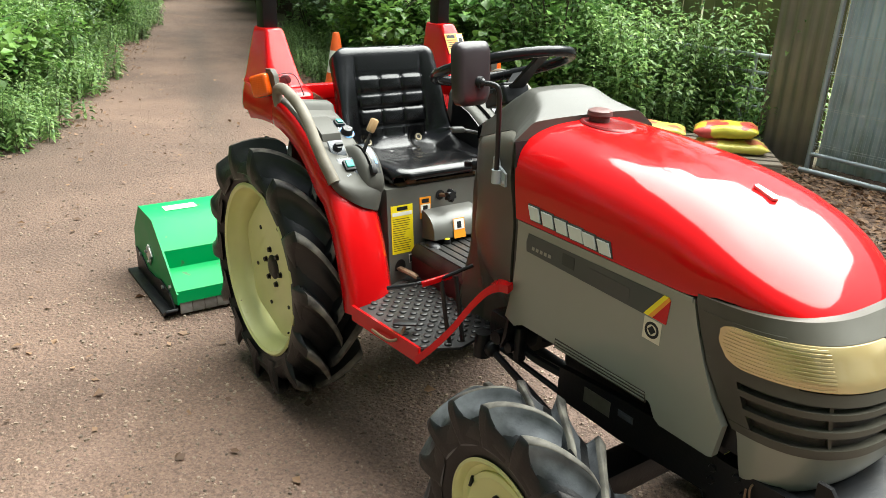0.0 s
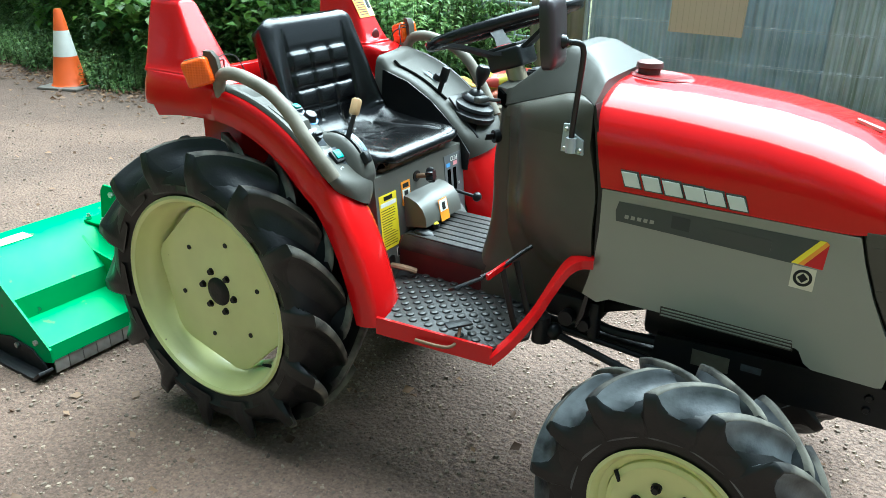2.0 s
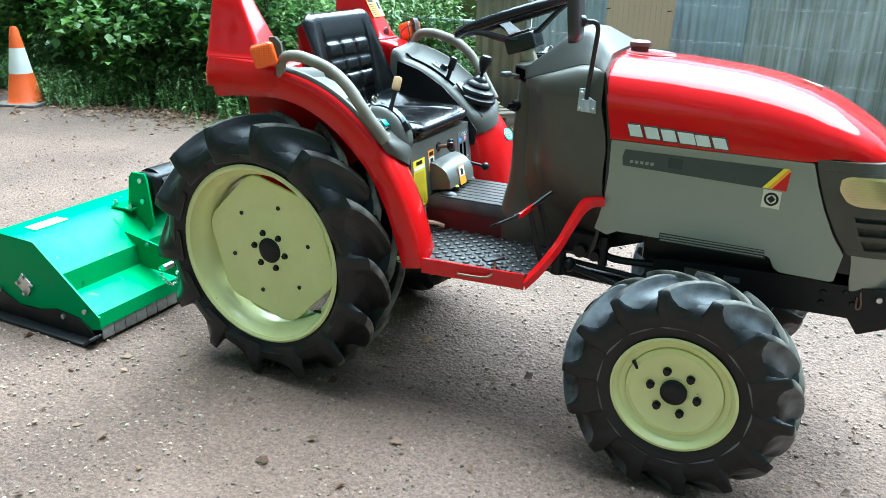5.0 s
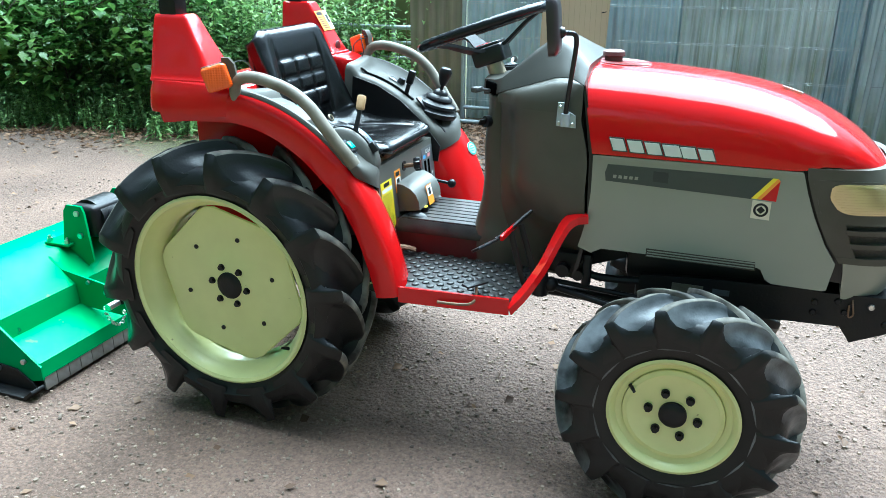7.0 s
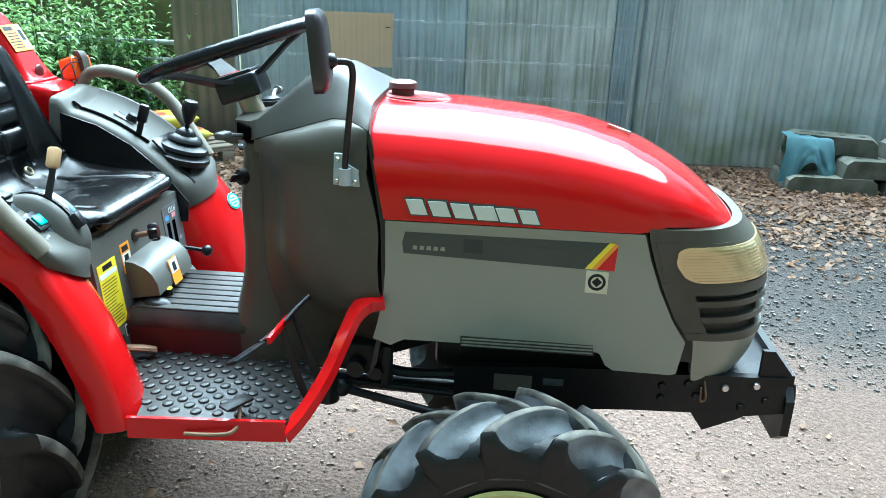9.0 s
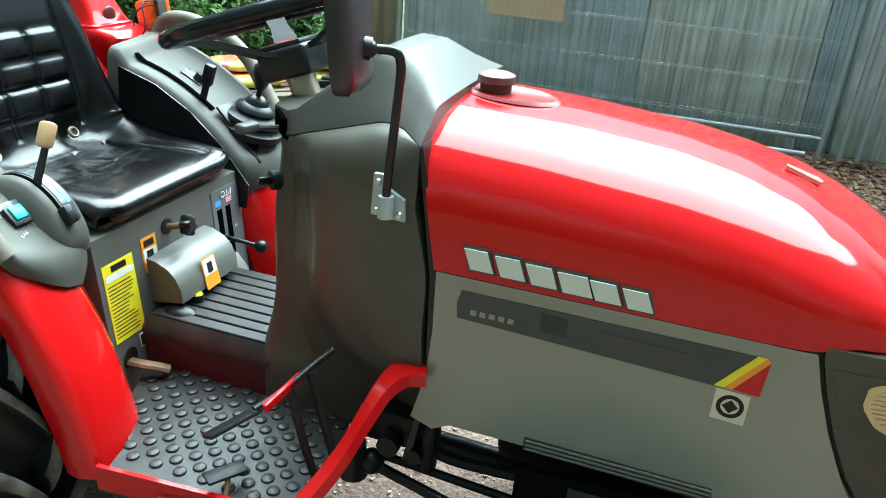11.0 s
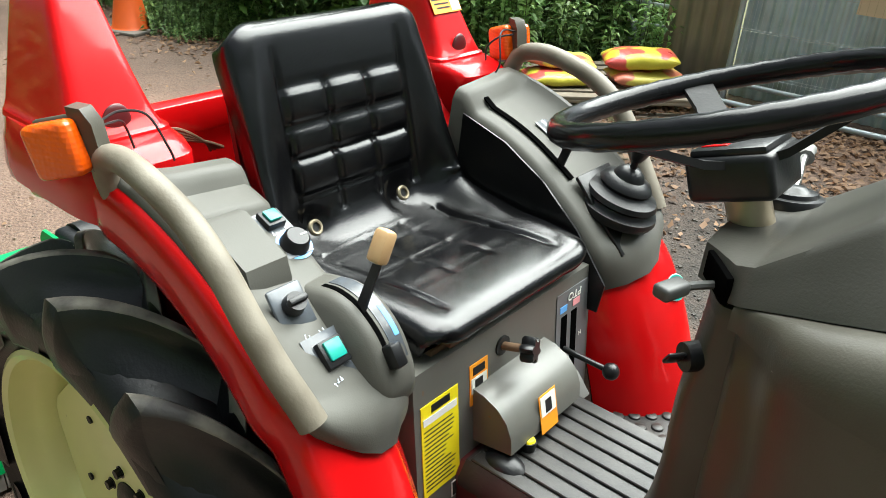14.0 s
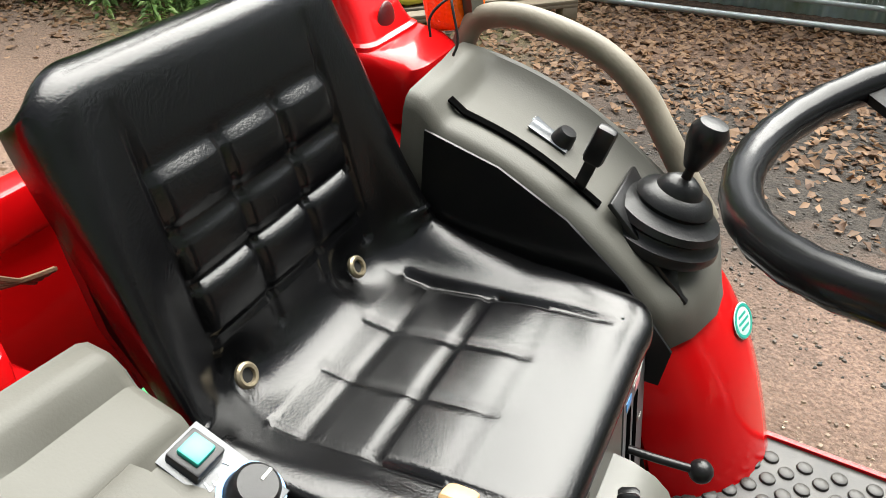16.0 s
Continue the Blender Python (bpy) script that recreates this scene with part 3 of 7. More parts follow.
# the bonnet isn't sunk here: the recess's shade is put into this darker red
part("filler_recess", turned(lathe([(0.0, 0.0015), (0.046, 0.0015), (0.049, 0.0030), (0.053, 0.0030), (0.058, -0.0015)], (0, 0, 0), (0, 0, 1), 40), Matrix.Translation((1.118, 0, 1.1545)) @ Matrix.Rotation(radians(2), 4, "Y") @ Matrix.Diagonal((1.42, 1.0, 1.0, 1))), mat("recess_shade_red", (0.16, 0.003, 0.004), 0.35, bump=0.05, spec=0.2), hood, "oval disc round the filler cap, coloured dark for its recess's shade")
cap = join(rod((1.088, 0, 1.148), (1.088, 0, 1.170), 0.026, n=24), lathe([(0.0, 0.0), (0.022, 0.001), (0.031, -0.003), (0.033, -0.014), (0.030, -0.016)], (1.088, 0, 1.186), (0, 0, 1), 12))
part("filler_cap", cap, mat("dull_red_cap", (0.085, 0.030, 0.028), 0.5, other=(0.14, 0.06, 0.05), scale=40, bump=0.2), hood, "dull red ribbed filler cap")
part("bonnet_emblem", turned(prism([(0.0, -0.007), (0.052, -0.011), (0.058, 0.0), (0.052, 0.011), (0.0, 0.007)], "z", 0, 0.006, 0.002), Matrix.Translation((1.548, 0.0, 1.105)) @ Matrix.Rotation(radians(17), 4, "Y")), STEEL, hood, "small chrome nose emblem")

# grey side panels
PANEL = [(1.088, 0.931), (1.618, 0.931), (1.634, 0.880), (1.660, 0.815), (1.695, 0.745), (1.726, 0.700), (1.716, 0.626), (1.705, 0.622), (1.582, 0.624), (1.566, 0.634), (1.552, 0.660), (1.545, 0.664), (1.13, 0.664), (1.100, 0.648), (1.062, 0.662), (1.072, 0.70), (1.084, 0.76), (1.089, 0.83)]
for s in (-1, 1):
    side = part("side_panel", prism(PANEL, "y", s * 0.225, s * 0.244, 0.006, 3), PANELGREY, tractor, "warm grey metallic side panel with faded decals")
    y0, y1 = s * 0.2435, s * 0.2450
    part("panel_lip", prism([(1.09, 0.923), (1.617, 0.923), (1.616, 0.934), (1.09, 0.934)], "y", s * 0.236, s * 0.2475, 0.002), PANELGREY, side)
    part("decal_band", prism([(1.130, 0.911), (1.124, 0.888), (1.127, 0.864), (1.503, 0.852), (1.548, 0.911)], "y", y0, y1), DECAL, side, "dark faded decal band")
    e0, e1 = s * 0.2440, s * 0.2456
    for k in range(5):
        part("faded_print", prism([(1.146 + k * 0.0145, 0.874), (1.155 + k * 0.0145, 0.8735), (1.156 + k * 0.0145, 0.882), (1.147 + k * 0.0145, 0.8825)], "y", e0, e1), PANELGREY, side)
    part("faded_print", prism([(1.252, 0.874), (1.292, 0.872), (1.292, 0.902), (1.252, 0.903)], "y", e0, e1), mat("decal_shadow", (0.02, 0.026, 0.024), 0.5, bump=0.02), side)
    part("faded_print", prism([(1.34, 0.868), (1.46, 0.864), (1.46, 0.892), (1.34, 0.896)], "y", e0, e1), mat("decal_shadow_two", (0.036, 0.044, 0.04), 0.3, bump=0.02), side)
    part("yellow_flash", prism([(1.503, 0.854), (1.516, 0.8535), (1.560, 0.9115), (1.548, 0.9115)], "y", e0, e1), YELLOW, side)
    part("orange_flash", prism([(1.516, 0.8535), (1.527, 0.853), (1.566, 0.906), (1.560, 0.9115)], "y", e0, e1), ORANGE, side)
    part("red_flash", prism([(1.527, 0.853), (1.563, 0.851), (1.566, 0.906)], "y", e0, e1), RED, side)
    stick = part("square_sticker", prism([(1.507, 0.850), (1.553, 0.848), (1.553, 0.799), (1.507, 0.801)], "y", y0, y1), CREAMST, side, "cream square sticker with a dark round mark")
    part("mark_ring", lathe([(0.0125, 0), (0.0185, 0), (0.0185, 0.0006), (0.0125, 0.0006)], (1.530, s * 0.2449, 0.825), (0, s, 0), 24, closed=True), PRINT, side)
    part("mark_square", turned(box(-0.0075, 0.0075, -0.0005, 0.0005, -0.0075, 0.0075), Matrix.Translation((1.530, s * 0.2453, 0.825)) @ Matrix.Rotation(radians(45), 4, "Y")), PRINT, side)
    vent = part("vent", prism([(1.253, 0.682), (1.536, 0.680), (1.540, 0.655), (1.253, 0.657)], "y", s * 0.2425, s * 0.2445), MESHDARK, side, "dark perforated vent strip")
    for k in range(3):
        part("vent_rib", box(1.256, 1.536, *sorted((s * 0.2440, s * 0.2462)), 0.6595 + k * 0.0075, 0.6625 + k * 0.0075), PANELGREY, vent)

# added black filler, so that no light shows through the nose joint
for s in (-1, 1):
    part("gap_filler", prism([(1.58, 0.64), (1.58, 0.935), (1.70, 0.935), (1.74, 0.80), (1.76, 0.64)], "y", s * 0.150, s * 0.214), BLACKPL, tractor, "black filler added behind the nose joint to keep the gap dark")

# nose mask: contours in plan, stacked by height
def nose(t, z, off=0.0):
    """A place on the nose at height z; t runs from -1, the right side, to 1, the left."""
    xc = interp((0.58, 0.62, 0.70, 0.745, 0.815, 0.880, 0.931), (1.755, 1.745, 1.735, 1.702, 1.667, 1.641, 1.625), z)
    xf = interp((0.585, 0.60, 0.64, 0.70, 0.80, 0.85, 0.90, 0.935, 0.95), (1.862, 1.885, 1.912, 1.928, 1.926, 1.918, 1.895, 1.860, 1.846), z) + off
    hw = interp((0.59, 0.70, 0.80, 0.95), (0.205, 0.226, 0.240, 0.246), z) + off
    a = abs(t) * math.pi / 2
    n = 2.7
    return Vector((xc + (xf - xc) * math.cos(a) ** (2 / n) if abs(t) < 1 else xc, math.copysign(hw * math.sin(a) ** (2 / n), t), z))


def nose_strip(z0, z1, t0, t1, off, thick, n=48, rows=4, tilt=0.0, round_end=0.0):
    """A curved plate on the nose, between two heights."""
    outer_rows = []
    for i in range(n + 1):
        t = t0 + (t1 - t0) * i / n
        near = min(1.0, i / n / round_end) if round_end else 1.0
        full = 0.12 + 0.88 * (1 - (1 - near) ** 2.6) ** (1 / 2.6)
        at = [0.5 + (k / rows - 0.5) * full for k in range(rows + 1)]
        o = [nose(t, z0 + (z1 - z0) * k + tilt * (1 - abs(t)), off) for k in at]
        q = [nose(t, z0 + (z1 - z0) * k + tilt * (1 - abs(t)), off - thick) for k in reversed(at)]
        outer_rows.append(o + q)
    return loft(outer_rows)


part("nose_core", nose_strip(0.700, 0.935, -0.97, 0.97, -0.016, 0.012), MESHDARK, tractor, "dark mesh behind the grille bars")
part("nose_chin", nose_strip(0.592, 0.704, -0.985, 0.985, 0.0, 0.02), PANELGREY, tractor, "warm grey chin below the grille")
grille = part("grille_surround", join(nose_strip(0.912, 0.946, -1, 1, 0.0, 0.02), nose_strip(0.806, 0.830, -1, 1, 0.001, 0.02), nose_strip(0.698, 0.716, -1, 1, 0.001, 0.02),
              *[nose_strip(0.698, 0.94, *tt, 0.0, 0.02, 8, 10) for tt in ((-1, -0.905), (0.905, 1))], *[nose_strip(0.826, 0.918, e * 0.99, e * 0.60, 0.0012, 0.016, 24, 4) for e in (-1, 1)]), COWL, tractor, "dark grey moulded nose surround")
for z in (0.742, 0.779):
    part("grille_bar", nose_strip(z, z + 0.013, -0.91, 0.91, 0.001, 0.02), COWL, grille)
for t in (-0.42, 0.0, 0.42):
    part("grille_rib", nose_strip(0.70, 0.82, t - 0.012, t + 0.012, -0.005, 0.01, 2, 6), COWL, grille)
for s in (-1, 1):
    lamp = part("headlight", nose_strip(0.834, 0.911, s * 0.945, s * 0.05, 0.0030, 0.012, 60, 6, round_end=0.12), GOLDLENS, tractor, "yellowed ribbed headlight lens")
    for k in range(11):
        part("lens_rib", nose_strip(0.836 + k * 0.0068, 0.8392 + k * 0.0068, s * (0.93 - 0.05 * abs(k - 5) ** 2 / 25), s * 0.40, 0.0042, 0.002, 18, 1), GOLDLENS, lamp)

# cowl, instrument hood, steering
def contour(z, pts):
    rear = pts[:3] + [(pts[3][0] - 0.004, pts[2][1] + 0.003)]
    half = smooth_line([(x, -y, z) for x, y in rear], 4) + smooth_line([(x, -y, z) for x, y in pts[3:]], 4)
    return half + [Vector((p.x, -p.y, p.z)) for p in reversed(half)]


C_HI = [(0.734, 0.02), (0.738, 0.08), (0.764, 0.128), (0.795, 0.146), (0.828, 0.170), (0.856, 0.202), (0.905, 0.224), (0.98, 0.238), (1.050, 0.246)]
C_MID = [(0.730, 0.02), (0.733, 0.088), (0.750, 0.128), (0.797, 0.146), (0.836, 0.170), (0.866, 0.202), (0.916, 0.224), (0.99, 0.240), (1.072, 0.246)]
C_LOW = [(0.722, 0.02), (0.725, 0.085), (0.746, 0.126), (0.806, 0.146), (0.858, 0.168), (0.892, 0.184), (0.937, 0.208), (1.00, 0.23), (1.078, 0.244)]
C_BOT = [(0.706, 0.02), (0.710, 0.085), (0.737, 0.130), (0.825, 0.143), (0.875, 0.152), (0.91, 0.150), (0.95, 0.165), (1.01, 0.19), (1.076, 0.215)]
C_FOOT = [(0.692, 0.02), (0.698, 0.090), (0.730, 0.142), (0.84, 0.142), (0.88, 0.142), (0.92, 0.144), (0.96, 0.148), (1.01, 0.16), (1.07, 0.18)]
C_HI2 = [(0.735, 0.02), (0.739, 0.08), (0.765, 0.126), (0.795, 0.142), (0.828, 0.150), (0.856, 0.155), (0.905, 0.165), (0.98, 0.18), (1.05, 0.24)]
C_IN = [(0.80, 0.02), (0.802, 0.06), (0.81, 0.09), (0.83, 0.105), (0.86, 0.12), (0.90, 0.14), (0.94, 0.16), (0.99, 0.20), (1.045, 0.234)]
levels = [contour(0.53, C_FOOT), contour(0.61, C_FOOT), contour(0.67, C_BOT), contour(0.735, C_LOW), contour(0.82, C_MID), contour(0.92, C_MID), contour(1.02, C_HI), contour(1.044, C_HI)]
columns = [smooth_line(col, 5) for col in zip(*levels)]
cowl = loft([list(ring) for ring in zip(*columns)] + [contour(1.054, C_HI2), contour(1.062, C_IN)])
cowl = part("cowl", cowl, COWL, tractor, "dark grey plastic steering cowl", sharp=50)
# black strip along the seam at the bonnet's rear edge
part("bonnet_gap", prism([(1.050, 0.56), (1.078, 0.70), (1.082, 0.76), (1.078, 0.92), (1.048, 1.12), (1.054, 1.12), (1.092, 0.93), (1.094, 0.75), (1.07, 0.60)], "y", -0.243, 0.243), BLACKPL, tractor, "black strip in the seam between cowl and bonnet")
IX = (0.722, 0.740, 0.772, 0.792, 0.840, 0.880, 0.925, 0.965, 0.992, 1.010, 1.035, 1.052)
I_WB = (0.082, 0.098, 0.134, 0.147, 0.156, 0.164, 0.172, 0.180, 0.190, 0.203, 0.230, 0.247)
I_WT = (0.078, 0.092, 0.124, 0.130, 0.122, 0.114, 0.106, 0.110, 0.118, 0.130, 0.160, 0.186)
I_ZT = (1.098, 1.100, 1.105, 1.112, 1.152, 1.188, 1.219, 1.216, 1.202, 1.191, 1.175, 1.164)
I_ZB = (1.052, 1.055, 1.062, 1.070, 1.086, 1.099, 1.114, 1.127, 1.129, 1.128, 1.124, 1.118)
rings = []
for k in range(67):
    x = 0.722 + (1.052 - 0.722) * k / 66
    wb, wt, zt, zb = (interp(IX, q, x) for q in (I_WB, I_WT, I_ZT, I_ZB))
    h, dw = zt - zb, wb - wt
    half = [(-wb + 0.006, zb - 0.003), (-wb, zb), (-wb + dw * 0.10, zb + h * 0.12), (-wb + dw * 0.34, zb + h * 0.34), (-wb + dw * 0.62, zb + h * 0.60), (-wb + dw * 0.84, zb + h * 0.82),
            (-wt, zb + h * 0.93), (-wt + 0.008, zb + h * 0.975), (-wt + 0.020, zt), (-wt * 0.62, zt + 0.002), (-wt * 0.30, zt + 0.003)]
    rings.append([Vector((x, y, z)) for y, z in half] + [Vector((x, -y, z)) for y, z in reversed(half)])
# rounded shoulders of the cowl below it
sh = []
edge_line = smooth_line([(x, -y, 1.04) for x, y in C_HI[3:]], 6)
for k in range(28):
    x = 0.785 + (1.050 - 0.785) * k / 27
    yc = interp([p.x for p in edge_line], [-p.y for p in edge_line], x) + 0.0006
    wb, zb = interp(IX, I_WB, x) - 0.003, interp(IX, I_ZB, x) - 0.0015
    yc = max(yc, wb + 0.001)
    arc = [(-(wb + (yc - wb) * math.cos(q) ** 0.75), 1.040 + (zb - 1.040) * math.sin(q) ** 0.75) for q in [math.pi / 2 * j / 8 for j in range(9)]]
    sh.append([Vector((x, y, z)) for y, z in arc] + [Vector((x, -y, z)) for y, z in reversed(arc)])
part("cowl_shoulder", loft(sh), COWL, cowl, sharp=50)
dash = part("instrument_hood", loft(rings), mat("dash_grey_plastic", (0.058, 0.056, 0.048), 0.42, other=(0.042, 0.040, 0.033), scale=5, fine=420, bump=0.12, spec=0.28), tractor, "grey plastic instrument hood", sharp=34)
part("switch_slot", turned(box(-0.033, 0.033, -0.0045, 0.0045, -0.0165, 0.0165, 0.003), Matrix.Translation((0.7530, -0.1120, 1.076)) @ Matrix.Rotation(radians(-50), 4, "Z")), HOLE, dash, "dark recess for the column switch")
stalk = join(tube([(0.755, -0.110, 1.066), (0.744, -0.140, 1.073), (0.736, -0.168, 1.079)], 0.005, 8), turned(box(-0.020, 0.018, -0.011, 0.011, -0.008, 0.008, 0.005, 3), Matrix.Translation((0.732, -0.180, 1.080)) @ Matrix.Rotation(radians(74), 4, "Z")))
part("column_switch", stalk, mat("stalk_grey", (0.06, 0.06, 0.058), 0.45, bump=0.1), dash, "dark grey column stalk switch")
part("ignition_switch", rod((0.766, -0.105, 0.978), (0.744, -0.134, 0.978), 0.019, 0.017, 18, 0.002), BLACKPL, cowl, "black ignition switch")
part("ignition_key", turned(box(-0.022, 0.0, -0.003, 0.003, -0.011, 0.011, 0.003), Matrix.Translation((0.744, -0.134, 0.978)) @ Matrix.Rotation(radians(52), 4, "Z") @ Matrix.Rotation(radians(35), 4, "X")), BLACKPL, cowl, "black key in the switch")

steer = Matrix.Translation((0.690, 0, 1.238)) @ Matrix.Rotation(radians(-19.4), 4, "Y")
col0, col1 = Vector((0.750, 0, 1.08)), steer @ Vector((0, 0, -0.10))
part("steering_column", rod(col0, col1, 0.026, n=24), mat("bare_column_steel", (0.40, 0.34, 0.24), 0.4, metal=0.6, other=(0.3, 0.24, 0.16), scale=30, bump=0.1), tractor, "bare metal steering column")
RW = 0.198
SPOKEBLACK = mat("spoke_black", (0.012, 0.012, 0.013), 0.52, other=(0.020, 0.020, 0.020), scale=20, fine=220, bump=0.15, spec=0.16)
STEERBLACK = mat("steering_black", (0.006, 0.006, 0.007), 0.20, other=(0.011, 0.011, 0.011), scale=20, fine=80, bump=0.06, spec=0.24)
ringpts = 72
gripped = []
for i in range(ringpts):
    a = 2 * math.pi * i / ringpts
    rr = 0.0145 + 0.0005 * math.cos(a * 36)
    gripped.append([Vector(((RW + rr * math.cos(b)) * math.cos(a), (RW + rr * math.cos(b)) * math.sin(a), rr * 1.05 * math.sin(b))) for b in [2 * math.pi * k / 12 for k in range(12)]])
gripped.append(gripped[0])
wheel_rim = turned(loft(gripped, caps=False), steer)
bmesh.ops.remove_doubles(wheel_rim, verts=wheel_rim.verts, dist=1e-5)
swheel = part("steering_wheel", wheel_rim, STEERBLACK, tractor, "black steering wheel with three spokes", sharp=60)
for a in (0.0, 2.2, -2.2):
    d = Vector((math.cos(a), math.sin(a), 0))
    q = Vector((-d.y, d.x, 0))
    sp = loft([[Vector((0, 0, z)) + d * r + q * w * sgn + Vector((0, 0, dz)) for sgn, dz in ((-1, -0.006), (1, -0.006), (1, 0.004), (-1, 0.004))] for r, w, z in ((0.020, 0.030, -0.072), (0.060, 0.024, -0.062), (0.13, 0.017, -0.026), (0.192, 0.019, -0.002))])
    part("spoke", turned(soften(sp, 0.005, 3), steer), SPOKEBLACK, swheel)
boss = join(box(-0.050, 0.050, -0.047, 0.047, -0.112, -0.058, 0.009, 3), box(-0.044, 0.044, -0.041, 0.041, -0.062, -0.050, 0.005))
part("boss", turned(boss, steer), BLACKPL, swheel, "black square steering boss")
part("horn_bar", turned(box(-0.034, -0.004, -0.028, 0.028, -0.051, -0.0485, 0.001), steer), RED, swheel)
# throttle lever on the far side of the column
throttle = part("throttle_lever", tube([(0.752, 0.105, 1.112), (0.742, 0.150, 1.118), (0.730, 0.200, 1.120), (0.722, 0.250, 1.116)], 0.0055, 8), STEEL, tractor, "bright throttle lever with a ribbed grey grip")
part("boot", lathe([(0, 0.020), (0.014, 0.019), (0.020, 0.014), (0.028, 0.013), (0.030, 0.008), (0.037, 0.007), (0.040, 0.001), (0.040, -0.012)], (0.758, 0.085, 1.106), (-0.1, 0.1, 1), 24), BLACKPL, throttle, "black rubber throttle boot")
part("grip", tube([(0.728, 0.225, 1.118), (0.722, 0.250, 1.116), (0.716, 0.290, 1.110)], 0.011, 10, 4, 1.0, 0.8), mat("grip_grey", (0.16, 0.16, 0.15), 0.5, bump=0.3, fine=90), throttle)

# mirror on its arm
mirror = part("mirror_arm", tube([(1.008, -0.258, 1.035), (1.012, -0.262, 1.08), (1.028, -0.278, 1.20), (1.031, -0.284, 1.238), (1.024, -0.292, 1.254), (0.998, -0.312, 1.257)], 0.0065, 10), BLACKPL, tractor, "black bent mirror arm")
def pad(scale):
    """The mirror's outline: an upright with round corners."""
    out = []
    for k in range(40):
        a = 2 * math.pi * k / 40
        c, s_ = math.cos(a), math.sin(a)
        out.append((0.054 * scale * math.copysign(abs(c) ** 0.36, c) * (1 + 0.06 * s_), 0.074 * scale * math.copysign(abs(s_) ** 0.36, s_)))
    return out


mb = loft([[Vector((x, y, z)) for y, z in pad(q)] for x, q in ((-0.010, 0.94), (-0.012, 1.0), (0.004, 1.0), (0.012, 0.9), (0.016, 0.7))])
mirror_at = Matrix.Translation((0.980, -0.328, 1.276)) @ Matrix.Rotation(radians(6), 4, "Z") @ Matrix.Rotation(radians(-5), 4, "Y")
part("mirror_shell", turned(mb, mirror_at), mat("mirror_shell_plastic", (0.022, 0.016, 0.018), 0.3, other=(0.034, 0.024, 0.026), scale=8, bump=0.05), mirror, "dark plastic mirror housing")
part("mirror_glass", turned(loft([[Vector((x, y, z)) for y, z in pad(0.93)] for x in (-0.0112, -0.0095)]), mirror_at), mat("mirror_silver", (0.8, 0.8, 0.8), 0.03, metal=1.0, bump=0.0, rough_var=0.0), mirror, "mirror glass")
part("mirror_joint", join(ball((0.998, -0.312, 1.257), 0.012), rod((1.000, -0.312, 1.257), (0.990, -0.318, 1.259), 0.015, n=14)), BLACKPL, mirror)
part("mirror_bracket", prism([(0.985, 1.070), (1.000, 1.070), (1.008, 1.050), (1.034, 1.036), (1.036, 1.003), (0.982, 1.006)], "y", -0.2515, -0.244, 0.002), GALV, mirror, "zinc mirror bracket with screws")
part("bracket_clamp", rod((1.008, -0.258, 1.008), (1.008, -0.258, 1.042), 0.012, n=14, bevel=0.002), GALV, mirror)
for p in ((0.992, 1.058), (0.990, 1.013), (1.027, 1.012)):
    part("screw", lathe([(0.0, 0.003), (0.004, 0.003), (0.006, 0.0)], (p[0], -0.2515, p[1]), (0, -1, 0), 12), STEEL, mirror)


# ---- fenders and consoles ----
FPATH = [(-0.20, 1.040), (-0.10, 1.052), (0.02, 1.056), (0.12, 1.048), (0.22, 1.018), (0.31, 0.968), (0.39, 0.900), (0.46, 0.815), (0.515, 0.715), (0.552, 0.615), (0.577, 0.530), (0.583, 0.505)]
# cross sections: sunk under the console, full and rounded below it
F_SUNK = [(0.438, -0.072), (0.445, -0.050), (0.446, -0.010), (0.441, 0.010), (0.431, 0.016), (0.420, 0.000), (0.36, -0.070), (0.30, -0.078), (0.265, -0.092), (0.248, -0.12)]
F_FULL = [(0.424, -0.078), (0.432, -0.052), (0.433, -0.016), (0.427, -0.002), (0.412, 0.004), (0.385, 0.005), (0.335, -0.002), (0.295, -0.020), (0.262, -0.052), (0.248, -0.10)]
C_SEC = [(0.432, 0.008), (0.432, 0.018), (0.426, 0.026), (0.414, 0.028), (0.404, 0.022), (0.385, 0.014), (0.35, 0.007), (0.30, 0.002), (0.262, -0.002), (0.252, -0.008), (0.246, -0.022), (0.243, -0.12), (0.252, -0.12), (0.30, -0.035), (0.40, -0.012)]


def rail_path():
    """Points and outward normals along the mudguard."""
    line = smooth_line([(x, 0, z) for x, z in FPATH], 6)
    out = []
    for i, p in enumerate(line):
        t = (line[min(i + 1, len(line) - 1)] - line[max(i - 1, 0)]).normalized()
        n = Vector((-t.z, 0, t.x))
        out.append((p, n if n.z > 0 or n.x > 0 else -n))
    return out


ARCH = rail_path()


def forward(s, y, z):
    """The mudguard on the gear stick's side reaches further forward low down, most at its outer edge."""
    if s < 0:
        return 0.0
    f = max(0.0, min(1.0, (0.950 - z) / 0.16))
    return 0.030 * f * f * (3 - 2 * f) * max(0.0, min(1.0, (y - 0.235) / 0.16))


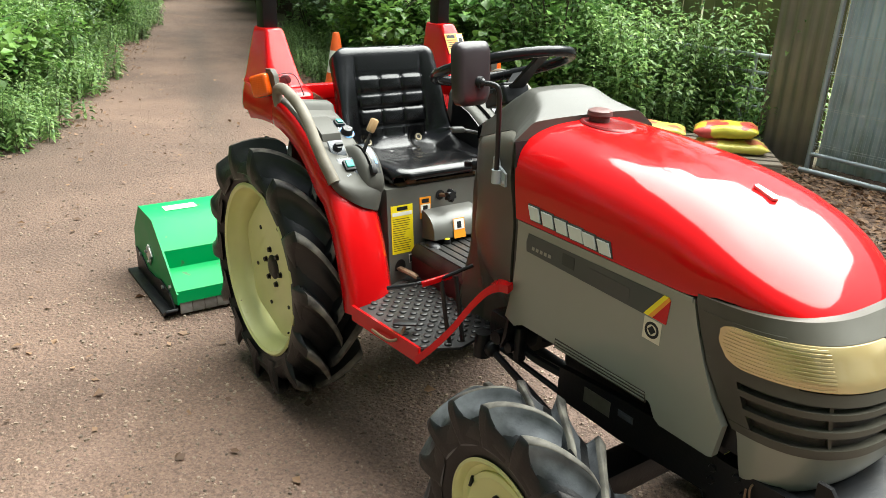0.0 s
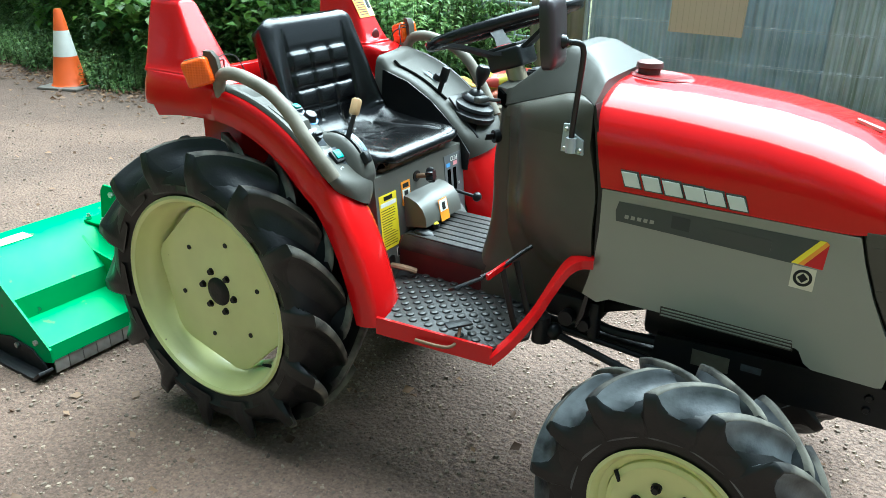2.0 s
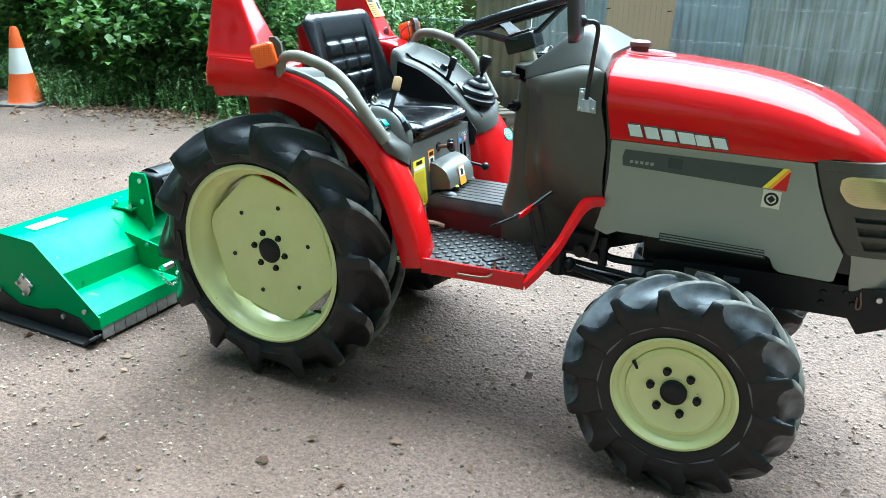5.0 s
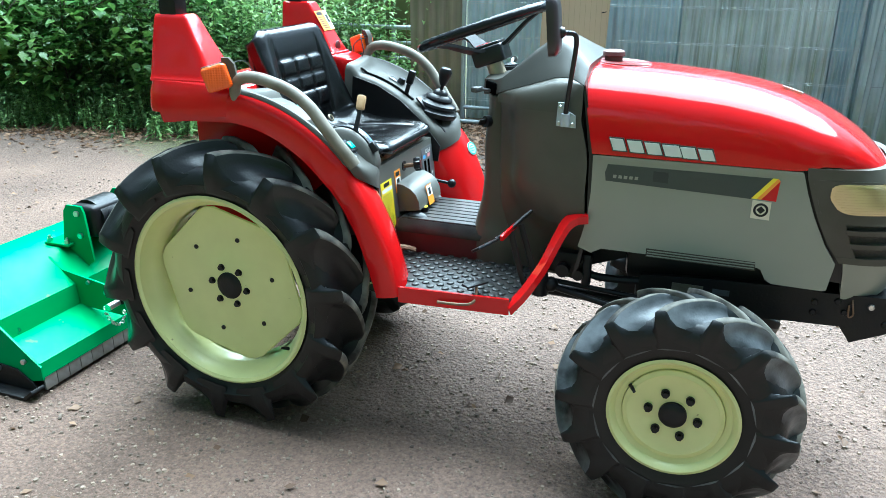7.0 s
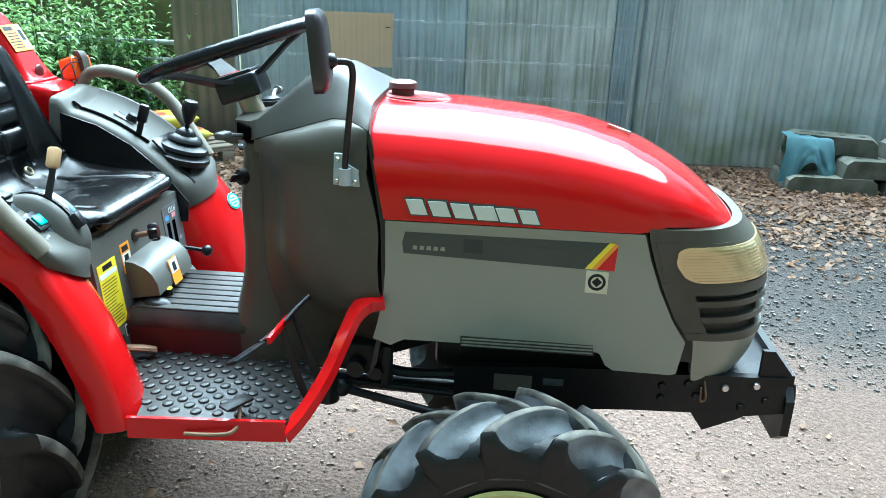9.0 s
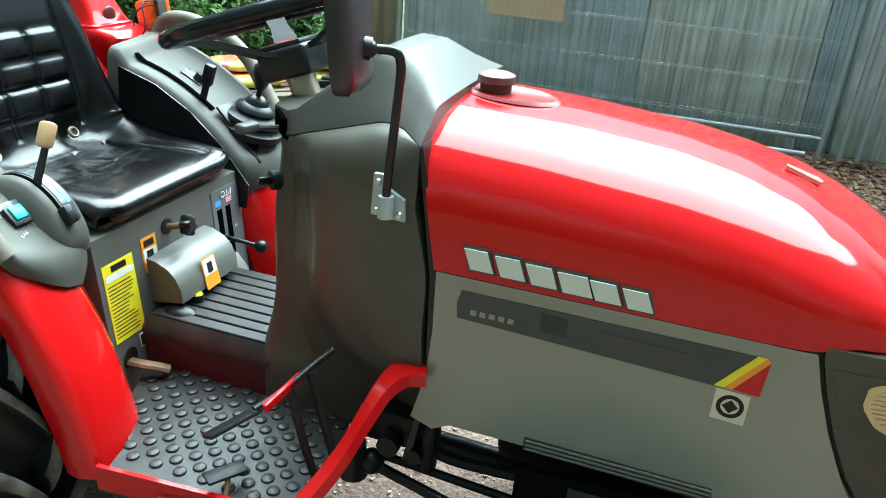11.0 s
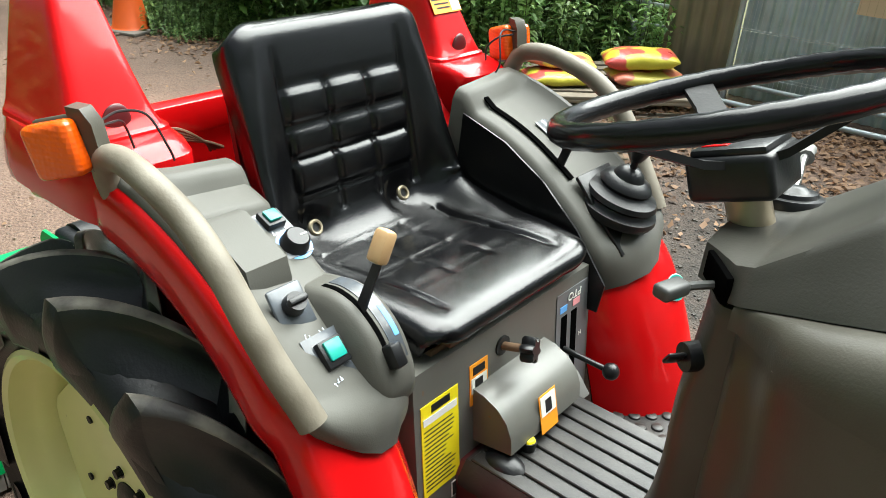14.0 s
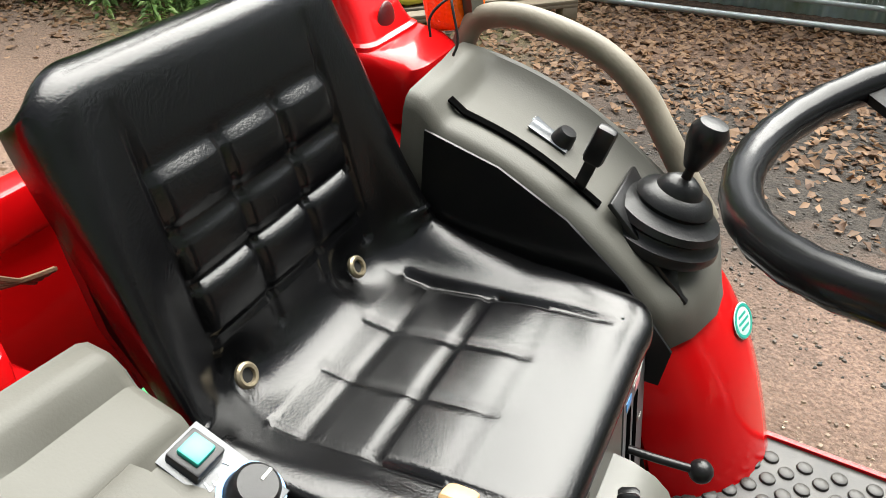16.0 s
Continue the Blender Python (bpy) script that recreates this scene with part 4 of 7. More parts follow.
def fender_rings(s):
    rings = []
    for p, n in ARCH:
        f = max(0.0, min(1.0, (p.z - 0.848) / 0.03))
        if p.x < 0.06:
            f = max(0.0, min(1.0, (p.x - 0.02) / 0.04))
        sec = [(a[0] * f + b[0] * (1 - f), a[1] * f + b[1] * (1 - f)) for a, b in zip(F_SUNK, F_FULL)]
        back = [(y + (-0.010 if y > 0.415 else 0.008 if y < 0.27 else 0.0), h - (0.010 if h > -0.04 or y < 0.4 else 0.0)) for y, h in reversed(sec)]
        rings.append([Vector((p.x + forward(s, y, p.z), s * y, p.z)) + n * h for y, h in sec + back])
    return rings


def tray(x, y):
    """How far the sunk tray of a console lies under its rim, with the ledge behind it."""
    if y < 0:
        d = interp((0.045, 0.060, 0.112, 0.130, 0.176, 0.188, 0.30, 0.36, 0.42), (0.006, 0.010, 0.010, -0.012, -0.014, -0.027, -0.024, -0.002, 0.012), x)
    else:
        d = interp((0.045, 0.062, 0.108, 0.140, 0.30, 0.36, 0.42), (0.010, 0.020, 0.018, -0.010, -0.008, -0.004, 0.0), x)
    return d * max(0.0, min(1.0, (0.418 - abs(y)) / 0.030))


FULL_Y, FULL_H = zip(*sorted(F_FULL[3:]))


def console_rings(s):
    """The moulded console: sunk tray, rolled outer edge, and an apron that drops to a rounded nose."""
    rings = []
    some = [(p, n) for p, n in ARCH if p.x > 0.078 and p.z > 0.772]
    last = len(some) - 1

    def along(q):
        k = min(int(q * last), last - 1)
        f = q * last - k
        return some[k][0].lerp(some[k + 1][0], f), some[k][1].lerp(some[k + 1][1], f).normalized()

    steps = 64
    for i in range(steps + 1):
        q = i / steps
        ring = []
        for y, h in C_SEC:
            short = 0.115 * max(0.0, min(1.0, (y - 0.30) / 0.132)) ** 2.2 + 0.020
            p, n = along(q * (1 - short * q ** 2))
            tip = max(0.0, (q - 0.82) / 0.18)
            pull = 0.030 * tip ** 2.2 * max(0.0, (y - 0.27) / 0.16)
            hh = h + (tray(p.x, s * y) if h > -0.05 else 0.0)
            if h > -0.06:
                hh += 0.012 * math.sin(math.pi * min(1.0, tip * 0.92)) * max(0.0, min(1.0, (y - 0.246) / 0.03))
                hh += (interp(FULL_Y, FULL_H, y) + 0.006 - hh) * tip ** 2.2
            ring.append(Vector((p.x + forward(s, y, p.z), s * (y - pull), p.z)) + n * hh)
        rings.append(ring)
    return rings


def console_h(y):
    ys = sorted((a, b) for a, b in C_SEC[:11])
    return interp([a for a, b in ys], [b for a, b in ys], abs(y))


for s in (-1, 1):
    fender = part("fender", loft(fender_rings(s)), RED, tractor, "glossy red rear mudguard", sharp=50)
    inner_wall = [(x, z - 0.085) for x, z in FPATH if z > 0.93] + [(0.33, 0.55), (-0.20, 0.55)]
    part("inner_panel", prism(inner_wall, "y", s * 0.2500, s * 0.2560), RED, fender)
    # tower that covers the foot of the roll bar
    def plan(x0, x1, y0, y1, z, n=5.0):
        """A rounded oblong at one height."""
        cx, cy, hx, hy = (x0 + x1) / 2, (y0 + y1) / 2, (x1 - x0) / 2, (y1 - y0) / 2
        return [Vector((cx + hx * math.copysign(abs(math.cos(a)) ** (2 / n), math.cos(a)), s * (cy + hy * math.copysign(abs(math.sin(a)) ** (2 / n), math.sin(a))), z)) for a in [2 * math.pi * (k + 0.5) / 40 for k in range(40)]]
    plinth = loft([plan(-0.232, 0.070, 0.288, 0.452, 1.000), plan(-0.232, 0.078, 0.286, 0.455, 1.020), plan(-0.228, 0.082, 0.286, 0.452, 1.060), plan(-0.224, 0.080, 0.287, 0.448, 1.076), plan(-0.222, 0.064, 0.288, 0.446, 1.086), plan(-0.220, 0.040, 0.290, 0.443, 1.092), plan(-0.214, 0.028, 0.296, 0.438, 1.094)])
    part("roll_bar_base", plinth, RED, fender, "red moulded base under the roll bar cover", sharp=40)
    rise = [(1.090, 0.018, 0.290, 0.440), (1.098, 0.016, 0.292, 0.438), (1.101, 0.008, 0.297, 0.435), (1.112, 0.000, 0.302, 0.431), (1.132, -0.012, 0.307, 0.426), (1.165, -0.030, 0.313, 0.418), (1.205, -0.054, 0.318, 0.409), (1.245, -0.078, 0.322, 0.399), (1.266, -0.090, 0.325, 0.393), (1.274, -0.095, 0.328, 0.389), (1.278, -0.102, 0.334, 0.384)]
    tower = loft([plan(-0.221 + 0.012 * (z - 1.09) / 0.19, x1, y0, y1, z, 9.0) for z, x1, y0, y1 in rise])
    tower = part("roll_bar_cover", tower, RED, fender, "tall red cover at the foot of the roll bar", sharp=28)
    # no hollow is cut: a flat bump carries its shade as dark red
    part("cover_hollow", ball((-0.003, s * 0.368, 1.112), 0.022, 18, (0.28, 1.0, 1.25)), DARKRED, fender, "shallow bump coloured dark for the shaded hollow in the cover's foot")
    post = part("roll_bar_post", box(-0.190, -0.130, *sorted((s * 0.333, s * 0.385)), 1.22, 1.86, 0.004), CHASSIS, tractor, "black square roll bar post")
    if s > 0:
        at = Matrix.Translation((-0.0535, -0.041, 1.2100)) @ Matrix.Rotation(radians(-30.5), 4, "Y")
        st = part("warning_sticker", turned(box(0, 0.0012, 0.364, 0.448, -0.040, 0.040), at), ORANGE, fender, "orange warning sticker with dark print")
        part("sticker_panel", turned(box(0.0010, 0.0018, 0.420, 0.446, -0.037, 0.037), at), WHITE, st)
        part("sticker_mark", turned(box(0.0016, 0.0024, 0.425, 0.441, -0.010, 0.022), at), PRINT, st)
        part("sticker_head", turned(box(0.0010, 0.0018, 0.372, 0.410, 0.022, 0.034), at), PRINT, st)
        for k in range(6):
            part("sticker_line", turned(box(0.0010, 0.0018, 0.368 + 0.004 * (k % 3), 0.415, 0.012 - k * 0.0085, 0.0150 - k * 0.0085), at), PRINT, st)
    # amber indicator on a grey arm
    lamp_at = Matrix.Translation((0.052, s * 0.462, 1.118)) @ Matrix.Rotation(radians(-s * 24), 4, "Z") @ Matrix.Rotation(radians(-16), 4, "Y") @ Matrix.Diagonal((1.08, 1.0, 1.04, 1))
    arm = part("indicator_arm", turned(prism([(0.030, -0.034), (0.046, -0.034), (0.052, 0.020), (0.044, 0.040), (0.026, 0.046), (0.024, 0.034), (0.034, 0.020)], "y", -0.011, 0.011, 0.003), lamp_at), COWL, fender, "dark grey indicator bracket")
    lens = part("indicator_lens", turned(box(-0.034, 0.034, *sorted((s * 0.006, s * 0.034)), -0.034, 0.034, 0.010, 4), lamp_at), AMBER, fender, "amber indicator lens")
    part("rear_lens", turned(box(-0.033, 0.033, *sorted((-s * 0.030, -s * 0.005)), -0.033, 0.033, 0.010, 4), lamp_at), AMBER, lens)
    part("lens_band", turned(box(-0.036, 0.036, -0.0055, 0.0055, -0.036, 0.036, 0.005, 3), lamp_at), COWL, lens, "dark band round the lens")
    part("indicator_wire", join(tube([(0.085, s * 0.435, 1.150), (0.080, s * 0.405, 1.156), (0.092, s * 0.375, 1.148), (0.108, s * 0.360, 1.105), (0.105, s * 0.352, 1.085)], 0.0018, 6), tube([(0.085, s * 0.430, 1.145), (0.070, s * 0.400, 1.140), (0.055, s * 0.385, 1.120), (0.058, s * 0.380, 1.095)], 0.0018, 6)), PRINT, fender, "thin black indicator wires")
    # grey console on the mudguard
    cons = part("console", loft(console_rings(s)), CONSOLE, tractor, "grey moulded control console on the mudguard", sharp=40)
    # separate black face added below the console's inner edge
    dark_face = [(x, z - (0.018 if s > 0 else 0.060)) for x, z in FPATH if 0.09 < x < (0.47 if s > 0 else 0.40)] + [((0.452 if s > 0 else 0.405), 0.74), (0.10, 0.74)]
    part("inner_shield", prism(dark_face, "y", s * 0.2385, s * 0.2425, 0.001), BLACKPL, cons, "black face under the inner edge of the console")
    rail = [(0.082, s * 0.428, 1.050), (0.086, s * 0.436, 1.084), (0.102, s * 0.441, 1.108), (0.142, s * 0.444, 1.119), (0.198, s * 0.446, 1.113), (0.275, s * 0.447, 1.088), (0.333, s * 0.446, 1.046), (0.375, s * 0.442, 0.992), (0.408, s * 0.435, 0.946), (0.440, s * 0.426, 0.904), (0.452, s * 0.422, 0.886)]
    part("handrail", tube(rail, 0.0166, 16, 6, 1.0, 1.12), RAILGREY, tractor, "beige grey curved grab handle", sharp=60)


def on_console(x, y, lift=0.0):
    """A pose on the sloping top of a console: x down the slope, z off it."""
    pts = [(p + n * (console_h(y) + tray(p.x, y)), n) for p, n in ARCH]
    i = min(range(len(pts)), key=lambda k: abs(pts[k][0].x - x))
    j = i + 1 if pts[i][0].x < x else i - 1
    f = (x - pts[i][0].x) / (pts[j][0].x - pts[i][0].x)
    c, n = pts[i][0].lerp(pts[j][0], f), pts[i][1].lerp(pts[j][1], f).normalized()
    turn = math.atan2(n.x, n.z)
    return Matrix.Translation(c + n * lift + Vector((0, y, 0))) @ Matrix.Rotation(turn, 4, "Y")


def plate(m, lx, ly, h, material, name, parent, label="", bevel=0.002):
    return part(name, turned(box(-lx / 2, lx / 2, -ly / 2, ly / 2, 0, h, min(bevel, h * 0.45)), m), material, parent, label)


cr = [o for o in tractor.children if o.name.startswith("console")]
cons_r, cons_l = cr[0], cr[1]
LABELPL = mat("printed_label", (0.055, 0.058, 0.062), 0.22, other=(0.090, 0.108, 0.130), scale=45, bump=0.0)
# switches of the right console
plate(on_console(0.395, -0.345), 0.066, 0.056, 0.0015, LABELPL, "switch_label", cons_r)
plate(on_console(0.392, -0.342), 0.036, 0.036, 0.013, BLACKPL, "switch_body", cons_r, "black push switch with a teal cap")
plate(on_console(0.390, -0.342, 0.012), 0.025, 0.025, 0.006, TEAL, "switch_cap", cons_r)
part("rotary_plate", turned(box(-0.030, 0.030, -0.026, 0.026, -0.002, 0.006, 0.004), on_console(0.326, -0.350, 0.006) @ Matrix.Rotation(radians(14), 4, "Y")), LABELPL, cons_r)
part("rotary_knob", turned(join(rod((0, 0, 0.004), (0, 0, 0.018), 0.015, 0.013, 18, bevel=0.002), box(-0.0045, 0.0045, -0.014, 0.014, 0.012, 0.025, 0.003)), on_console(0.326, -0.350, 0.010)), BLACKPL, cons_r, "black rotary selector")
part("raised_cover", turned(prism([(-0.082, -0.03), (-0.066, 0.018), (-0.052, 0.027), (0.036, 0.030), (0.056, 0.010), (0.070, -0.02)], "y", -0.032, 0.032, 0.012, 5), on_console(0.235, -0.342, -0.010)), CONSOLE, cons_r, "raised grey switch cover")
plate(on_console(0.218, -0.270), 0.088, 0.044, 0.0015, LABELPL, "switch_label", cons_r)
plate(on_console(0.195, -0.272), 0.030, 0.030, 0.012, BLACKPL, "switch_body", cons_r)
plate(on_console(0.195, -0.272, 0.011), 0.020, 0.020, 0.006, TEAL, "switch_cap", cons_r)
part("dial", turned(lathe([(0.0, 0.020), (0.015, 0.020), (0.018, 0.017), (0.020, 0.003), (0.022, 0.001)], (0, 0, 0), (0, 0, 1), 24), on_console(0.240, -0.268)), BLACKPL, cons_r, "black control dial")
part("dial_mark", turned(box(-0.001, 0.001, 0.004, 0.015, 0.0195, 0.0208), on_console(0.240, -0.268)), WHITE, cons_r)
part("dial_ring", turned(lathe([(0.021, 0.0012), (0.026, 0.0012), (0.026, 0.0018), (0.021, 0.0018)], (0, 0, 0), (0, 0, 1), 24, closed=True), on_console(0.240, -0.268)), BLUE, cons_r)
# unreadable print beside the switches, as plain bars
PALEPRINT = mat("pale_print", (0.55, 0.62, 0.70), 0.4, scale=30, bump=0.0)
def print_line(m, count, name, parent, seed):
    """A line of unreadable strokes, each a tiny raised bar."""
    r = random.Random(seed)
    strokes = []
    for k in range(count):
        y = (k - (count - 1) / 2) * 0.0058
        strokes.append(turned(box(-0.0028, 0.0028, y - 0.0007, y + 0.0007, 0, 0.0004), Matrix.Rotation(r.uniform(-0.5, 0.5), 4, "Z")))
        strokes.append(box(r.uniform(-0.002, 0.001), r.uniform(0.0014, 0.0024), y - 0.0018, y + 0.0018, 0, 0.0004))
    return part(name, turned(join(*strokes), m), PALEPRINT, parent)


print_line(on_console(0.369, -0.345, 0.0017), 6, "print_line", cons_r, 1)
print_line(on_console(0.420, -0.356, 0.0017), 3, "print_line", cons_r, 2)
print_line(on_console(0.217, -0.272, 0.0017), 5, "print_line", cons_r, 3)
print_line(on_console(0.258, -0.262, 0.0017), 2, "print_line", cons_r, 4)
print_line(on_console(0.222, 0.350, 0.0020), 5, "print_line", cons_l, 5)
# quadrant lever with a wooden knob
hump = smooth_line([(0.250, 0, 0.938), (0.285, 0, 0.950), (0.318, 0, 0.958), (0.352, 0, 0.9630), (0.388, 0, 0.9550), (0.424, 0, 0.9285), (0.448, 0, 0.8900), (0.456, 0, 0.860), (0.452, 0, 0.835)], 5)
hump_rings = []
for i, p in enumerate(hump):
    d = (hump[min(i + 1, len(hump) - 1)] - hump[max(i - 1, 0)]).normalized()
    n = Vector((-d.z, 0, d.x))
    hump_rings.append([p + n * h + Vector((0, y, 0)) for y, h in ((-0.328, -0.046), (-0.321, -0.030), (-0.315, -0.015), (-0.309, -0.005), (-0.303, -0.001), (-0.297, 0.0), (-0.262, 0.0), (-0.253, -0.002), (-0.247, -0.008), (-0.2445, -0.018), (-0.2435, -0.070), (-0.290, -0.070))])
part("lever_quadrant", loft(hump_rings), CONSOLE, cons_r, "grey hump that carries the lever slot", sharp=60)
slot = smooth_line([(0.322, -0.289, 0.9595), (0.352, -0.289, 0.9640), (0.388, -0.289, 0.9560), (0.424, -0.289, 0.9295), (0.445, -0.289, 0.8960)], 4)
part("lever_slot", loft([[p + Vector((0, -0.0035, 0.0004)), p + Vector((0, 0.0035, 0.0004)), p + Vector((0, 0.0035, -0.004)), p + Vector((0, -0.0035, -0.004))] for p in slot]), HOLE, cons_r)
scale_line = [p + Vector((0, 0.020, 0)) for p in slot]
part("lever_scale", loft([[p + Vector((0, -0.011, 0.0003)), p + Vector((0, 0.011, 0.0003)), p + Vector((0, 0.011, -0.004)), p + Vector((0, -0.011, -0.004))] for p in scale_line]), LABELPL, cons_r, "pale scale beside the lever")
part("scale_blue", loft([[p + Vector((0, 0.001, 0.0010)), p + Vector((0, 0.009, 0.0010)), p + Vector((0, 0.009, -0.002)), p + Vector((0, 0.001, -0.002))] for p in scale_line[9:14]]), BLUE, cons_r)
part("lever_stop", turned(box(-0.016, 0.016, -0.009, 0.009, -0.004, 0.020, 0.004), Matrix.Translation((0.440, -0.286, 0.904)) @ Matrix.Rotation(radians(55), 4, "Y")), BLACKPL, cons_r)
lever = part("hydraulic_lever", loft([[Vector((0.389, -0.291, 0.945)) + d * q + Vector((a * wx, b * 0.0022, 0)) for a, b in ((-1, -1), (1, -1), (1, 1), (-1, 1))] for q, wx in ((0, 0.008), (1, 0.006)) for d in (Vector((0.008, 0.026, 0.070)),)]), BLACKPL, cons_r, "black flat lever with a worn wooden knob")
part("knob", turned(box(-0.012, 0.012, -0.011, 0.011, -0.022, 0.022, 0.006, 2), Matrix.Translation((0.399, -0.262, 1.034)) @ Matrix.Rotation(radians(-26), 4, "X")), WOODKNOB, lever, "worn wooden lever knob")
# left console: slot lever, dial and gear stick with its boot
part("lever_slot", loft([[(on_console(0.128 + 0.0205 * k, 0.295, 0.0045) @ Vector((0, dy, dz))) for dy, dz in ((-0.0065, 0), (0.0065, 0), (0.0065, -0.003), (-0.0065, -0.003))] for k in range(11)]), HOLE, cons_l, "long dark lever slot")
part("slot_lever", turned(join(box(-0.008, 0.008, -0.004, 0.004, -0.01, 0.045, 0.002), box(-0.013, 0.013, -0.010, 0.010, 0.040, 0.092, 0.006)), on_console(0.305, 0.297) @ Matrix.Rotation(radians(-16), 4, "Y")), BLACKPL, cons_l, "black slot lever with a flat grip")
plate(on_console(0.248, 0.350), 0.060, 0.040, 0.0018, LABELPL, "dial_label", cons_l)
part("dial", turned(lathe([(0.0, 0.020), (0.011, 0.020), (0.0135, 0.016), (0.016, 0.002)], (0, 0, 0), (0, 0, 1), 20), on_console(0.262, 0.348)), BLACKPL, cons_l, "small black dial")
gb = on_console(0.402, 0.348)
boot_prof = [(0.070, -0.004), (0.074, 0.004), (0.072, 0.012), (0.062, 0.018), (0.060, 0.022), (0.066, 0.028), (0.062, 0.036), (0.048, 0.042), (0.044, 0.046), (0.047, 0.052), (0.042, 0.060), (0.028, 0.066), (0.024, 0.074), (0.014, 0.082), (0.0, 0.084)]
stick_m = gb @ Matrix.Rotation(radians(-32), 4, "Y") @ Matrix.Diagonal((1.08, 1.08, 1.08, 1))
part("gear_boot", turned(lathe(boot_prof, (0, 0, 0), (0, 0, 1), 32), stick_m @ Matrix.Diagonal((1.0, 0.85, 1.0, 1))), BLACKPL, cons_l, "ribbed black rubber gear boot")
part("boot_plate", turned(box(-0.082, 0.082, -0.060, 0.060, -0.002, 0.006, 0.003), gb), BLACKPL, cons_l)
part("gear_stick", turned(rod((0, 0, 0.07), (0, 0, 0.11), 0.006, n=10), stick_m), CHASSIS, cons_l)
part("gear_knob", turned(lathe([(0.0, 0.158), (0.016, 0.156), (0.022, 0.146), (0.021, 0.130), (0.014, 0.108), (0.010, 0.098), (0.0, 0.097)], (0, 0, 0), (0, 0, 1), 24), stick_m), BLACKPL, cons_l, "black gear stick knob")
gs = part("round_sticker", turned(lathe([(0.0, 0.001), (0.024, 0.001), (0.026, 0.0)], (0, 0, 0), (0, 0, 1), 24), Matrix.Translation((0.530, 0.394, 0.761)) @ Matrix.Rotation(radians(-14), 4, "Z") @ Matrix.Rotation(radians(62), 4, "Y")), STICKGREEN, tractor, "round pale green sticker on the mudguard")
sm = Matrix.Translation((0.530, 0.394, 0.761)) @ Matrix.Rotation(radians(-14), 4, "Z") @ Matrix.Rotation(radians(62), 4, "Y")
part("sticker_ring", turned(lathe([(0.020, 0.0009), (0.0245, 0.0009), (0.0245, 0.0015), (0.020, 0.0015)], (0, 0, 0), (0, 0, 1), 28, closed=True), sm), TEAL, gs)
for k, (w2, u2) in enumerate(((0.011, -0.009), (0.015, 0.0), (0.011, 0.009))):
    part("sticker_line", turned(box(u2 - 0.002, u2 + 0.002, -w2, w2, 0.0009, 0.0016), sm), TEAL, gs)

# ---- seat ----
SEATLINE = [(0.425, 0.842), (0.437, 0.850), (0.440, 0.865), (0.430, 0.879), (0.402, 0.886), (0.33, 0.885), (0.24, 0.876), (0.16, 0.868), (0.115, 0.876), (0.086, 0.910), (0.074, 0.96), (0.062, 1.02), (0.044, 1.100), (0.024, 1.172), (0.010, 1.206), (-0.010, 1.217), (-0.032, 1.211), (-0.042, 1.190)]
NV, NU = 190, 110
MIDY = 0.015
line = smooth_line([(x, 0, z) for x, z in SEATLINE], 20)
pick = [line[int(round(i * (len(line) - 1) / NV))] for i in range(NV + 1)]
length = [0.0]
for a, b in zip(pick, pick[1:]):
    length.append(length[-1] + (b - a).length)
total = length[-1]


i_eye = min(range(NV + 1), key=lambda i: (pick[i] - Vector((0.092, 0, 0.902))).length)


def dent(d, width):
    return math.exp(-(d / width) ** 2)


rings = []
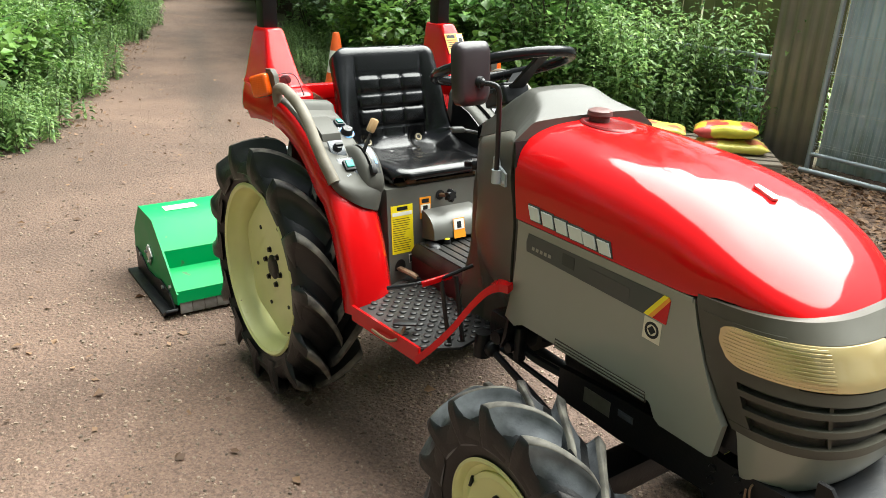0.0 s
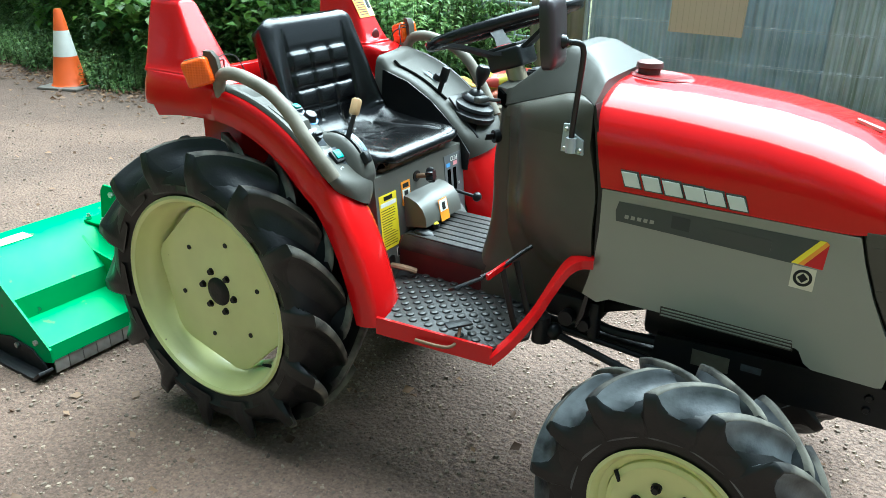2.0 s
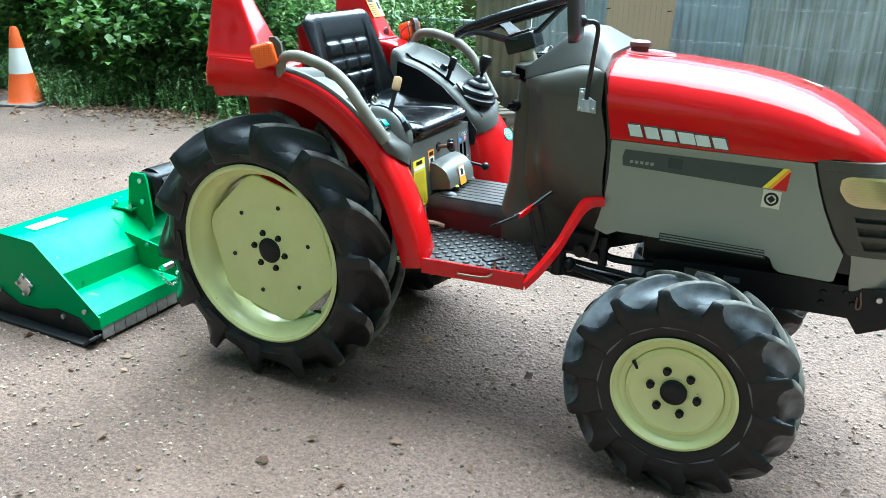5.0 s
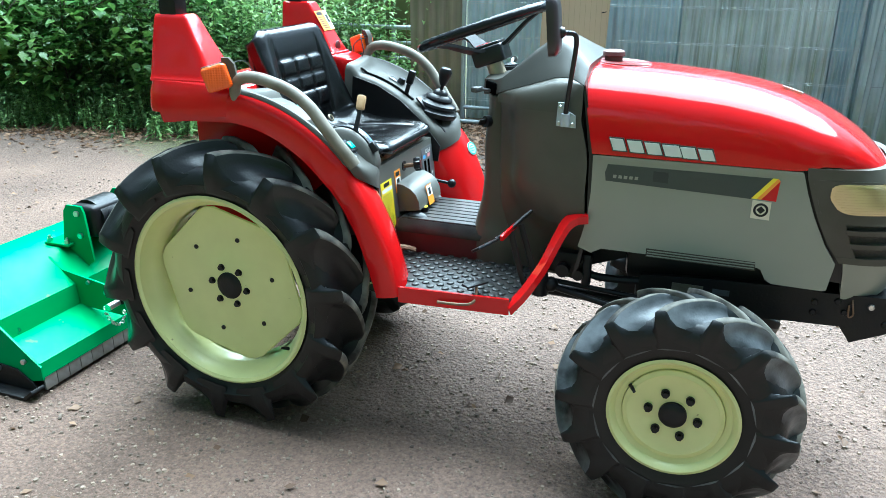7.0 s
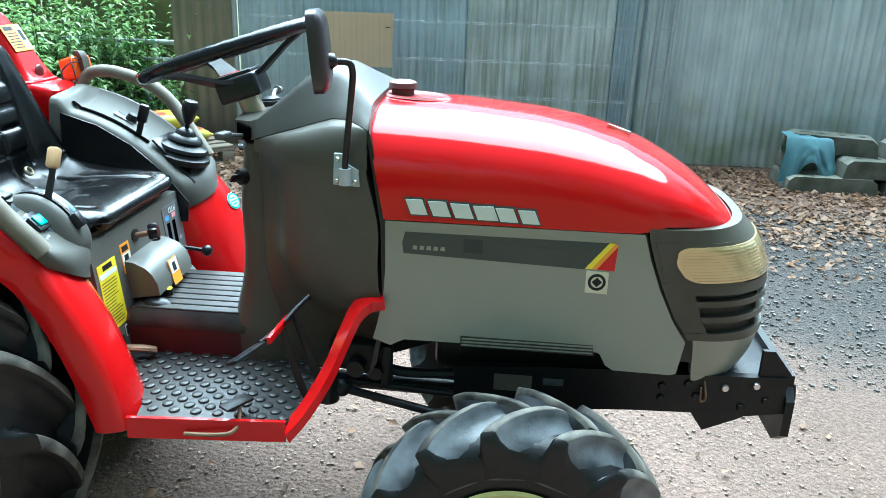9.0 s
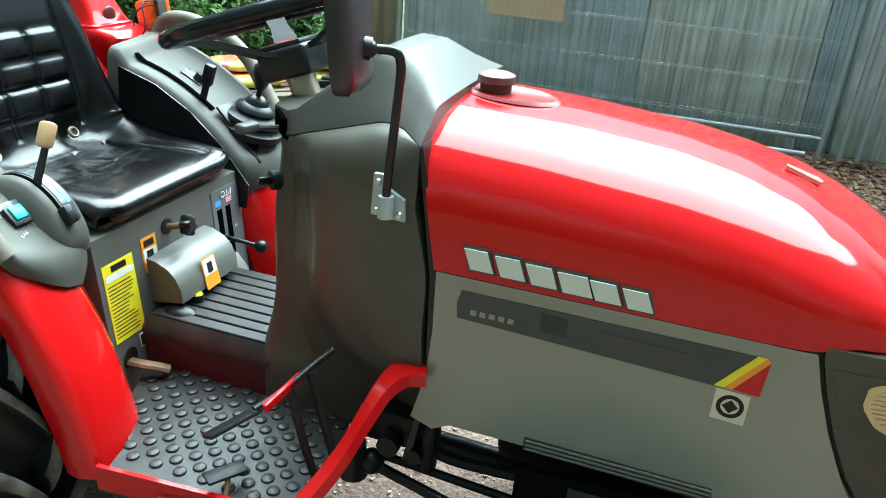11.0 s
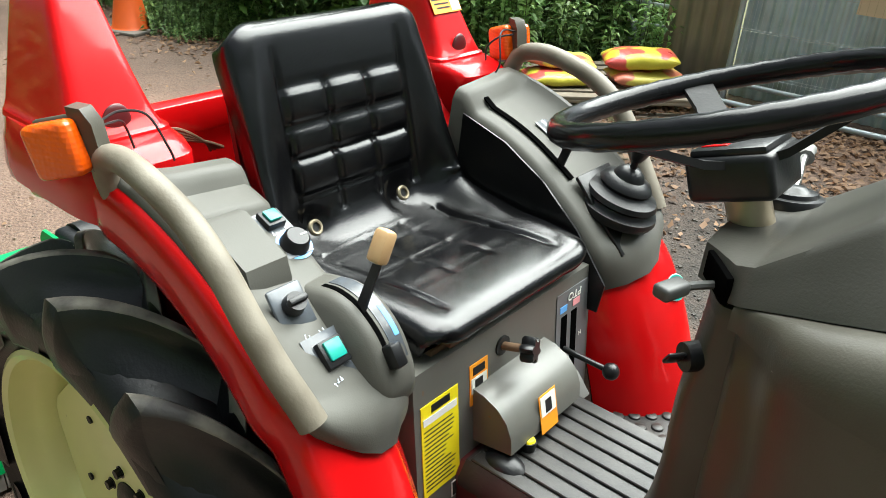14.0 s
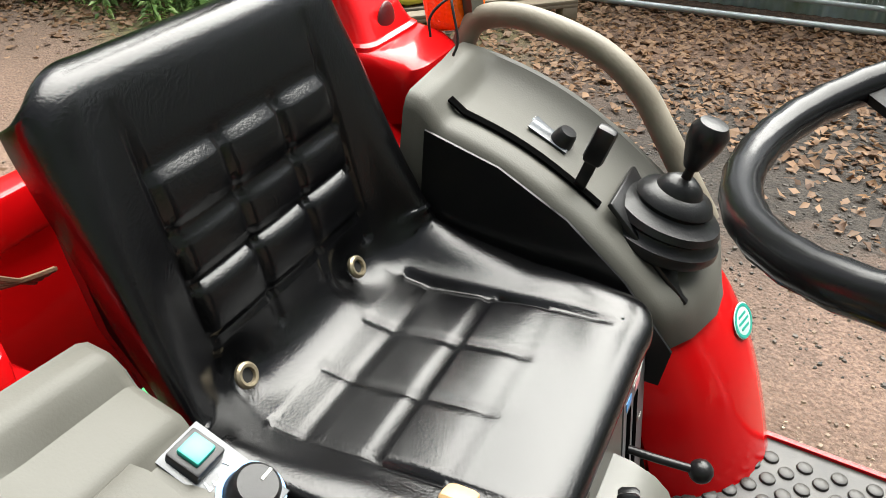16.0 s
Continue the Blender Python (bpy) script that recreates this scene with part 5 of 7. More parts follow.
for i, p in enumerate(pick):
    v = length[i] / total
    t = (pick[min(i + 1, NV)] - pick[max(i - 1, 0)]).normalized()
    n = Vector((t.z, 0, -t.x))
    half = interp((0, 0.3, 0.45, 0.55, 0.8, 1.0), (0.212, 0.218, 0.220, 0.220, 0.214, 0.206), v)
    # round corners at the front and the top
    for run, far, deep in ((length[i] - 0.012, 0.062, 0.056), (total - length[i] - 0.022, 0.084, 0.050)):
        run = max(0.0, run)
        if run < far:
            half -= deep * (1 - math.sqrt(max(0.0, 1 - (1 - run / far) ** 2)))
    wing = interp((0, 0.08, 0.25, 0.42, 0.52, 0.65, 0.85, 1.0), (0.003, 0.010, 0.026, 0.066, 0.076, 0.045, 0.012, 0.0), v)
    cushion, back = v < 0.44 and p.z < 0.90, v > 0.52
    top, low = [], []
    for k in range(NU + 1):
        u = math.sin(math.pi * (k / NU - 0.5) * 0.90) / math.sin(math.pi * 0.45)
        au, yy = abs(u), abs(u) * half
        h = wing * max(0.0, (au - 0.60) / 0.40) ** 1.6
        # quilting: three columns between the side bolsters
        if cushion:
            fade = min(1.0, max(0.0, (0.345 - p.x) / 0.02)) * min(1.0, max(0.0, (p.x - 0.09) / 0.02))
            h -= 0.0036 * dent(yy - 0.047, 0.0030) * fade
            h -= 0.0065 * dent(yy - 0.141, 0.0045) * min(1.0, max(0.0, (0.405 - p.x) / 0.03))
            if yy < 0.141:
                for q in (0.102, 0.170, 0.250, 0.326):
                    h -= 0.0036 * dent(p.x - q, 0.0032)
                h += 0.0022 * abs(math.sin(math.pi * (p.x - 0.094) / 0.0775)) ** 0.4 * abs(math.sin(math.pi * (yy + 0.047) / 0.094)) ** 0.35 * fade
                h -= 0.006 * math.exp(-((p.x - 0.2) / 0.08) ** 2)
        if back:
            h -= 0.0065 * dent(yy - 0.136, 0.0045) * min(1.0, max(0.0, (1.190 - p.z) / 0.06))
            if yy < 0.136:
                h -= 0.0042 * dent(yy - 0.045, 0.0042) * min(1.0, max(0.0, (1.126 - p.z) / 0.008))
                for q in (0.950, 1.010, 1.066, 1.122):
                    h -= 0.0062 * dent(p.z - q, 0.0044)
                if 0.950 < p.z < 1.122 and p.z > 0.93:
                    h += 0.0080 * abs(math.sin(math.pi * (p.z - 0.950) / 0.0575)) ** 0.28 * abs(math.sin(math.pi * (yy + 0.045) / 0.0905)) ** 0.25
        for hx in (-0.119, 0.093):
            dd = math.hypot(u * half - hx, length[i] - length[i_eye])
            h -= 0.020 * math.exp(-(dd / 0.030) ** 2)
        edge = max(0.0, (yy - (half - 0.046)) / 0.046)
        roll = 1 - math.sqrt(max(0.0, 1 - min(1.0, edge) ** 2))
        h -= 0.034 * roll
        endr = max(0.0, (0.035 - v) / 0.035)
        pos = p + Vector((0, MIDY + u * half, 0)) + n * (h - 0.012 * endr ** 2)
        top.append(pos)
        thick = 0.056 if v > 0.5 else 0.047
        low.append(p + Vector((0, MIDY + u * (half - 0.006), 0)) + n * (h + (0.034 * roll - thick) * (1 - 0.4 * endr) - 0.010 * roll))
    rings.append(top + list(reversed(low)))
seat = part("driver_seat", loft(rings), VINYL, tractor, "black vinyl bucket seat with quilted panels", sharp=80)
EYELET = mat("tarnished_brass", (0.34, 0.29, 0.20), 0.4, metal=0.8, other=(0.20, 0.16, 0.11), scale=60, fine=200, bump=0.2)
for y in (-0.104, 0.108):
    part("eyelet", lathe([(0.0075, 0), (0.0085, 0.003), (0.0115, 0.0035), (0.014, 0.001), (0.014, -0.003), (0.0075, -0.004)], (0.094, y, 0.899), (0.86, 0, 0.5), 24, closed=True), EYELET, seat, "tarnished brass drain eyelet")
    part("eyelet_hole", lathe([(0, 0), (0.009, 0)], (0.0935, y, 0.8985), (0.86, 0, 0.5), 16), PRINT, seat)
part("seat_shell", turned(loft([[Vector((x - 0.048, MIDY + y * w, z)) for y in (-1, -0.5, 0.5, 1)] + [Vector((x - 0.060, MIDY + y * w, z)) for y in (1, 0.5, -0.5, -1)] for x, z, w in ((0.10, 0.90, 0.19), (0.058, 0.98, 0.195), (0.040, 1.05, 0.192), (0.020, 1.12, 0.185), (0.004, 1.17, 0.165))]), Matrix.Identity(4)), DARKRED, seat, "dark red seat back shell")
for y in (-0.13, 0.13):
    rail = part("seat_rail", box(0.10, 0.425, y - 0.016, y + 0.016, 0.838, 0.852, 0.002), RUSTY, tractor, "rusty seat slide rail")
    part("rail_roller", rod((0.392, y - 0.018, 0.856), (0.392, y + 0.018, 0.856), 0.013, n=14), CHASSIS, tractor, "dark seat slide roller")
part("seat_bar", tube([(0.412, -0.15, 0.850), (0.418, -0.11, 0.853), (0.418, 0.11, 0.853), (0.412, 0.15, 0.850)], 0.005, 8, 3), CHASSIS, tractor, "seat adjusting bar")
part("seat_base_plate", box(0.10, 0.41, -0.17, 0.17, 0.828, 0.838, 0.002), RUSTY, tractor, "brown seat base plate")
part("rear_crossbar", box(-0.165, -0.125, -0.345, 0.345, 1.02, 1.075, 0.006), RED, tractor, "red crossbar behind the seat")
part("rear_panel", box(-0.150, -0.138, -0.245, 0.245, 0.74, 1.03, 0.003), RED, tractor, "red plate under the crossbar behind the seat")
part("wire_loom", join(*[tube([(-0.10, -0.30 + 0.01 * k, 1.03), (-0.07, -0.25, 1.06 - 0.006 * k), (-0.06, -0.20, 1.03), (-0.09, -0.17 + 0.008 * k, 1.0)], 0.003, 6) for k in range(4)]), RUSTY, tractor, "loose bundle of brown wires behind the seat")

# ---- pedestal under the seat ----
PX = lambda z: 0.424 + (0.83 - z) * 0.10
ped = part("seat_pedestal", soften(loft([[Vector((0.02, -0.225, z)), Vector((PX(z), -0.225, z)), Vector((PX(z), 0.245, z)), Vector((0.02, 0.245, z))] for z in (0.50, 0.828)]), 0.012, 3), PEDESTAL, tractor, "grey painted steel seat pedestal with warning stickers")


def front_plate(y0, y1, z0, z1, out, material, name, label="", parent=None, bevel=0.0):
    bm = soften(loft([[Vector((PX(z) - 0.004, y0, z)), Vector((PX(z) + out, y0, z)), Vector((PX(z) + out, y1, z)), Vector((PX(z) - 0.004, y1, z))] for z in (z0, z1)]), bevel)
    return part(name, bm, material, parent or ped, label)


front_plate(-0.212, -0.130, 0.612, 0.772, 0.0012, YELLOW, "caution_sticker", "yellow caution sticker with dark print")
front_plate(-0.208, -0.134, 0.738, 0.750, 0.0020, WHITE, "sticker_line")
front_plate(-0.190, -0.150, 0.755, 0.767, 0.0020, PRINT, "sticker_heading")
rng = random.Random(4)
for k in range(15):
    z = 0.622 + k * 0.0075
    front_plate(-0.207, -0.138 - rng.random() * 0.03, z, z + 0.0017, 0.0020, PRINT, "sticker_line")
front_plate(-0.102, -0.058, 0.715, 0.786, 0.0012, ORANGE, "warning_sticker", "orange warning sticker with a white pictogram")
front_plate(-0.099, -0.061, 0.735, 0.762, 0.0020, WHITE, "sticker_line")
front_plate(-0.090, -0.072, 0.738, 0.758, 0.0028, PRINT, "sticker_mark")
front_plate(-0.094, -0.066, 0.767, 0.780, 0.0020, PRINT, "sticker_mark")
front_plate(-0.150, -0.120, 0.575, 0.603, 0.0012, WHITE, "symbol_sticker")
front_plate(-0.148, -0.122, 0.577, 0.601, 0.0020, PRINT, "symbol_mark")
front_plate(-0.142, -0.128, 0.583, 0.595, 0.0028, LABELPL, "symbol_mark")
front_plate(0.135, 0.236, 0.585, 0.805, 0.0015, mat("lever_plate_grey", (0.13, 0.135, 0.14), 0.4, bump=0.02), "lever_plate", "dark grey lever gate plate")
for y in (0.150, 0.182):
    front_plate(y, y + 0.018, 0.625, 0.760, 0.0024, HOLE, "gate_slot")
for y0, z0, z1, m in ((0.145, 0.768, 0.780, BLUE), (0.186, 0.768, 0.780, PINK), (0.186, 0.603, 0.616, BLUE)):
    front_plate(y0, y0 + 0.022, z0, z1, 0.0024, m, "gate_mark")
for word, y, z, size in (("PTO", 0.200, 0.783, 0.022), ("N", 0.212, 0.700, 0.013)):
    cu = bpy.data.curves.new("gate_text", "FONT")
    cu.body, cu.size, cu.extrude, cu.align_x = word, size, 0.0004, "CENTER"
    ob = new("gate_text", cu)
    cu.materials.append(WHITE)
    ob.parent = ped
    flip = math.pi if word == "PTO" else 0
    m = Matrix.Translation((PX(z) + 0.0026, y if word == "N" else y - 0.012, z + (0.016 if word == "PTO" else 0))) @ Matrix.Rotation(radians(90), 4, "Z") @ Matrix.Rotation(radians(90), 4, "X") @ Matrix.Rotation(flip, 4, "Z")
    m.translation -= ORIGIN[ped]
    ob.matrix_local = m
knobm = Matrix.Translation((0.430, -0.020, 0.785)) @ Matrix.Rotation(radians(80), 4, "Y") @ Matrix.Rotation(radians(-14), 4, "X")
part("knob_stem", turned(rod((0, 0, 0), (0, 0, 0.034), 0.007, n=10), knobm), RUSTY, ped)
part("stem_hole", turned(lathe([(0, 0.0036), (0.017, 0.0036), (0.017, 0)], (0, 0, 0), (0, 0, 1), 16), Matrix.Translation((PX(0.785) - 0.001, -0.020, 0.785)) @ Matrix.Rotation(radians(90), 4, "Y")), PRINT, ped)
lobes = loft([[Vector(((0.019 + 0.004 * math.cos(6 * a)) * q * math.cos(a), (0.019 + 0.004 * math.cos(6 * a)) * q * math.sin(a), z)) for a in [2 * math.pi * k / 36 for k in range(36)]] for q, z in ((0.85, 0.034), (1.0, 0.038), (1.0, 0.052), (0.85, 0.056))])
part("star_knob", turned(lobes, knobm), BLACKPL, ped, "black star knob")
cover = prism([(PX(0.74) - 0.01, 0.746), (PX(0.74) + 0.022, 0.742), (PX(0.72) + 0.048, 0.730), (PX(0.70) + 0.063, 0.714), (PX(0.68) + 0.0725, 0.690), (PX(0.66) + 0.0735, 0.662), (PX(0.66) - 0.01, 0.648)], "y", -0.095, 0.100, 0.010, 3)
cover = part("lever_cover", cover, PEDESTAL, ped, "grey moulded cover with an orange sticker")
st = part("warning_sticker", turned(box(-0.033, 0.033, -0.023, 0.023, 0, 0.0012), Matrix.Translation((PX(0.69) + 0.0735, 0.004, 0.690)) @ Matrix.Rotation(radians(76), 4, "Y")), ORANGE, ped, "orange warning sticker")
part("sticker_mark", turned(box(-0.030, 0.004, -0.020, 0.020, 0, 0.0020), Matrix.Translation((PX(0.69) + 0.0735, 0.004, 0.690)) @ Matrix.Rotation(radians(76), 4, "Y")), WHITE, ped)
part("sticker_mark", turned(box(-0.022, 0.000, -0.008, 0.008, 0, 0.0028), Matrix.Translation((PX(0.69) + 0.0735, 0.004, 0.690)) @ Matrix.Rotation(radians(76), 4, "Y")), PRINT, ped)
plev = part("pto_lever", tube([(0.440, 0.160, 0.695), (0.475, 0.163, 0.692), (0.515, 0.173, 0.684)], 0.0055, 10), BLACKPL, ped, "black lever with a ball end")
part("ball_knob", ball((0.528, 0.176, 0.682), 0.0155, 16), BLACKPL, plev)
part("latch", turned(box(-0.02, 0.03, -0.02, 0.02, -0.008, 0.008, 0.003), Matrix.Translation((0.475, 0.150, 0.640)) @ Matrix.Rotation(radians(50), 4, "Y")), mat("worn_grey_latch", (0.16, 0.16, 0.15), 0.5, bump=0.1), ped, "worn grey latch")
part("side_pedal", tube([(0.44, -0.185, 0.560), (0.48, -0.190, 0.566), (0.505, -0.180, 0.562), (0.525, -0.165, 0.552)], 0.0075, 8, 5, 1.6), RUSTY, ped, "worn metal foot lever")
part("pedal_slot", turned(lathe([(0, 0.002), (0.02, 0.002), (0.02, 0)], (0, 0, 0), (0, 0, 1), 16), Matrix.Translation((PX(0.565), -0.185, 0.565)) @ Matrix.Rotation(radians(95), 4, "Y") @ Matrix.Diagonal((1.5, 1, 1, 1))), PRINT, ped)

# ---- floor, tunnel, steps ----
part("tunnel", prism([(-0.140, 0.52), (-0.140, 0.614), (-0.124, 0.632), (0.124, 0.632), (0.140, 0.614), (0.140, 0.52)], "x", 0.42, 0.80, 0.004), DARKRED, tractor, "dark red transmission tunnel")
tm = part("tunnel_mat", prism([(-0.144, 0.600), (-0.144, 0.616), (-0.126, 0.640), (0.126, 0.640), (0.144, 0.616), (0.144, 0.600)], "x", 0.455, 0.76, 0.004), MAT, tractor, "ribbed black rubber tunnel mat")
for k in range(8):
    y = -0.112 + k * 0.032
    part("mat_rib", box(0.462, 0.752, y - 0.0135, y + 0.0135, 0.638, 0.6445, 0.0018, 1), MAT, tm)
part("tunnel_pedal", join(ball((0.505, -0.095, 0.640), 0.028, 14, (1.3, 0.9, 0.55)), rod((0.512, -0.045, 0.640), (0.512, -0.045, 0.660), 0.013, n=14, bevel=0.002)), BLACKPL, tractor, "black rubber foot button")
part("button_cap", lathe([(0, 0.004), (0.009, 0.003), (0.011, 0)], (0.512, -0.045, 0.660), (0, 0, 1), 14), YELLOW, tractor, "worn yellow button cap")
for s in (-1, 1):
    floor_pts = [(0.445, s * 0.118), (0.90, s * 0.118), (0.955, s * 0.30), (0.905, s * 0.408), (0.60, s * 0.432), (0.585, s * 0.36), (0.50, s * 0.25)]
    plate_ob = part("footplate", prism(floor_pts, "z", 0.526, 0.534, 0.002), MAT, tractor, "black studded rubber footplate")
    skirt = [(0.583, s * 0.437), (0.910, s * 0.410), (0.908, s * 0.402), (0.583, s * 0.429)]
    part("step_edge", prism(skirt, "z", 0.492, 0.540, 0.002), RED, tractor, "red painted step edge")
    arm = [(0.908, 0.408, 0.515), (0.945, 0.385, 0.560), (0.985, 0.345, 0.628), (1.010, 0.310, 0.690), (1.030, 0.275, 0.735), (1.052, 0.250, 0.752), (1.085, 0.240, 0.757)]
    line2 = smooth_line([(x, s * y, z) for x, y, z in arm], 5)
    rr = []
    for i, p in enumerate(line2):
        t = (line2[min(i + 1, len(line2) - 1)] - line2[max(i - 1, 0)]).normalized()
        side2 = Vector((0.25, s * -1, 0)).cross(t).cross(t).normalized()
        acr = Vector((-0.45, -s * 0.9, 0)).normalized()
        acr = (acr - t * acr.dot(t)).normalized()
        nn = t.cross(acr)
        w = interp((0, 0.5, 1), (0.020, 0.024, 0.026), i / (len(line2) - 1))
        rr.append([p + acr * w + nn * 0.005, p - acr * w + nn * 0.005, p - acr * w - nn * 0.005 - Vector((0, 0, 0.012)), p + acr * w - nn * 0.005])
    arm_ob = part("step_bracket", soften(loft(rr), 0.002, 2, 40), RED, tractor, "red curved step bracket")
    # studs in offset rows
    stud = lathe([(0.0, 0.0046), (0.0090, 0.0046), (0.0108, 0.0034), (0.0118, 0.0)], (0, 0, 0), (0, 0, 1), 14)
    stud_me = mesh_of("stud", stud)
    stud_me.materials.append(MAT)
    row = 0
    x = 0.50
    while x < 0.94:
        y = 0.145 + (0.022 if row % 2 else 0)
        while y < 0.42:
            lim_out = interp((0.50, 0.585, 0.60, 0.905, 0.955), (0.245, 0.34, 0.425, 0.402, 0.29), x)
            lim_in = 0.128 if x < 0.9 else interp((0.9, 0.955), (0.135, 0.30), x)
            if lim_in + 0.012 < y < lim_out - 0.014 and (s < 0 or x > 0.52):
                ob = new("stud", stud_me)
                ob.parent = plate_ob
                ob.location = Vector((x, s * y, 0.534)) - ORIGIN[plate_ob]
                ORIGIN[ob] = Vector((x, s * y, 0.534))
            y += 0.044
        x += 0.0235
        row += 1
# pedals on the right footplate
part("brake_pedal_arm", join(tube([(0.925, -0.250, 0.755), (0.905, -0.280, 0.738), (0.880, -0.335, 0.715), (0.858, -0.385, 0.705)], 0.0055, 8), tube([(0.935, -0.325, 0.545), (0.915, -0.325, 0.60), (0.885, -0.325, 0.712)], 0.009, 8, 4, 0.5), tube([(0.960, -0.300, 0.555), (0.940, -0.298, 0.62), (0.905, -0.292, 0.725)], 0.009, 8, 4, 0.5)), CHASSIS, tractor, "black brake pedal linkage")
part("brake_pedal", turned(box(-0.040, 0.040, -0.020, 0.020, -0.004, 0.004, 0.003), Matrix.Translation((0.842, -0.425, 0.700)) @ Matrix.Rotation(radians(62), 4, "Z") @ Matrix.Rotation(radians(-8), 4, "Y") @ Matrix.Rotation(radians(-30), 4, "X")), CHASSIS, tractor, "worn black brake pedal pad")
part("pedal_lock", turned(box(-0.044, 0.044, -0.0045, 0.0045, -0.008, 0.008, 0.002), Matrix.Translation((0.882, -0.338, 0.715)) @ Matrix.Rotation(radians(78), 4, "Z") @ Matrix.Rotation(radians(-10), 4, "Y")), RED, tractor, "red pedal locking bar")
part("step_pedal", turned(box(-0.034, 0.034, -0.016, 0.016, -0.003, 0.004, 0.003), Matrix.Translation((0.800, -0.385, 0.562)) @ Matrix.Rotation(radians(55), 4, "Z")), CHASSIS, tractor, "small black foot pedal at the step edge")
part("step_rod", tube([(0.705, -0.436, 0.512), (0.760, -0.436, 0.514), (0.80, -0.430, 0.518), (0.812, -0.41, 0.530), (0.808, -0.39, 0.556)], 0.0045, 8), RUSTY, tractor, "bent rusty pedal rod")
part("cowl_slot", turned(box(-0.008, 0.008, -0.004, 0.004, -0.03, 0.03, 0.003), Matrix.Translation((0.895, -0.150, 0.71))), PRINT, cowl)

# ---- chassis, axles, front carrier ----
part("engine_block", box(1.19, 1.62, -0.15, 0.17, 0.545, 0.66, 0.02), CHASSIS, tractor, "dark engine block under the panels")
part("engine_sump", box(1.24, 1.50, -0.10, 0.12, 0.43, 0.55, 0.03, 3), CHASSIS, tractor, "dark engine sump")
part("gearbox", prism([(-0.18, 0.38), (-0.18, 0.60), (0.40, 0.60), (0.52, 0.51), (1.16, 0.66), (1.20, 0.60), (0.98, 0.52), (0.3, 0.38)], "y", -0.11, 0.13, 0.02, 3), CHASSIS, tractor, "dark gearbox housing")
part("rear_axle", rod((0, -0.36, 0.457), (0, 0.36, 0.457), 0.075, n=24, bevel=0.01), CHASSIS, tractor, "rear axle housing")
for s in (-1, 1):
    fr = part("frame_rail", prism([(1.24, 0.500), (1.24, 0.585), (1.45, 0.600), (1.66, 0.607), (1.72, 0.603), (1.965, 0.612), (1.965, 0.525), (1.885, 0.512), (1.870, 0.503), (1.800, 0.470), (1.770, 0.512), (1.64, 0.508), (1.45, 0.495)], "y", s * 0.185, s * 0.205, 0.003), CHASSIS, tractor, "black front frame rail with bolt holes")
    for x, z in ((1.70, 0.575), (1.70, 0.545), (1.755, 0.585), (1.775, 0.555), (1.835, 0.580), (1.90, 0.590), (1.925, 0.555), (1.875, 0.535)):
        part("bolt", lathe([(0, 0.006), (0.007, 0.006), (0.009, 0.003), (0.009, 0)], (x, s * 0.205, z), (0, s, 0), 8), STEEL if x in (1.835, 1.90) else CHASSIS, fr)
    part("type_plate", box(1.33, 1.415, *sorted((s * 0.2048, s * 0.2062)), 0.535, 0.575), mat("worn_type_plate", (0.16, 0.155, 0.12), 0.4, metal=0.4, other=(0.09, 0.085, 0.07), scale=40, bump=0.1), fr, "worn metal type plate")
    part("type_plate", box(1.44, 1.485, *sorted((s * 0.2048, s * 0.2062)), 0.555, 0.572), LABELPL, fr)
    # king pin and hub carrier
    part("hub_carrier", join(rod((1.382, s * 0.30, 0.25), (1.382, s * 0.30, 0.44), 0.045, n=20, bevel=0.008), rod((1.382, s * 0.28, 0.318), (1.382, s * 0.40, 0.318), 0.062, n=20, bevel=0.01)), CHASSIS, tractor, "dark front hub carrier")
    part("drag_link", join(rod((0.985, s * 0.215, 0.516), (1.37, s * 0.262, 0.462), 0.010, n=10), rod((0.99, s * 0.200, 0.528), (1.30, s * 0.196, 0.505), 0.008, n=10)), CHASSIS, tractor, "black steering link")
    part("hydraulic_pipe", tube([(1.0, s * 0.16, 0.56), (1.05, s * 0.185, 0.575), (1.12, s * 0.19, 0.555), (1.25, s * 0.19, 0.56)], 0.012, 8), CHASSIS, tractor, "dark hose along the engine")
part("front_axle", box(1.335, 1.43, -0.30, 0.30, 0.285, 0.365, 0.015), CHASSIS, tractor, "black front axle beam")
part("drive_shaft", rod((0.45, 0.05, 0.40), (1.34, 0.05, 0.38), 0.022, n=16), CHASSIS, tractor, "front drive shaft")
part("link_block", join(rod((0.955, -0.225, 0.490), (0.955, -0.225, 0.560), 0.026, 0.022, 14, 0.004), ball((0.985, -0.215, 0.520), 0.024, 12), box(0.95, 1.09, -0.205, -0.14, 0.555, 0.625, 0.012), rod((1.02, -0.21, 0.575), (1.02, -0.235, 0.575), 0.020, n=12), rod((1.065, -0.21, 0.565), (1.065, -0.23, 0.565), 0.016, n=12), box(1.075, 1.10, -0.22, -0.19, 0.53, 0.63, 0.006)), CHASSIS, tractor, "dirty linkage below the cowl")
carrier = part("carrier_deck", box(1.70, 1.97, -0.185, 0.185, 0.585, 0.596, 0.003), CHASSIS, tractor, "black front carrier deck")
ep = part("carrier_end_plate", prism([(-0.215, 0.475), (-0.215, 0.560), (-0.19, 0.585), (-0.19, 0.612), (0.235, 0.612), (0.235, 0.585), (0.250, 0.560), (0.250, 0.475), (0.20, 0.44), (-0.17, 0.44)], "x", 1.966, 1.984, 0.003), CHASSIS, tractor, "black plate at the front of the carrier")
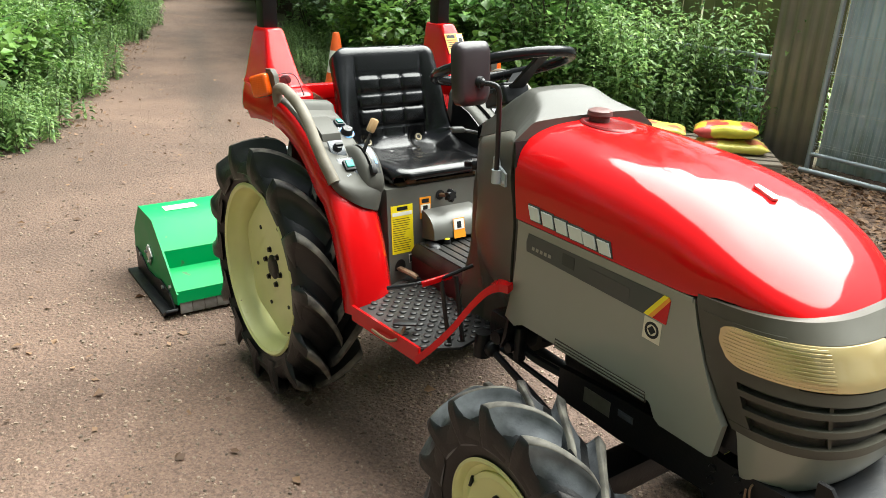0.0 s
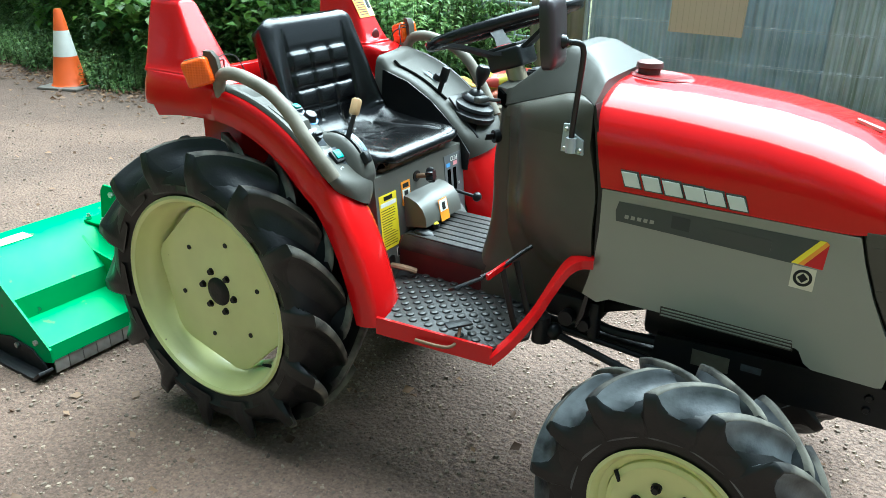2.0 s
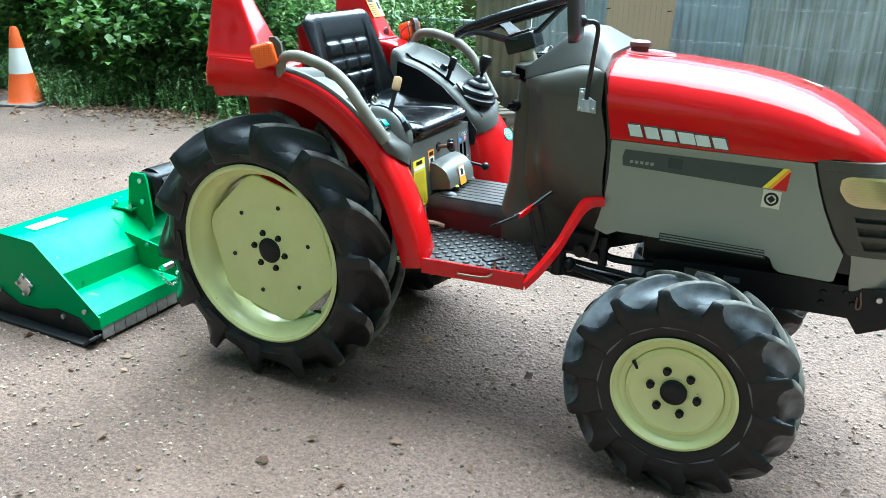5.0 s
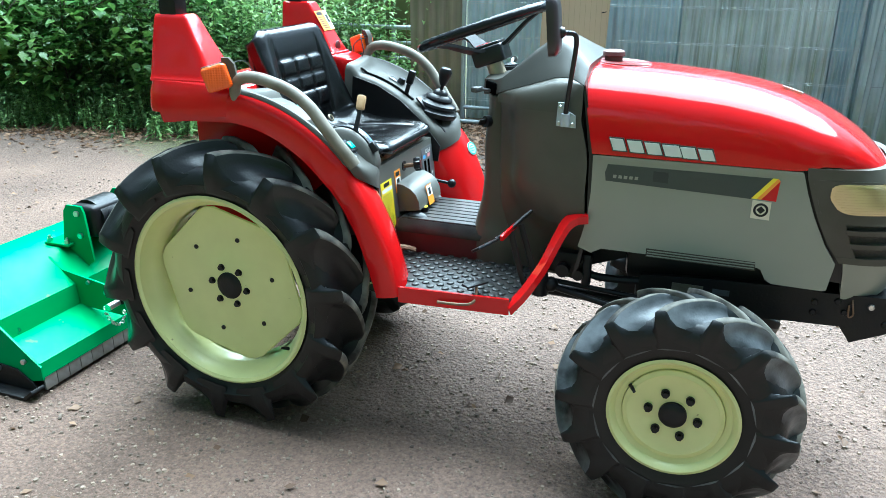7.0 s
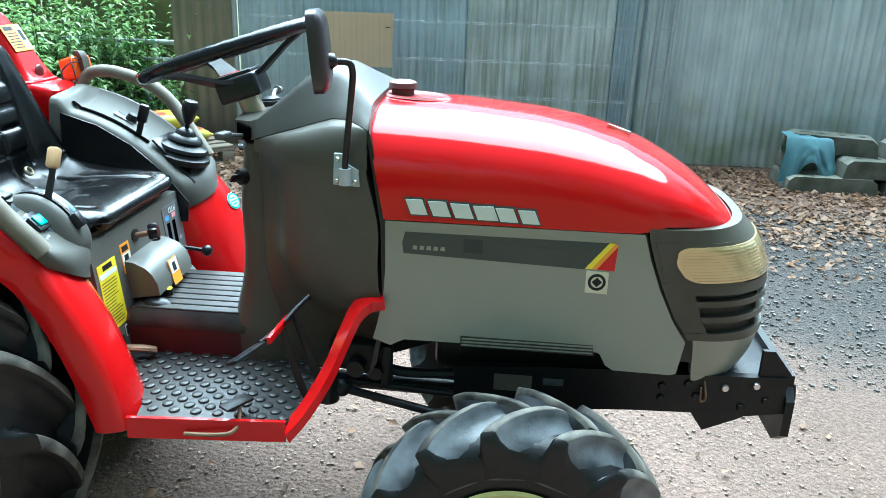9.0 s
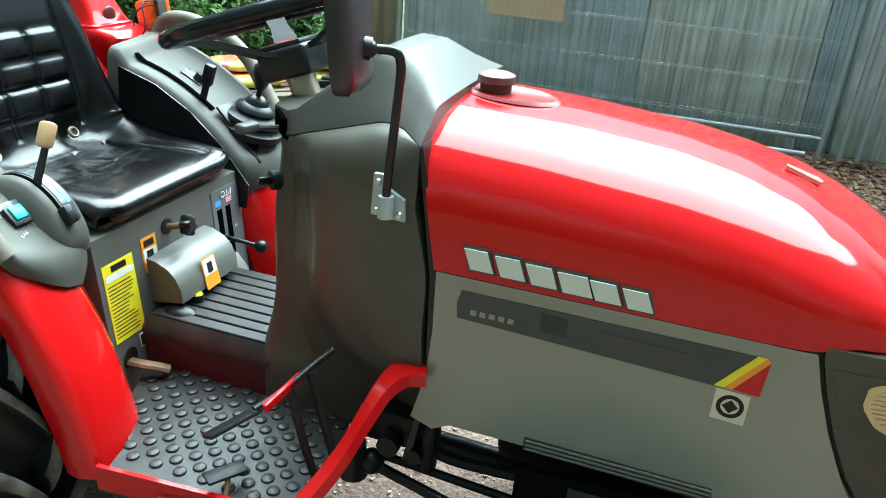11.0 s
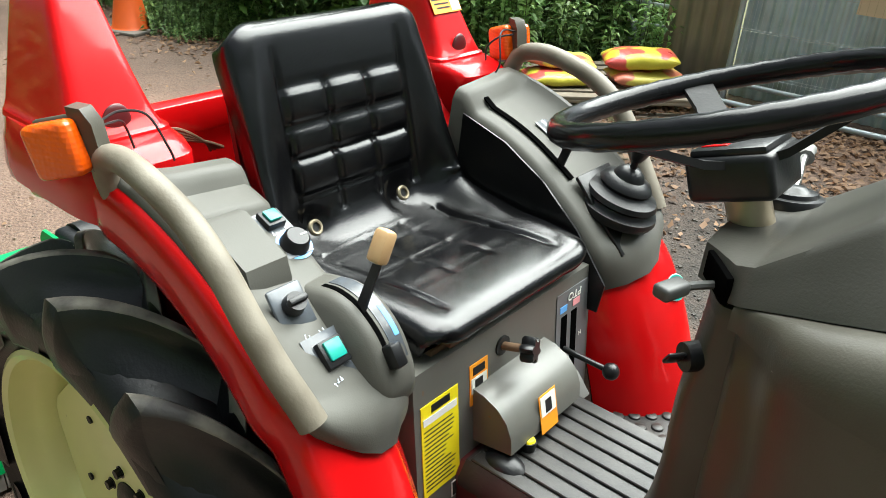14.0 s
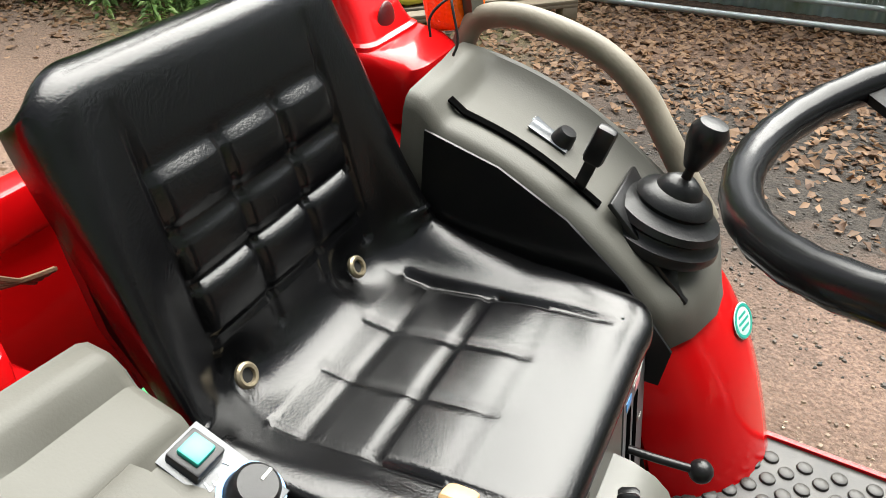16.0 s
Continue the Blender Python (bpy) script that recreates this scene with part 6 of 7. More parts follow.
for s in (-1, 1):
    part("carrier_cheek", prism([(1.905, 0.60), (1.972, 0.60), (1.972, 0.62), (1.930, 0.672), (1.905, 0.672)], "y", s * 0.19, s * 0.200, 0.003), CHASSIS, ep)
    part("carrier_hook", prism([(1.972, 0.595), (2.000, 0.575), (2.004, 0.545), (1.996, 0.450), (1.978, 0.440), (1.972, 0.46)], "y", s * 0.150 - 0.016, s * 0.150 + 0.016, 0.004), CHASSIS, ep)
part("wire_loop", tube([(1.79, -0.19, 0.60), (1.79, -0.212, 0.585), (1.795, -0.214, 0.555), (1.785, -0.214, 0.548), (1.782, -0.212, 0.58)], 0.0025, 6), RUSTY, tractor, "loop of rusty wire")


# ---- flail mower behind the tractor ----
mower = thing("flail_mower", (-0.95, -0.05, 0.0), "bright green flail mower resting on black skids behind the tractor", "mower")
Y0, Y1 = -0.608, 0.50
DECK = [(-1.225, 0.362), (-1.000, 0.355), (-0.868, 0.250), (-0.860, 0.168), (-0.702, 0.118), (-0.694, 0.066), (-0.700, 0.064), (-0.708, 0.110), (-0.868, 0.160), (-0.876, 0.246), (-1.003, 0.347), (-1.225, 0.354)]
deck = part("deck", prism(DECK, "y", Y0 + 0.006, Y1 - 0.006, 0.0015), GREEN, mower, "folded green steel deck")
back = part("rear_hood", prism([(-1.225, 0.362), (-1.232, 0.356), (-1.345, 0.210), (-1.36, 0.10), (-1.352, 0.10), (-1.335, 0.205), (-1.225, 0.350)], "y", Y0 + 0.006, Y1 - 0.006, 0.0015), GREEN, mower)
END = [(-1.225, 0.364), (-1.000, 0.358), (-0.694, 0.108), (-0.692, 0.060), (-0.75, 0.045), (-1.30, 0.030), (-1.372, 0.10), (-1.352, 0.215)]
for s, y in ((-1, Y0), (1, Y1)):
    endp = part("end_plate", prism(END, "y", y, y - s * 0.008, 0.0015), GREEN, mower, "green end plate")
    part("bearing_plate", turned(box(-0.036, 0.036, -0.004, 0.004, -0.036, 0.036, 0.002), Matrix.Translation((-1.085, y + s * 0.004, 0.165)) @ Matrix.Rotation(radians(38), 4, "Y")), STEEL, endp, "bare steel bearing plate")
    for a in range(4):
        an = radians(38 + 45 + 90 * a)
        part("bolt", rod((-1.085 + 0.036 * math.cos(an), y + s * 0.006, 0.165 + 0.036 * math.sin(an)), (-1.085 + 0.036 * math.cos(an), y + s * 0.016, 0.165 + 0.036 * math.sin(an)), 0.008, n=6), STEEL, endp)
    skid = join(prism([(-1.33, 0.125), (-1.22, 0.105), (-1.14, 0.070), (-1.02, 0.075), (-0.92, 0.098), (-0.80, 0.085), (-0.74, 0.045), (-0.715, 0.015), (-1.33, 0.012)], "y", y + s * 0.001, y + s * 0.007, 0.001),
                box(-1.34, -0.735, *sorted((y + s * 0.001, y + s * 0.055)), 0.0, 0.012, 0.002),
                turned(box(-0.03, 0.03, *sorted((y + s * 0.001, y + s * 0.055)), -0.006, 0.006, 0.002), Matrix.Translation((-0.715, 0, 0.022)) @ Matrix.Rotation(radians(-38), 4, "Y")))
    part("skid", skid, CHASSIS, mower, "black steel skid shoe")
    for x, z in ((-1.235, 0.118), (-0.88, 0.078), (-0.755, 0.125)):
        part("bolt", rod((x, y + s * 0.006, z), (x, y + s * 0.016, z), 0.010, n=6, bevel=0.001), STEEL, endp)
flapmat = mat("worn_flap_steel", (0.32, 0.33, 0.32), 0.5, metal=0.5, other=(0.2, 0.19, 0.17), scale=30, bump=0.2, per_object=0.15)
k = 0
y = Y0 + 0.012
while y < Y1 - 0.06:
    part("front_flap", box(-0.706, -0.699, y, y + 0.052, 0.012, 0.066, 0.001), flapmat, mower, "worn grey hanging flap" if k == 0 else "")
    y += 0.055
    k += 1
part("label", prism([(-1.165, -0.515), (-1.100, -0.515), (-1.100, -0.365), (-1.165, -0.365)], "z", 0.3605, 0.3622), WHITE, deck, "white label")
part("rotor", rod((-1.05, Y0 + 0.02, 0.15), (-1.05, Y1 - 0.02, 0.15), 0.06, n=18), CHASSIS, mower, "dark rotor under the deck")
# linkage plates, pins and gearbox
for yy in (-0.235, 0.235):
    arm = part("hitch_plate", prism([(-0.985, 0.345), (-0.93, 0.30), (-0.70, 0.262), (-0.630, 0.240), (-0.625, 0.175), (-0.655, 0.150), (-0.86, 0.160), (-0.872, 0.25)], "y", yy - 0.005, yy + 0.005, 0.0015), GREEN, mower, "green hitch plate")
    part("hitch_pin", rod((-0.655, yy - 0.075, 0.212), (-0.655, yy + 0.055, 0.212), 0.014, n=16, bevel=0.002), STEEL, arm, "bright steel hitch pin")
    part("bolt", rod((-0.80, yy - 0.014, 0.265), (-0.80, yy + 0.014, 0.265), 0.009, n=6), STEEL, arm)
    part("bolt", rod((-0.72, yy - 0.014, 0.235), (-0.72, yy + 0.014, 0.235), 0.009, n=6), STEEL, arm)
    for q in range(9):
        a = math.pi * q / 8
        c = Vector((-0.668 - 0.045 * math.cos(a) + 0.03, yy - 0.062, 0.200 - 0.058 * math.sin(a)))
        part("chain_link", lathe([(0.0055, -0.0016), (0.009, -0.0016), (0.009, 0.0016), (0.0055, 0.0016)], c, (math.sin(a), 0.4 if q % 2 else 0, math.cos(a)) if q % 2 else (0, 1, 0.1), 10, closed=True), STEEL, arm)
for yy in (-0.125, 0.125):
    br = part("headstock_plate", prism([(-1.010, 0.362), (-0.985, 0.50), (-0.965, 0.525), (-0.895, 0.525), (-0.885, 0.500), (-0.870, 0.300), (-0.90, 0.28), (-1.0, 0.355)], "y", yy - 0.005, yy + 0.005, 0.0015), GREEN, mower, "upright green headstock plate")
    for x, z in ((-0.915, 0.495), (-0.912, 0.405)):
        part("bolt", rod((x, yy - 0.016, z), (x, yy + 0.016, z), 0.012, n=6, bevel=0.001), STEEL, br)
part("headstock_base", box(-1.075, -0.955, -0.165, 0.165, 0.360, 0.370, 0.002), GREEN, mower, "green headstock base plate")
for x in (-1.06, -0.97):
    for yy in (-0.150, 0.150):
        part("bolt", join(rod((x, yy, 0.370), (x, yy, 0.384), 0.011, n=6), rod((x, yy, 0.384), (x, yy, 0.394), 0.006, n=10)), STEEL, mower, "zinc bolt")
part("mower_gearbox", join(box(-0.985, -0.865, -0.10, 0.10, 0.385, 0.515, 0.02, 3), rod((-0.93, -0.06, 0.45), (-0.93, 0.06, 0.45), 0.08, n=20), rod((-0.86, 0, 0.45), (-0.70, 0, 0.46), 0.045, n=18)), CHASSIS, mower, "black mower gearbox and drive shaft")
part("drive_guard", tube([(-0.80, 0, 0.455), (-0.55, 0, 0.48), (-0.25, 0, 0.48)], 0.05, 18, 4), BLACKPL, mower, "black drive shaft guard")
for s in (-1, 1):
    part("lower_link", tube([(-0.66, s * 0.25, 0.212), (-0.4, s * 0.22, 0.30), (-0.08, s * 0.17, 0.36)], 0.016, 10, 3, 0.6), CHASSIS, tractor, "black lower link arm")
part("lift_ram", join(rod((-0.24, -0.26, 0.78), (-0.17, -0.245, 0.81), 0.020, n=16, bevel=0.003), rod((-0.28, -0.27, 0.80), (-0.20, -0.25, 0.835), 0.010, n=12), box(-0.27, -0.18, -0.275, -0.245, 0.80, 0.825, 0.005)), GALV, tractor, "dull steel hydraulic coupling behind the seat")


# ---- yard: wall, fence, gate, pallet, cone ----
WZ = -0.085
WALLY = 4.97


def sheet(name, x0, x1, y, material, label, pitch=0.076, depth=0.010, top=2.55, lean=0.0, z0=WZ):
    """A corrugated sheet standing on the ground."""
    n = int((x1 - x0) / pitch * 8)
    front, rear = [], []
    for i in range(n + 1):
        x = x0 + (x1 - x0) * i / n
        d = depth * math.sin(2 * math.pi * (x - x0) / pitch)
        front.append((x, d))
    bm = loft([[Vector((x, y + d + lean * f - 0.001, z0 + (top - z0) * f)) for x, d in front] + [Vector((x, y + d + lean * f + 0.002, z0 + (top - z0) * f)) for x, d in reversed(front)] for f in (0, 1)])
    ob = part(name, bm, material, None, sharp=80)
    return tagged(ob, label, "wall", kind="structure")


def sheet_mat(name, a, b_, moss, streak):
    m = mat(name, a, 0.42, metal=0.35, other=tuple(c * 0.8 for c in b_), amount=1.0, scale=2.4, fine=40, bump=0.08, rough_var=0.15)
    N, L = m.node_tree.nodes, m.node_tree.links
    bs = N["Principled BSDF"]
    src = bs.inputs["Base Color"].links[0].from_socket
    tc = N.new("ShaderNodeTexCoord")
    mp = N.new("ShaderNodeMapping")
    mp.inputs["Scale"].default_value = (26, 26, 0.9)
    nz = N.new("ShaderNodeTexNoise")
    nz.inputs["Scale"].default_value, nz.inputs["Detail"].default_value = 1.0, 6
    L.new(tc.outputs["Object"], mp.inputs["Vector"])
    L.new(mp.outputs["Vector"], nz.inputs["Vector"])
    r = N.new("ShaderNodeValToRGB")
    r.color_ramp.elements[0].position, r.color_ramp.elements[1].position = 0.46, 0.66
    r.color_ramp.elements[0].color, r.color_ramp.elements[1].color = (0, 0, 0, 1), (0.75, 0.75, 0.75, 1)
    L.new(nz.outputs["Fac"], r.inputs["Fac"])
    mx = N.new("ShaderNodeMix")
    mx.data_type = "RGBA"
    L.new(r.outputs["Color"], mx.inputs["Factor"])
    L.new(src, mx.inputs["A"])
    mx.inputs["B"].default_value = (*streak, 1)
    # moss climbs from the foot in its own uneven stain
    sep = N.new("ShaderNodeSeparateXYZ")
    L.new(tc.outputs["Object"], sep.inputs[0])
    nb = N.new("ShaderNodeTexNoise")
    nb.inputs["Scale"].default_value, nb.inputs["Detail"].default_value = 4, 8
    L.new(tc.outputs["Object"], nb.inputs["Vector"])
    mr = N.new("ShaderNodeMapRange")
    mr.inputs["From Min"].default_value, mr.inputs["From Max"].default_value = 1.15, -0.35
    L.new(sep.outputs["Z"], mr.inputs["Value"])
    mu = N.new("ShaderNodeMath")
    mu.operation = "MULTIPLY"
    L.new(mr.outputs["Result"], mu.inputs[0])
    L.new(nb.outputs["Fac"], mu.inputs[1])
    mx2 = N.new("ShaderNodeMix")
    mx2.data_type = "RGBA"
    stain = N.new("ShaderNodeMapRange")
    stain.inputs["From Min"].default_value, stain.inputs["From Max"].default_value = 0.16, 0.62
    L.new(mu.outputs[0], stain.inputs["Value"])
    L.new(stain.outputs["Result"], mx2.inputs["Factor"])
    L.new(mx.outputs["Result"], mx2.inputs["A"])
    mx2.inputs["B"].default_value = (*moss, 1)
    L.new(mx2.outputs["Result"], bs.inputs["Base Color"])
    return m


BLUEGREY = sheet_mat("blue_grey_sheet", (0.541, 0.667, 0.745), (0.437, 0.550, 0.625), (0.19, 0.22, 0.11), (0.553, 0.626, 0.655))
PALE = sheet_mat("pale_grey_sheet", (0.734, 0.800, 0.800), (0.594, 0.667, 0.690), (0.22, 0.25, 0.12), (0.262, 0.306, 0.233))
LIGHT = sheet_mat("light_blue_grey_sheet", (0.720, 0.785, 0.800), (0.640, 0.710, 0.735), (0.28, 0.32, 0.15), (0.463, 0.539, 0.573))
TAN = sheet_mat("tan_sheet", (0.282, 0.250, 0.198), (0.240, 0.213, 0.173), (0.15, 0.13, 0.09), (0.17, 0.15, 0.115))
sheet("wall_sheet_1", -1.60, -1.03, 4.90, TAN, "tall tan corrugated sheet panel", pitch=0.11, depth=0.007)
sheet("wall_sheet_2", -1.05, 0.97, WALLY + 0.03, BLUEGREY, "blue grey corrugated metal wall sheet")
sheet("wall_sheet_3", 0.93, 2.15, WALLY, PALE, "pale weathered corrugated metal wall sheet with green stains")
sheet("wall_sheet_4", 2.13, 2.42, WALLY + 0.05, BLUEGREY, "dark recessed strip of corrugated sheet", pitch=0.05)
sheet("wall_sheet_5", 2.40, 8.5, WALLY, LIGHT, "light blue grey corrugated metal wall")
tagged(part("wall_core", box(-1.05, 8.6, WALLY + 0.10, WALLY + 0.16, WZ, 2.55), CHASSIS, None), "plain wall behind the metal sheets", "wall", kind="structure")

# mesh fence panel, a shade off upright
FY = 4.80
WIREGREY = mat("dull_galvanised_wire", (0.58, 0.62, 0.63), 0.5, metal=0.1, scale=25, fine=160, bump=0.05)
fence = thing("mesh_fence_panel", (0.6, FY, WZ), "galvanised temporary mesh fence panel leaning at the metal wall", "fence")


def fence_at(x, z):
    return Vector((x, FY + 0.05 * (z + 0.085) / 2.0, z))


for x in (-1.02, 2.30):
    part("post", rod(fence_at(x, WZ), fence_at(x + (0.05 if x > 0 else 0.0), 2.0), 0.021, n=14), GALV, fence, "round galvanised fence post")
part("rail", rod(fence_at(-1.02, 0.055), fence_at(2.30, 0.055), 0.018, n=12), GALV, fence)
part("rail", rod(fence_at(-1.02, 1.95), fence_at(2.40, 1.95), 0.018, n=12), GALV, fence)
for x in np.arange(-0.99, 2.29, 0.031):
    part("wire", rod(fence_at(x, 0.06), fence_at(x + 0.03, 1.94), 0.0013, n=4), WIREGREY, fence)
for z in (0.13, 0.15, 0.43, 0.445, 0.72, 0.735, 1.02, 1.035, 1.32, 1.335, 1.62, 1.635):
    part("wire", rod(fence_at(-1.02, z), fence_at(2.34, z), 0.0022, n=5), WIREGREY, fence)
part("foot_tube", rod((-0.98, 4.62, -0.045), (2.2, 4.70, -0.045), 0.02, n=12), GALV, fence, "loose tube at the foot of the fence")
spare = thing("fence_post_pair", (2.52, 4.82, WZ), "pair of leaning galvanised fence posts", "fence post")
part("post", rod((2.44, 4.80, WZ), (2.51, 4.90, 2.0), 0.022, n=14), GALV, spare)
part("post", rod((2.56, 4.80, WZ), (2.63, 4.90, 2.0), 0.019, n=14), GALV, spare)
for z in (0.12, 0.44, 0.73, 1.03, 1.33):
    part("wire", rod((2.45, 4.81, z), (2.62, 4.82, z + 0.005), 0.002, n=5), GALV, spare)
CARD = mat("brown_cardboard", (0.64, 0.50, 0.34), 0.8, other=(0.58, 0.45, 0.30), scale=5, fine=60, bump=0.1)
card = part("cardboard_sheet", turned(prism([(-0.275, 0.655), (0.320, 0.650), (0.335, 1.085), (-0.262, 1.085)], "y", FY - 0.020, FY - 0.014), Matrix.Identity(4)), CARD, None)
tagged(card, "brown corrugated cardboard sheet tied to the fence", "cardboard")
for x in np.arange(-0.262, 0.322, 0.048):
    part("crease", box(x - 0.0012, x + 0.0012, FY - 0.0215, FY - 0.0195, 0.66, 1.08), mat("crease_brown", (0.54, 0.41, 0.27), 0.8, bump=0.0) if x < -0.25 else bpy.data.materials["crease_brown"], card)
for x in (-0.24, 0.30):
    part("tie", tube([(x - 0.03, FY - 0.03, 0.97), (x, FY - 0.022, 0.975), (x + 0.03, FY + 0.01, 0.985)], 0.004, 6), PRINT, card)

# tube gate behind the nettles
gate = thing("tube_gate", (-2.6, 4.95, WZ), "galvanised tubular field gate half hidden in nettles", "gate")
for z in (0.16, 0.30, 0.46, 0.61, 0.76):
    part("bar", rod((-3.7, 5.05, z), (-1.60, 5.05, z), 0.017 if z < 0.7 else 0.022, n=10), GALV, gate)
for x in (-3.7, -2.65, -1.85):
    part("upright", rod((x, 5.05, 0.02), (x, 5.05, 0.78), 0.02, n=10), GALV, gate)
part("brace", rod((-1.85, 5.03, 0.12), (-2.2, 5.03, 0.75), 0.018, n=10), GALV, gate)
for x in np.arange(-3.6, -1.6, 0.1):
    part("mesh_wire", rod((x, 5.03, 0.1), (x, 5.03, 0.85), 0.0025, n=5), RUSTY, gate)
BOARD = mat("mossy_fence_board", (0.17, 0.17, 0.065), 0.8, other=(0.10, 0.105, 0.035), scale=3, fine=60, bump=0.4, per_object=0.25)
bfence = thing("board_fence", (-4.0, 5.6, WZ), "mossy close boarded timber fence", "fence")
bme = mesh_of("board", box(-0.068, 0.068, -0.010, 0.010, 0, 1.9, 0.004))
bme.materials.append(BOARD)
rng = random.Random(7)
x = -7.6
while x < -1.45:
    ob = new("board", bme)
    ob.parent = bfence
    ob.matrix_local = Matrix.Translation((x + 4.0, rng.uniform(-0.006, 0.006), rng.uniform(0, 0.02))) @ Matrix.Rotation(rng.uniform(-0.02, 0.02), 4, "Y") @ Matrix.Rotation(rng.uniform(-0.12, 0.12), 4, "Z")
    x += 0.128
for z in (0.35, 1.5):
    part("rail", box(-7.6, -1.45, 5.615, 5.66, z - 0.045, z + 0.045, 0.004), BOARD, bfence)

# pallet and bags
PWOOD = mat("grey_pallet_wood", (0.21, 0.175, 0.13), 0.75, other=(0.14, 0.115, 0.085), scale=8, fine=120, bump=0.35, per_object=0.2)
pm = Matrix.Translation((-1.62, 4.08, -0.070)) @ Matrix.Rotation(radians(44), 4, "Z")
pallet = thing("wooden_pallet", (-1.62, 4.08, -0.070), "weathered grey wooden pallet under bags", "pallet")
for k in range(7):
    part("deck_board", turned(box(-0.60, 0.60, -0.50 + k * 0.15, -0.50 + k * 0.15 + 0.10, 0.122, 0.144, 0.003), pm), PWOOD, pallet)
for yy in (-0.50, -0.05, 0.40):
    for xx in (-0.60, -0.05, 0.50):
        part("block", turned(box(xx, xx + 0.10, yy, yy + 0.10, 0.022, 0.100, 0.003), pm), PWOOD, pallet)
    part("bearer", turned(box(-0.6, 0.6, yy, yy + 0.10, 0.100, 0.122, 0.003), pm), PWOOD, pallet)
    part("base_board", turned(box(-0.6, 0.6, yy, yy + 0.10, 0.0, 0.022, 0.003), pm), PWOOD, pallet)


def bag_mat(name, a, b_):
    m = mat(name, a, 0.34, other=b_, amount=1.0, scale=7.0, fine=24, bump=0.4, dist=0.012, detail=0.5)
    for node in m.node_tree.nodes:
        if node.type == "VALTORGB":
            node.color_ramp.elements[0].position, node.color_ramp.elements[1].position = 0.47, 0.51
    return m


BAGS = [bag_mat("bag_print", (0.56, 0.50, 0.05), (0.50, 0.07, 0.06)), bag_mat("bag_print_pale", (0.60, 0.53, 0.10), (0.52, 0.16, 0.10))]


def bag(at, turn, size, tilt, material, seed):
    """A filled plastic sack: a cushion with pinched ends."""
    r = random.Random(seed)
    lx, ly, h = size
    off = Vector((r.random() * 9, r.random() * 9, 0))
    rings = []
    nx_, ny_ = 24, 18
    for i in range(nx_ + 1):
        u = -1 + 2 * i / nx_
        pinch = max(0.22, 1 - abs(u) ** 7)
        ring = []
        for k in range(ny_):
            a = 2 * math.pi * k / ny_
            y = math.copysign(abs(math.cos(a)) ** 0.7, math.cos(a)) * ly / 2 * (1 - 0.10 * abs(u) ** 3)
            z = math.copysign(abs(math.sin(a)) ** 0.75, math.sin(a)) * h / 2 * pinch
            p = Vector((u * lx / 2, y, z))
            n = noise.noise(p * 9 + off) * 0.012 + noise.noise(p * 28 + off) * 0.004
            ring.append(Vector((p.x, p.y * (1 + n), max(-h / 2, p.z + n))))
        rings.append(ring)
    b = loft(rings)
    m = Matrix.Translation(at) @ Matrix.Rotation(turn, 4, "Z") @ Matrix.Rotation(tilt, 4, "Y") @ Matrix.Translation((0, 0, h / 2))
    ob = part("plastic_sack", turned(b, m), material, None, sharp=70)
    return tagged(ob, "yellow and red printed plastic sack lying on the pallet", "sack", "sacks on the pallet")


pt = -0.070 + 0.144
d1, d2 = Vector((math.cos(radians(44)), math.sin(radians(44)), 0)), Vector((-math.sin(radians(44)), math.cos(radians(44)), 0))
pc = Vector((-1.62, 4.08, pt))
bag(pc + d1 * 0.26 - d2 * 0.12, radians(44), (0.54, 0.36, 0.105), 0, BAGS[1], 1)
bag(pc + d1 * 0.20 - d2 * 0.10 + Vector((0, 0, 0.108)), radians(36), (0.50, 0.34, 0.125), radians(-4), BAGS[0], 2)
bag(pc - d1 * 0.36 - d2 * 0.16, radians(52), (0.50, 0.34, 0.095), 0, BAGS[0], 3)
bag(pc - d1 * 0.36 - d2 * 0.05 + Vector((0, 0, 0.094)), radians(40), (0.48, 0.34, 0.085), radians(3), BAGS[1], 4)

# traffic cone
cx, cy, cz = -5.25, 2.52, -0.03
CONEOR = mat("cone_orange", (0.78, 0.12, 0.015), 0.5, other=(0.62, 0.10, 0.02), scale=8, bump=0.1)
cone = thing("traffic_cone", (cx, cy, cz), "dirty orange traffic cone with a white band", "traffic cone")
part("base", turned(box(-0.21, 0.21, -0.21, 0.21, 0, 0.035, 0.012), Matrix.Translation((cx, cy, cz)) @ Matrix.Rotation(radians(20), 4, "Z")), mat("cone_base_grey", (0.16, 0.14, 0.12), 0.7, bump=0.2), cone, "grey rubber base")
part("lower_cone", lathe([(0.165, 0.035), (0.150, 0.05), (0.104, 0.30)], (cx, cy, cz), (0, 0, 1), 28), CONEOR, cone)
part("band", lathe([(0.1042, 0.298), (0.066, 0.535)], (cx, cy, cz), (0, 0, 1), 28), WHITE, cone, "white reflective band")
part("tip", lathe([(0.0665, 0.533), (0.040, 0.69), (0.030, 0.72), (0.0, 0.724)], (cx, cy, cz), (0, 0, 1), 28), CONEOR, cone)

# concrete fence feet with a cloth
CONC = mat("weathered_concrete", (0.16, 0.158, 0.13), 0.85, other=(0.055, 0.062, 0.038), amount=0.9, scale=7, fine=70, bump=0.5, per_object=0.15)


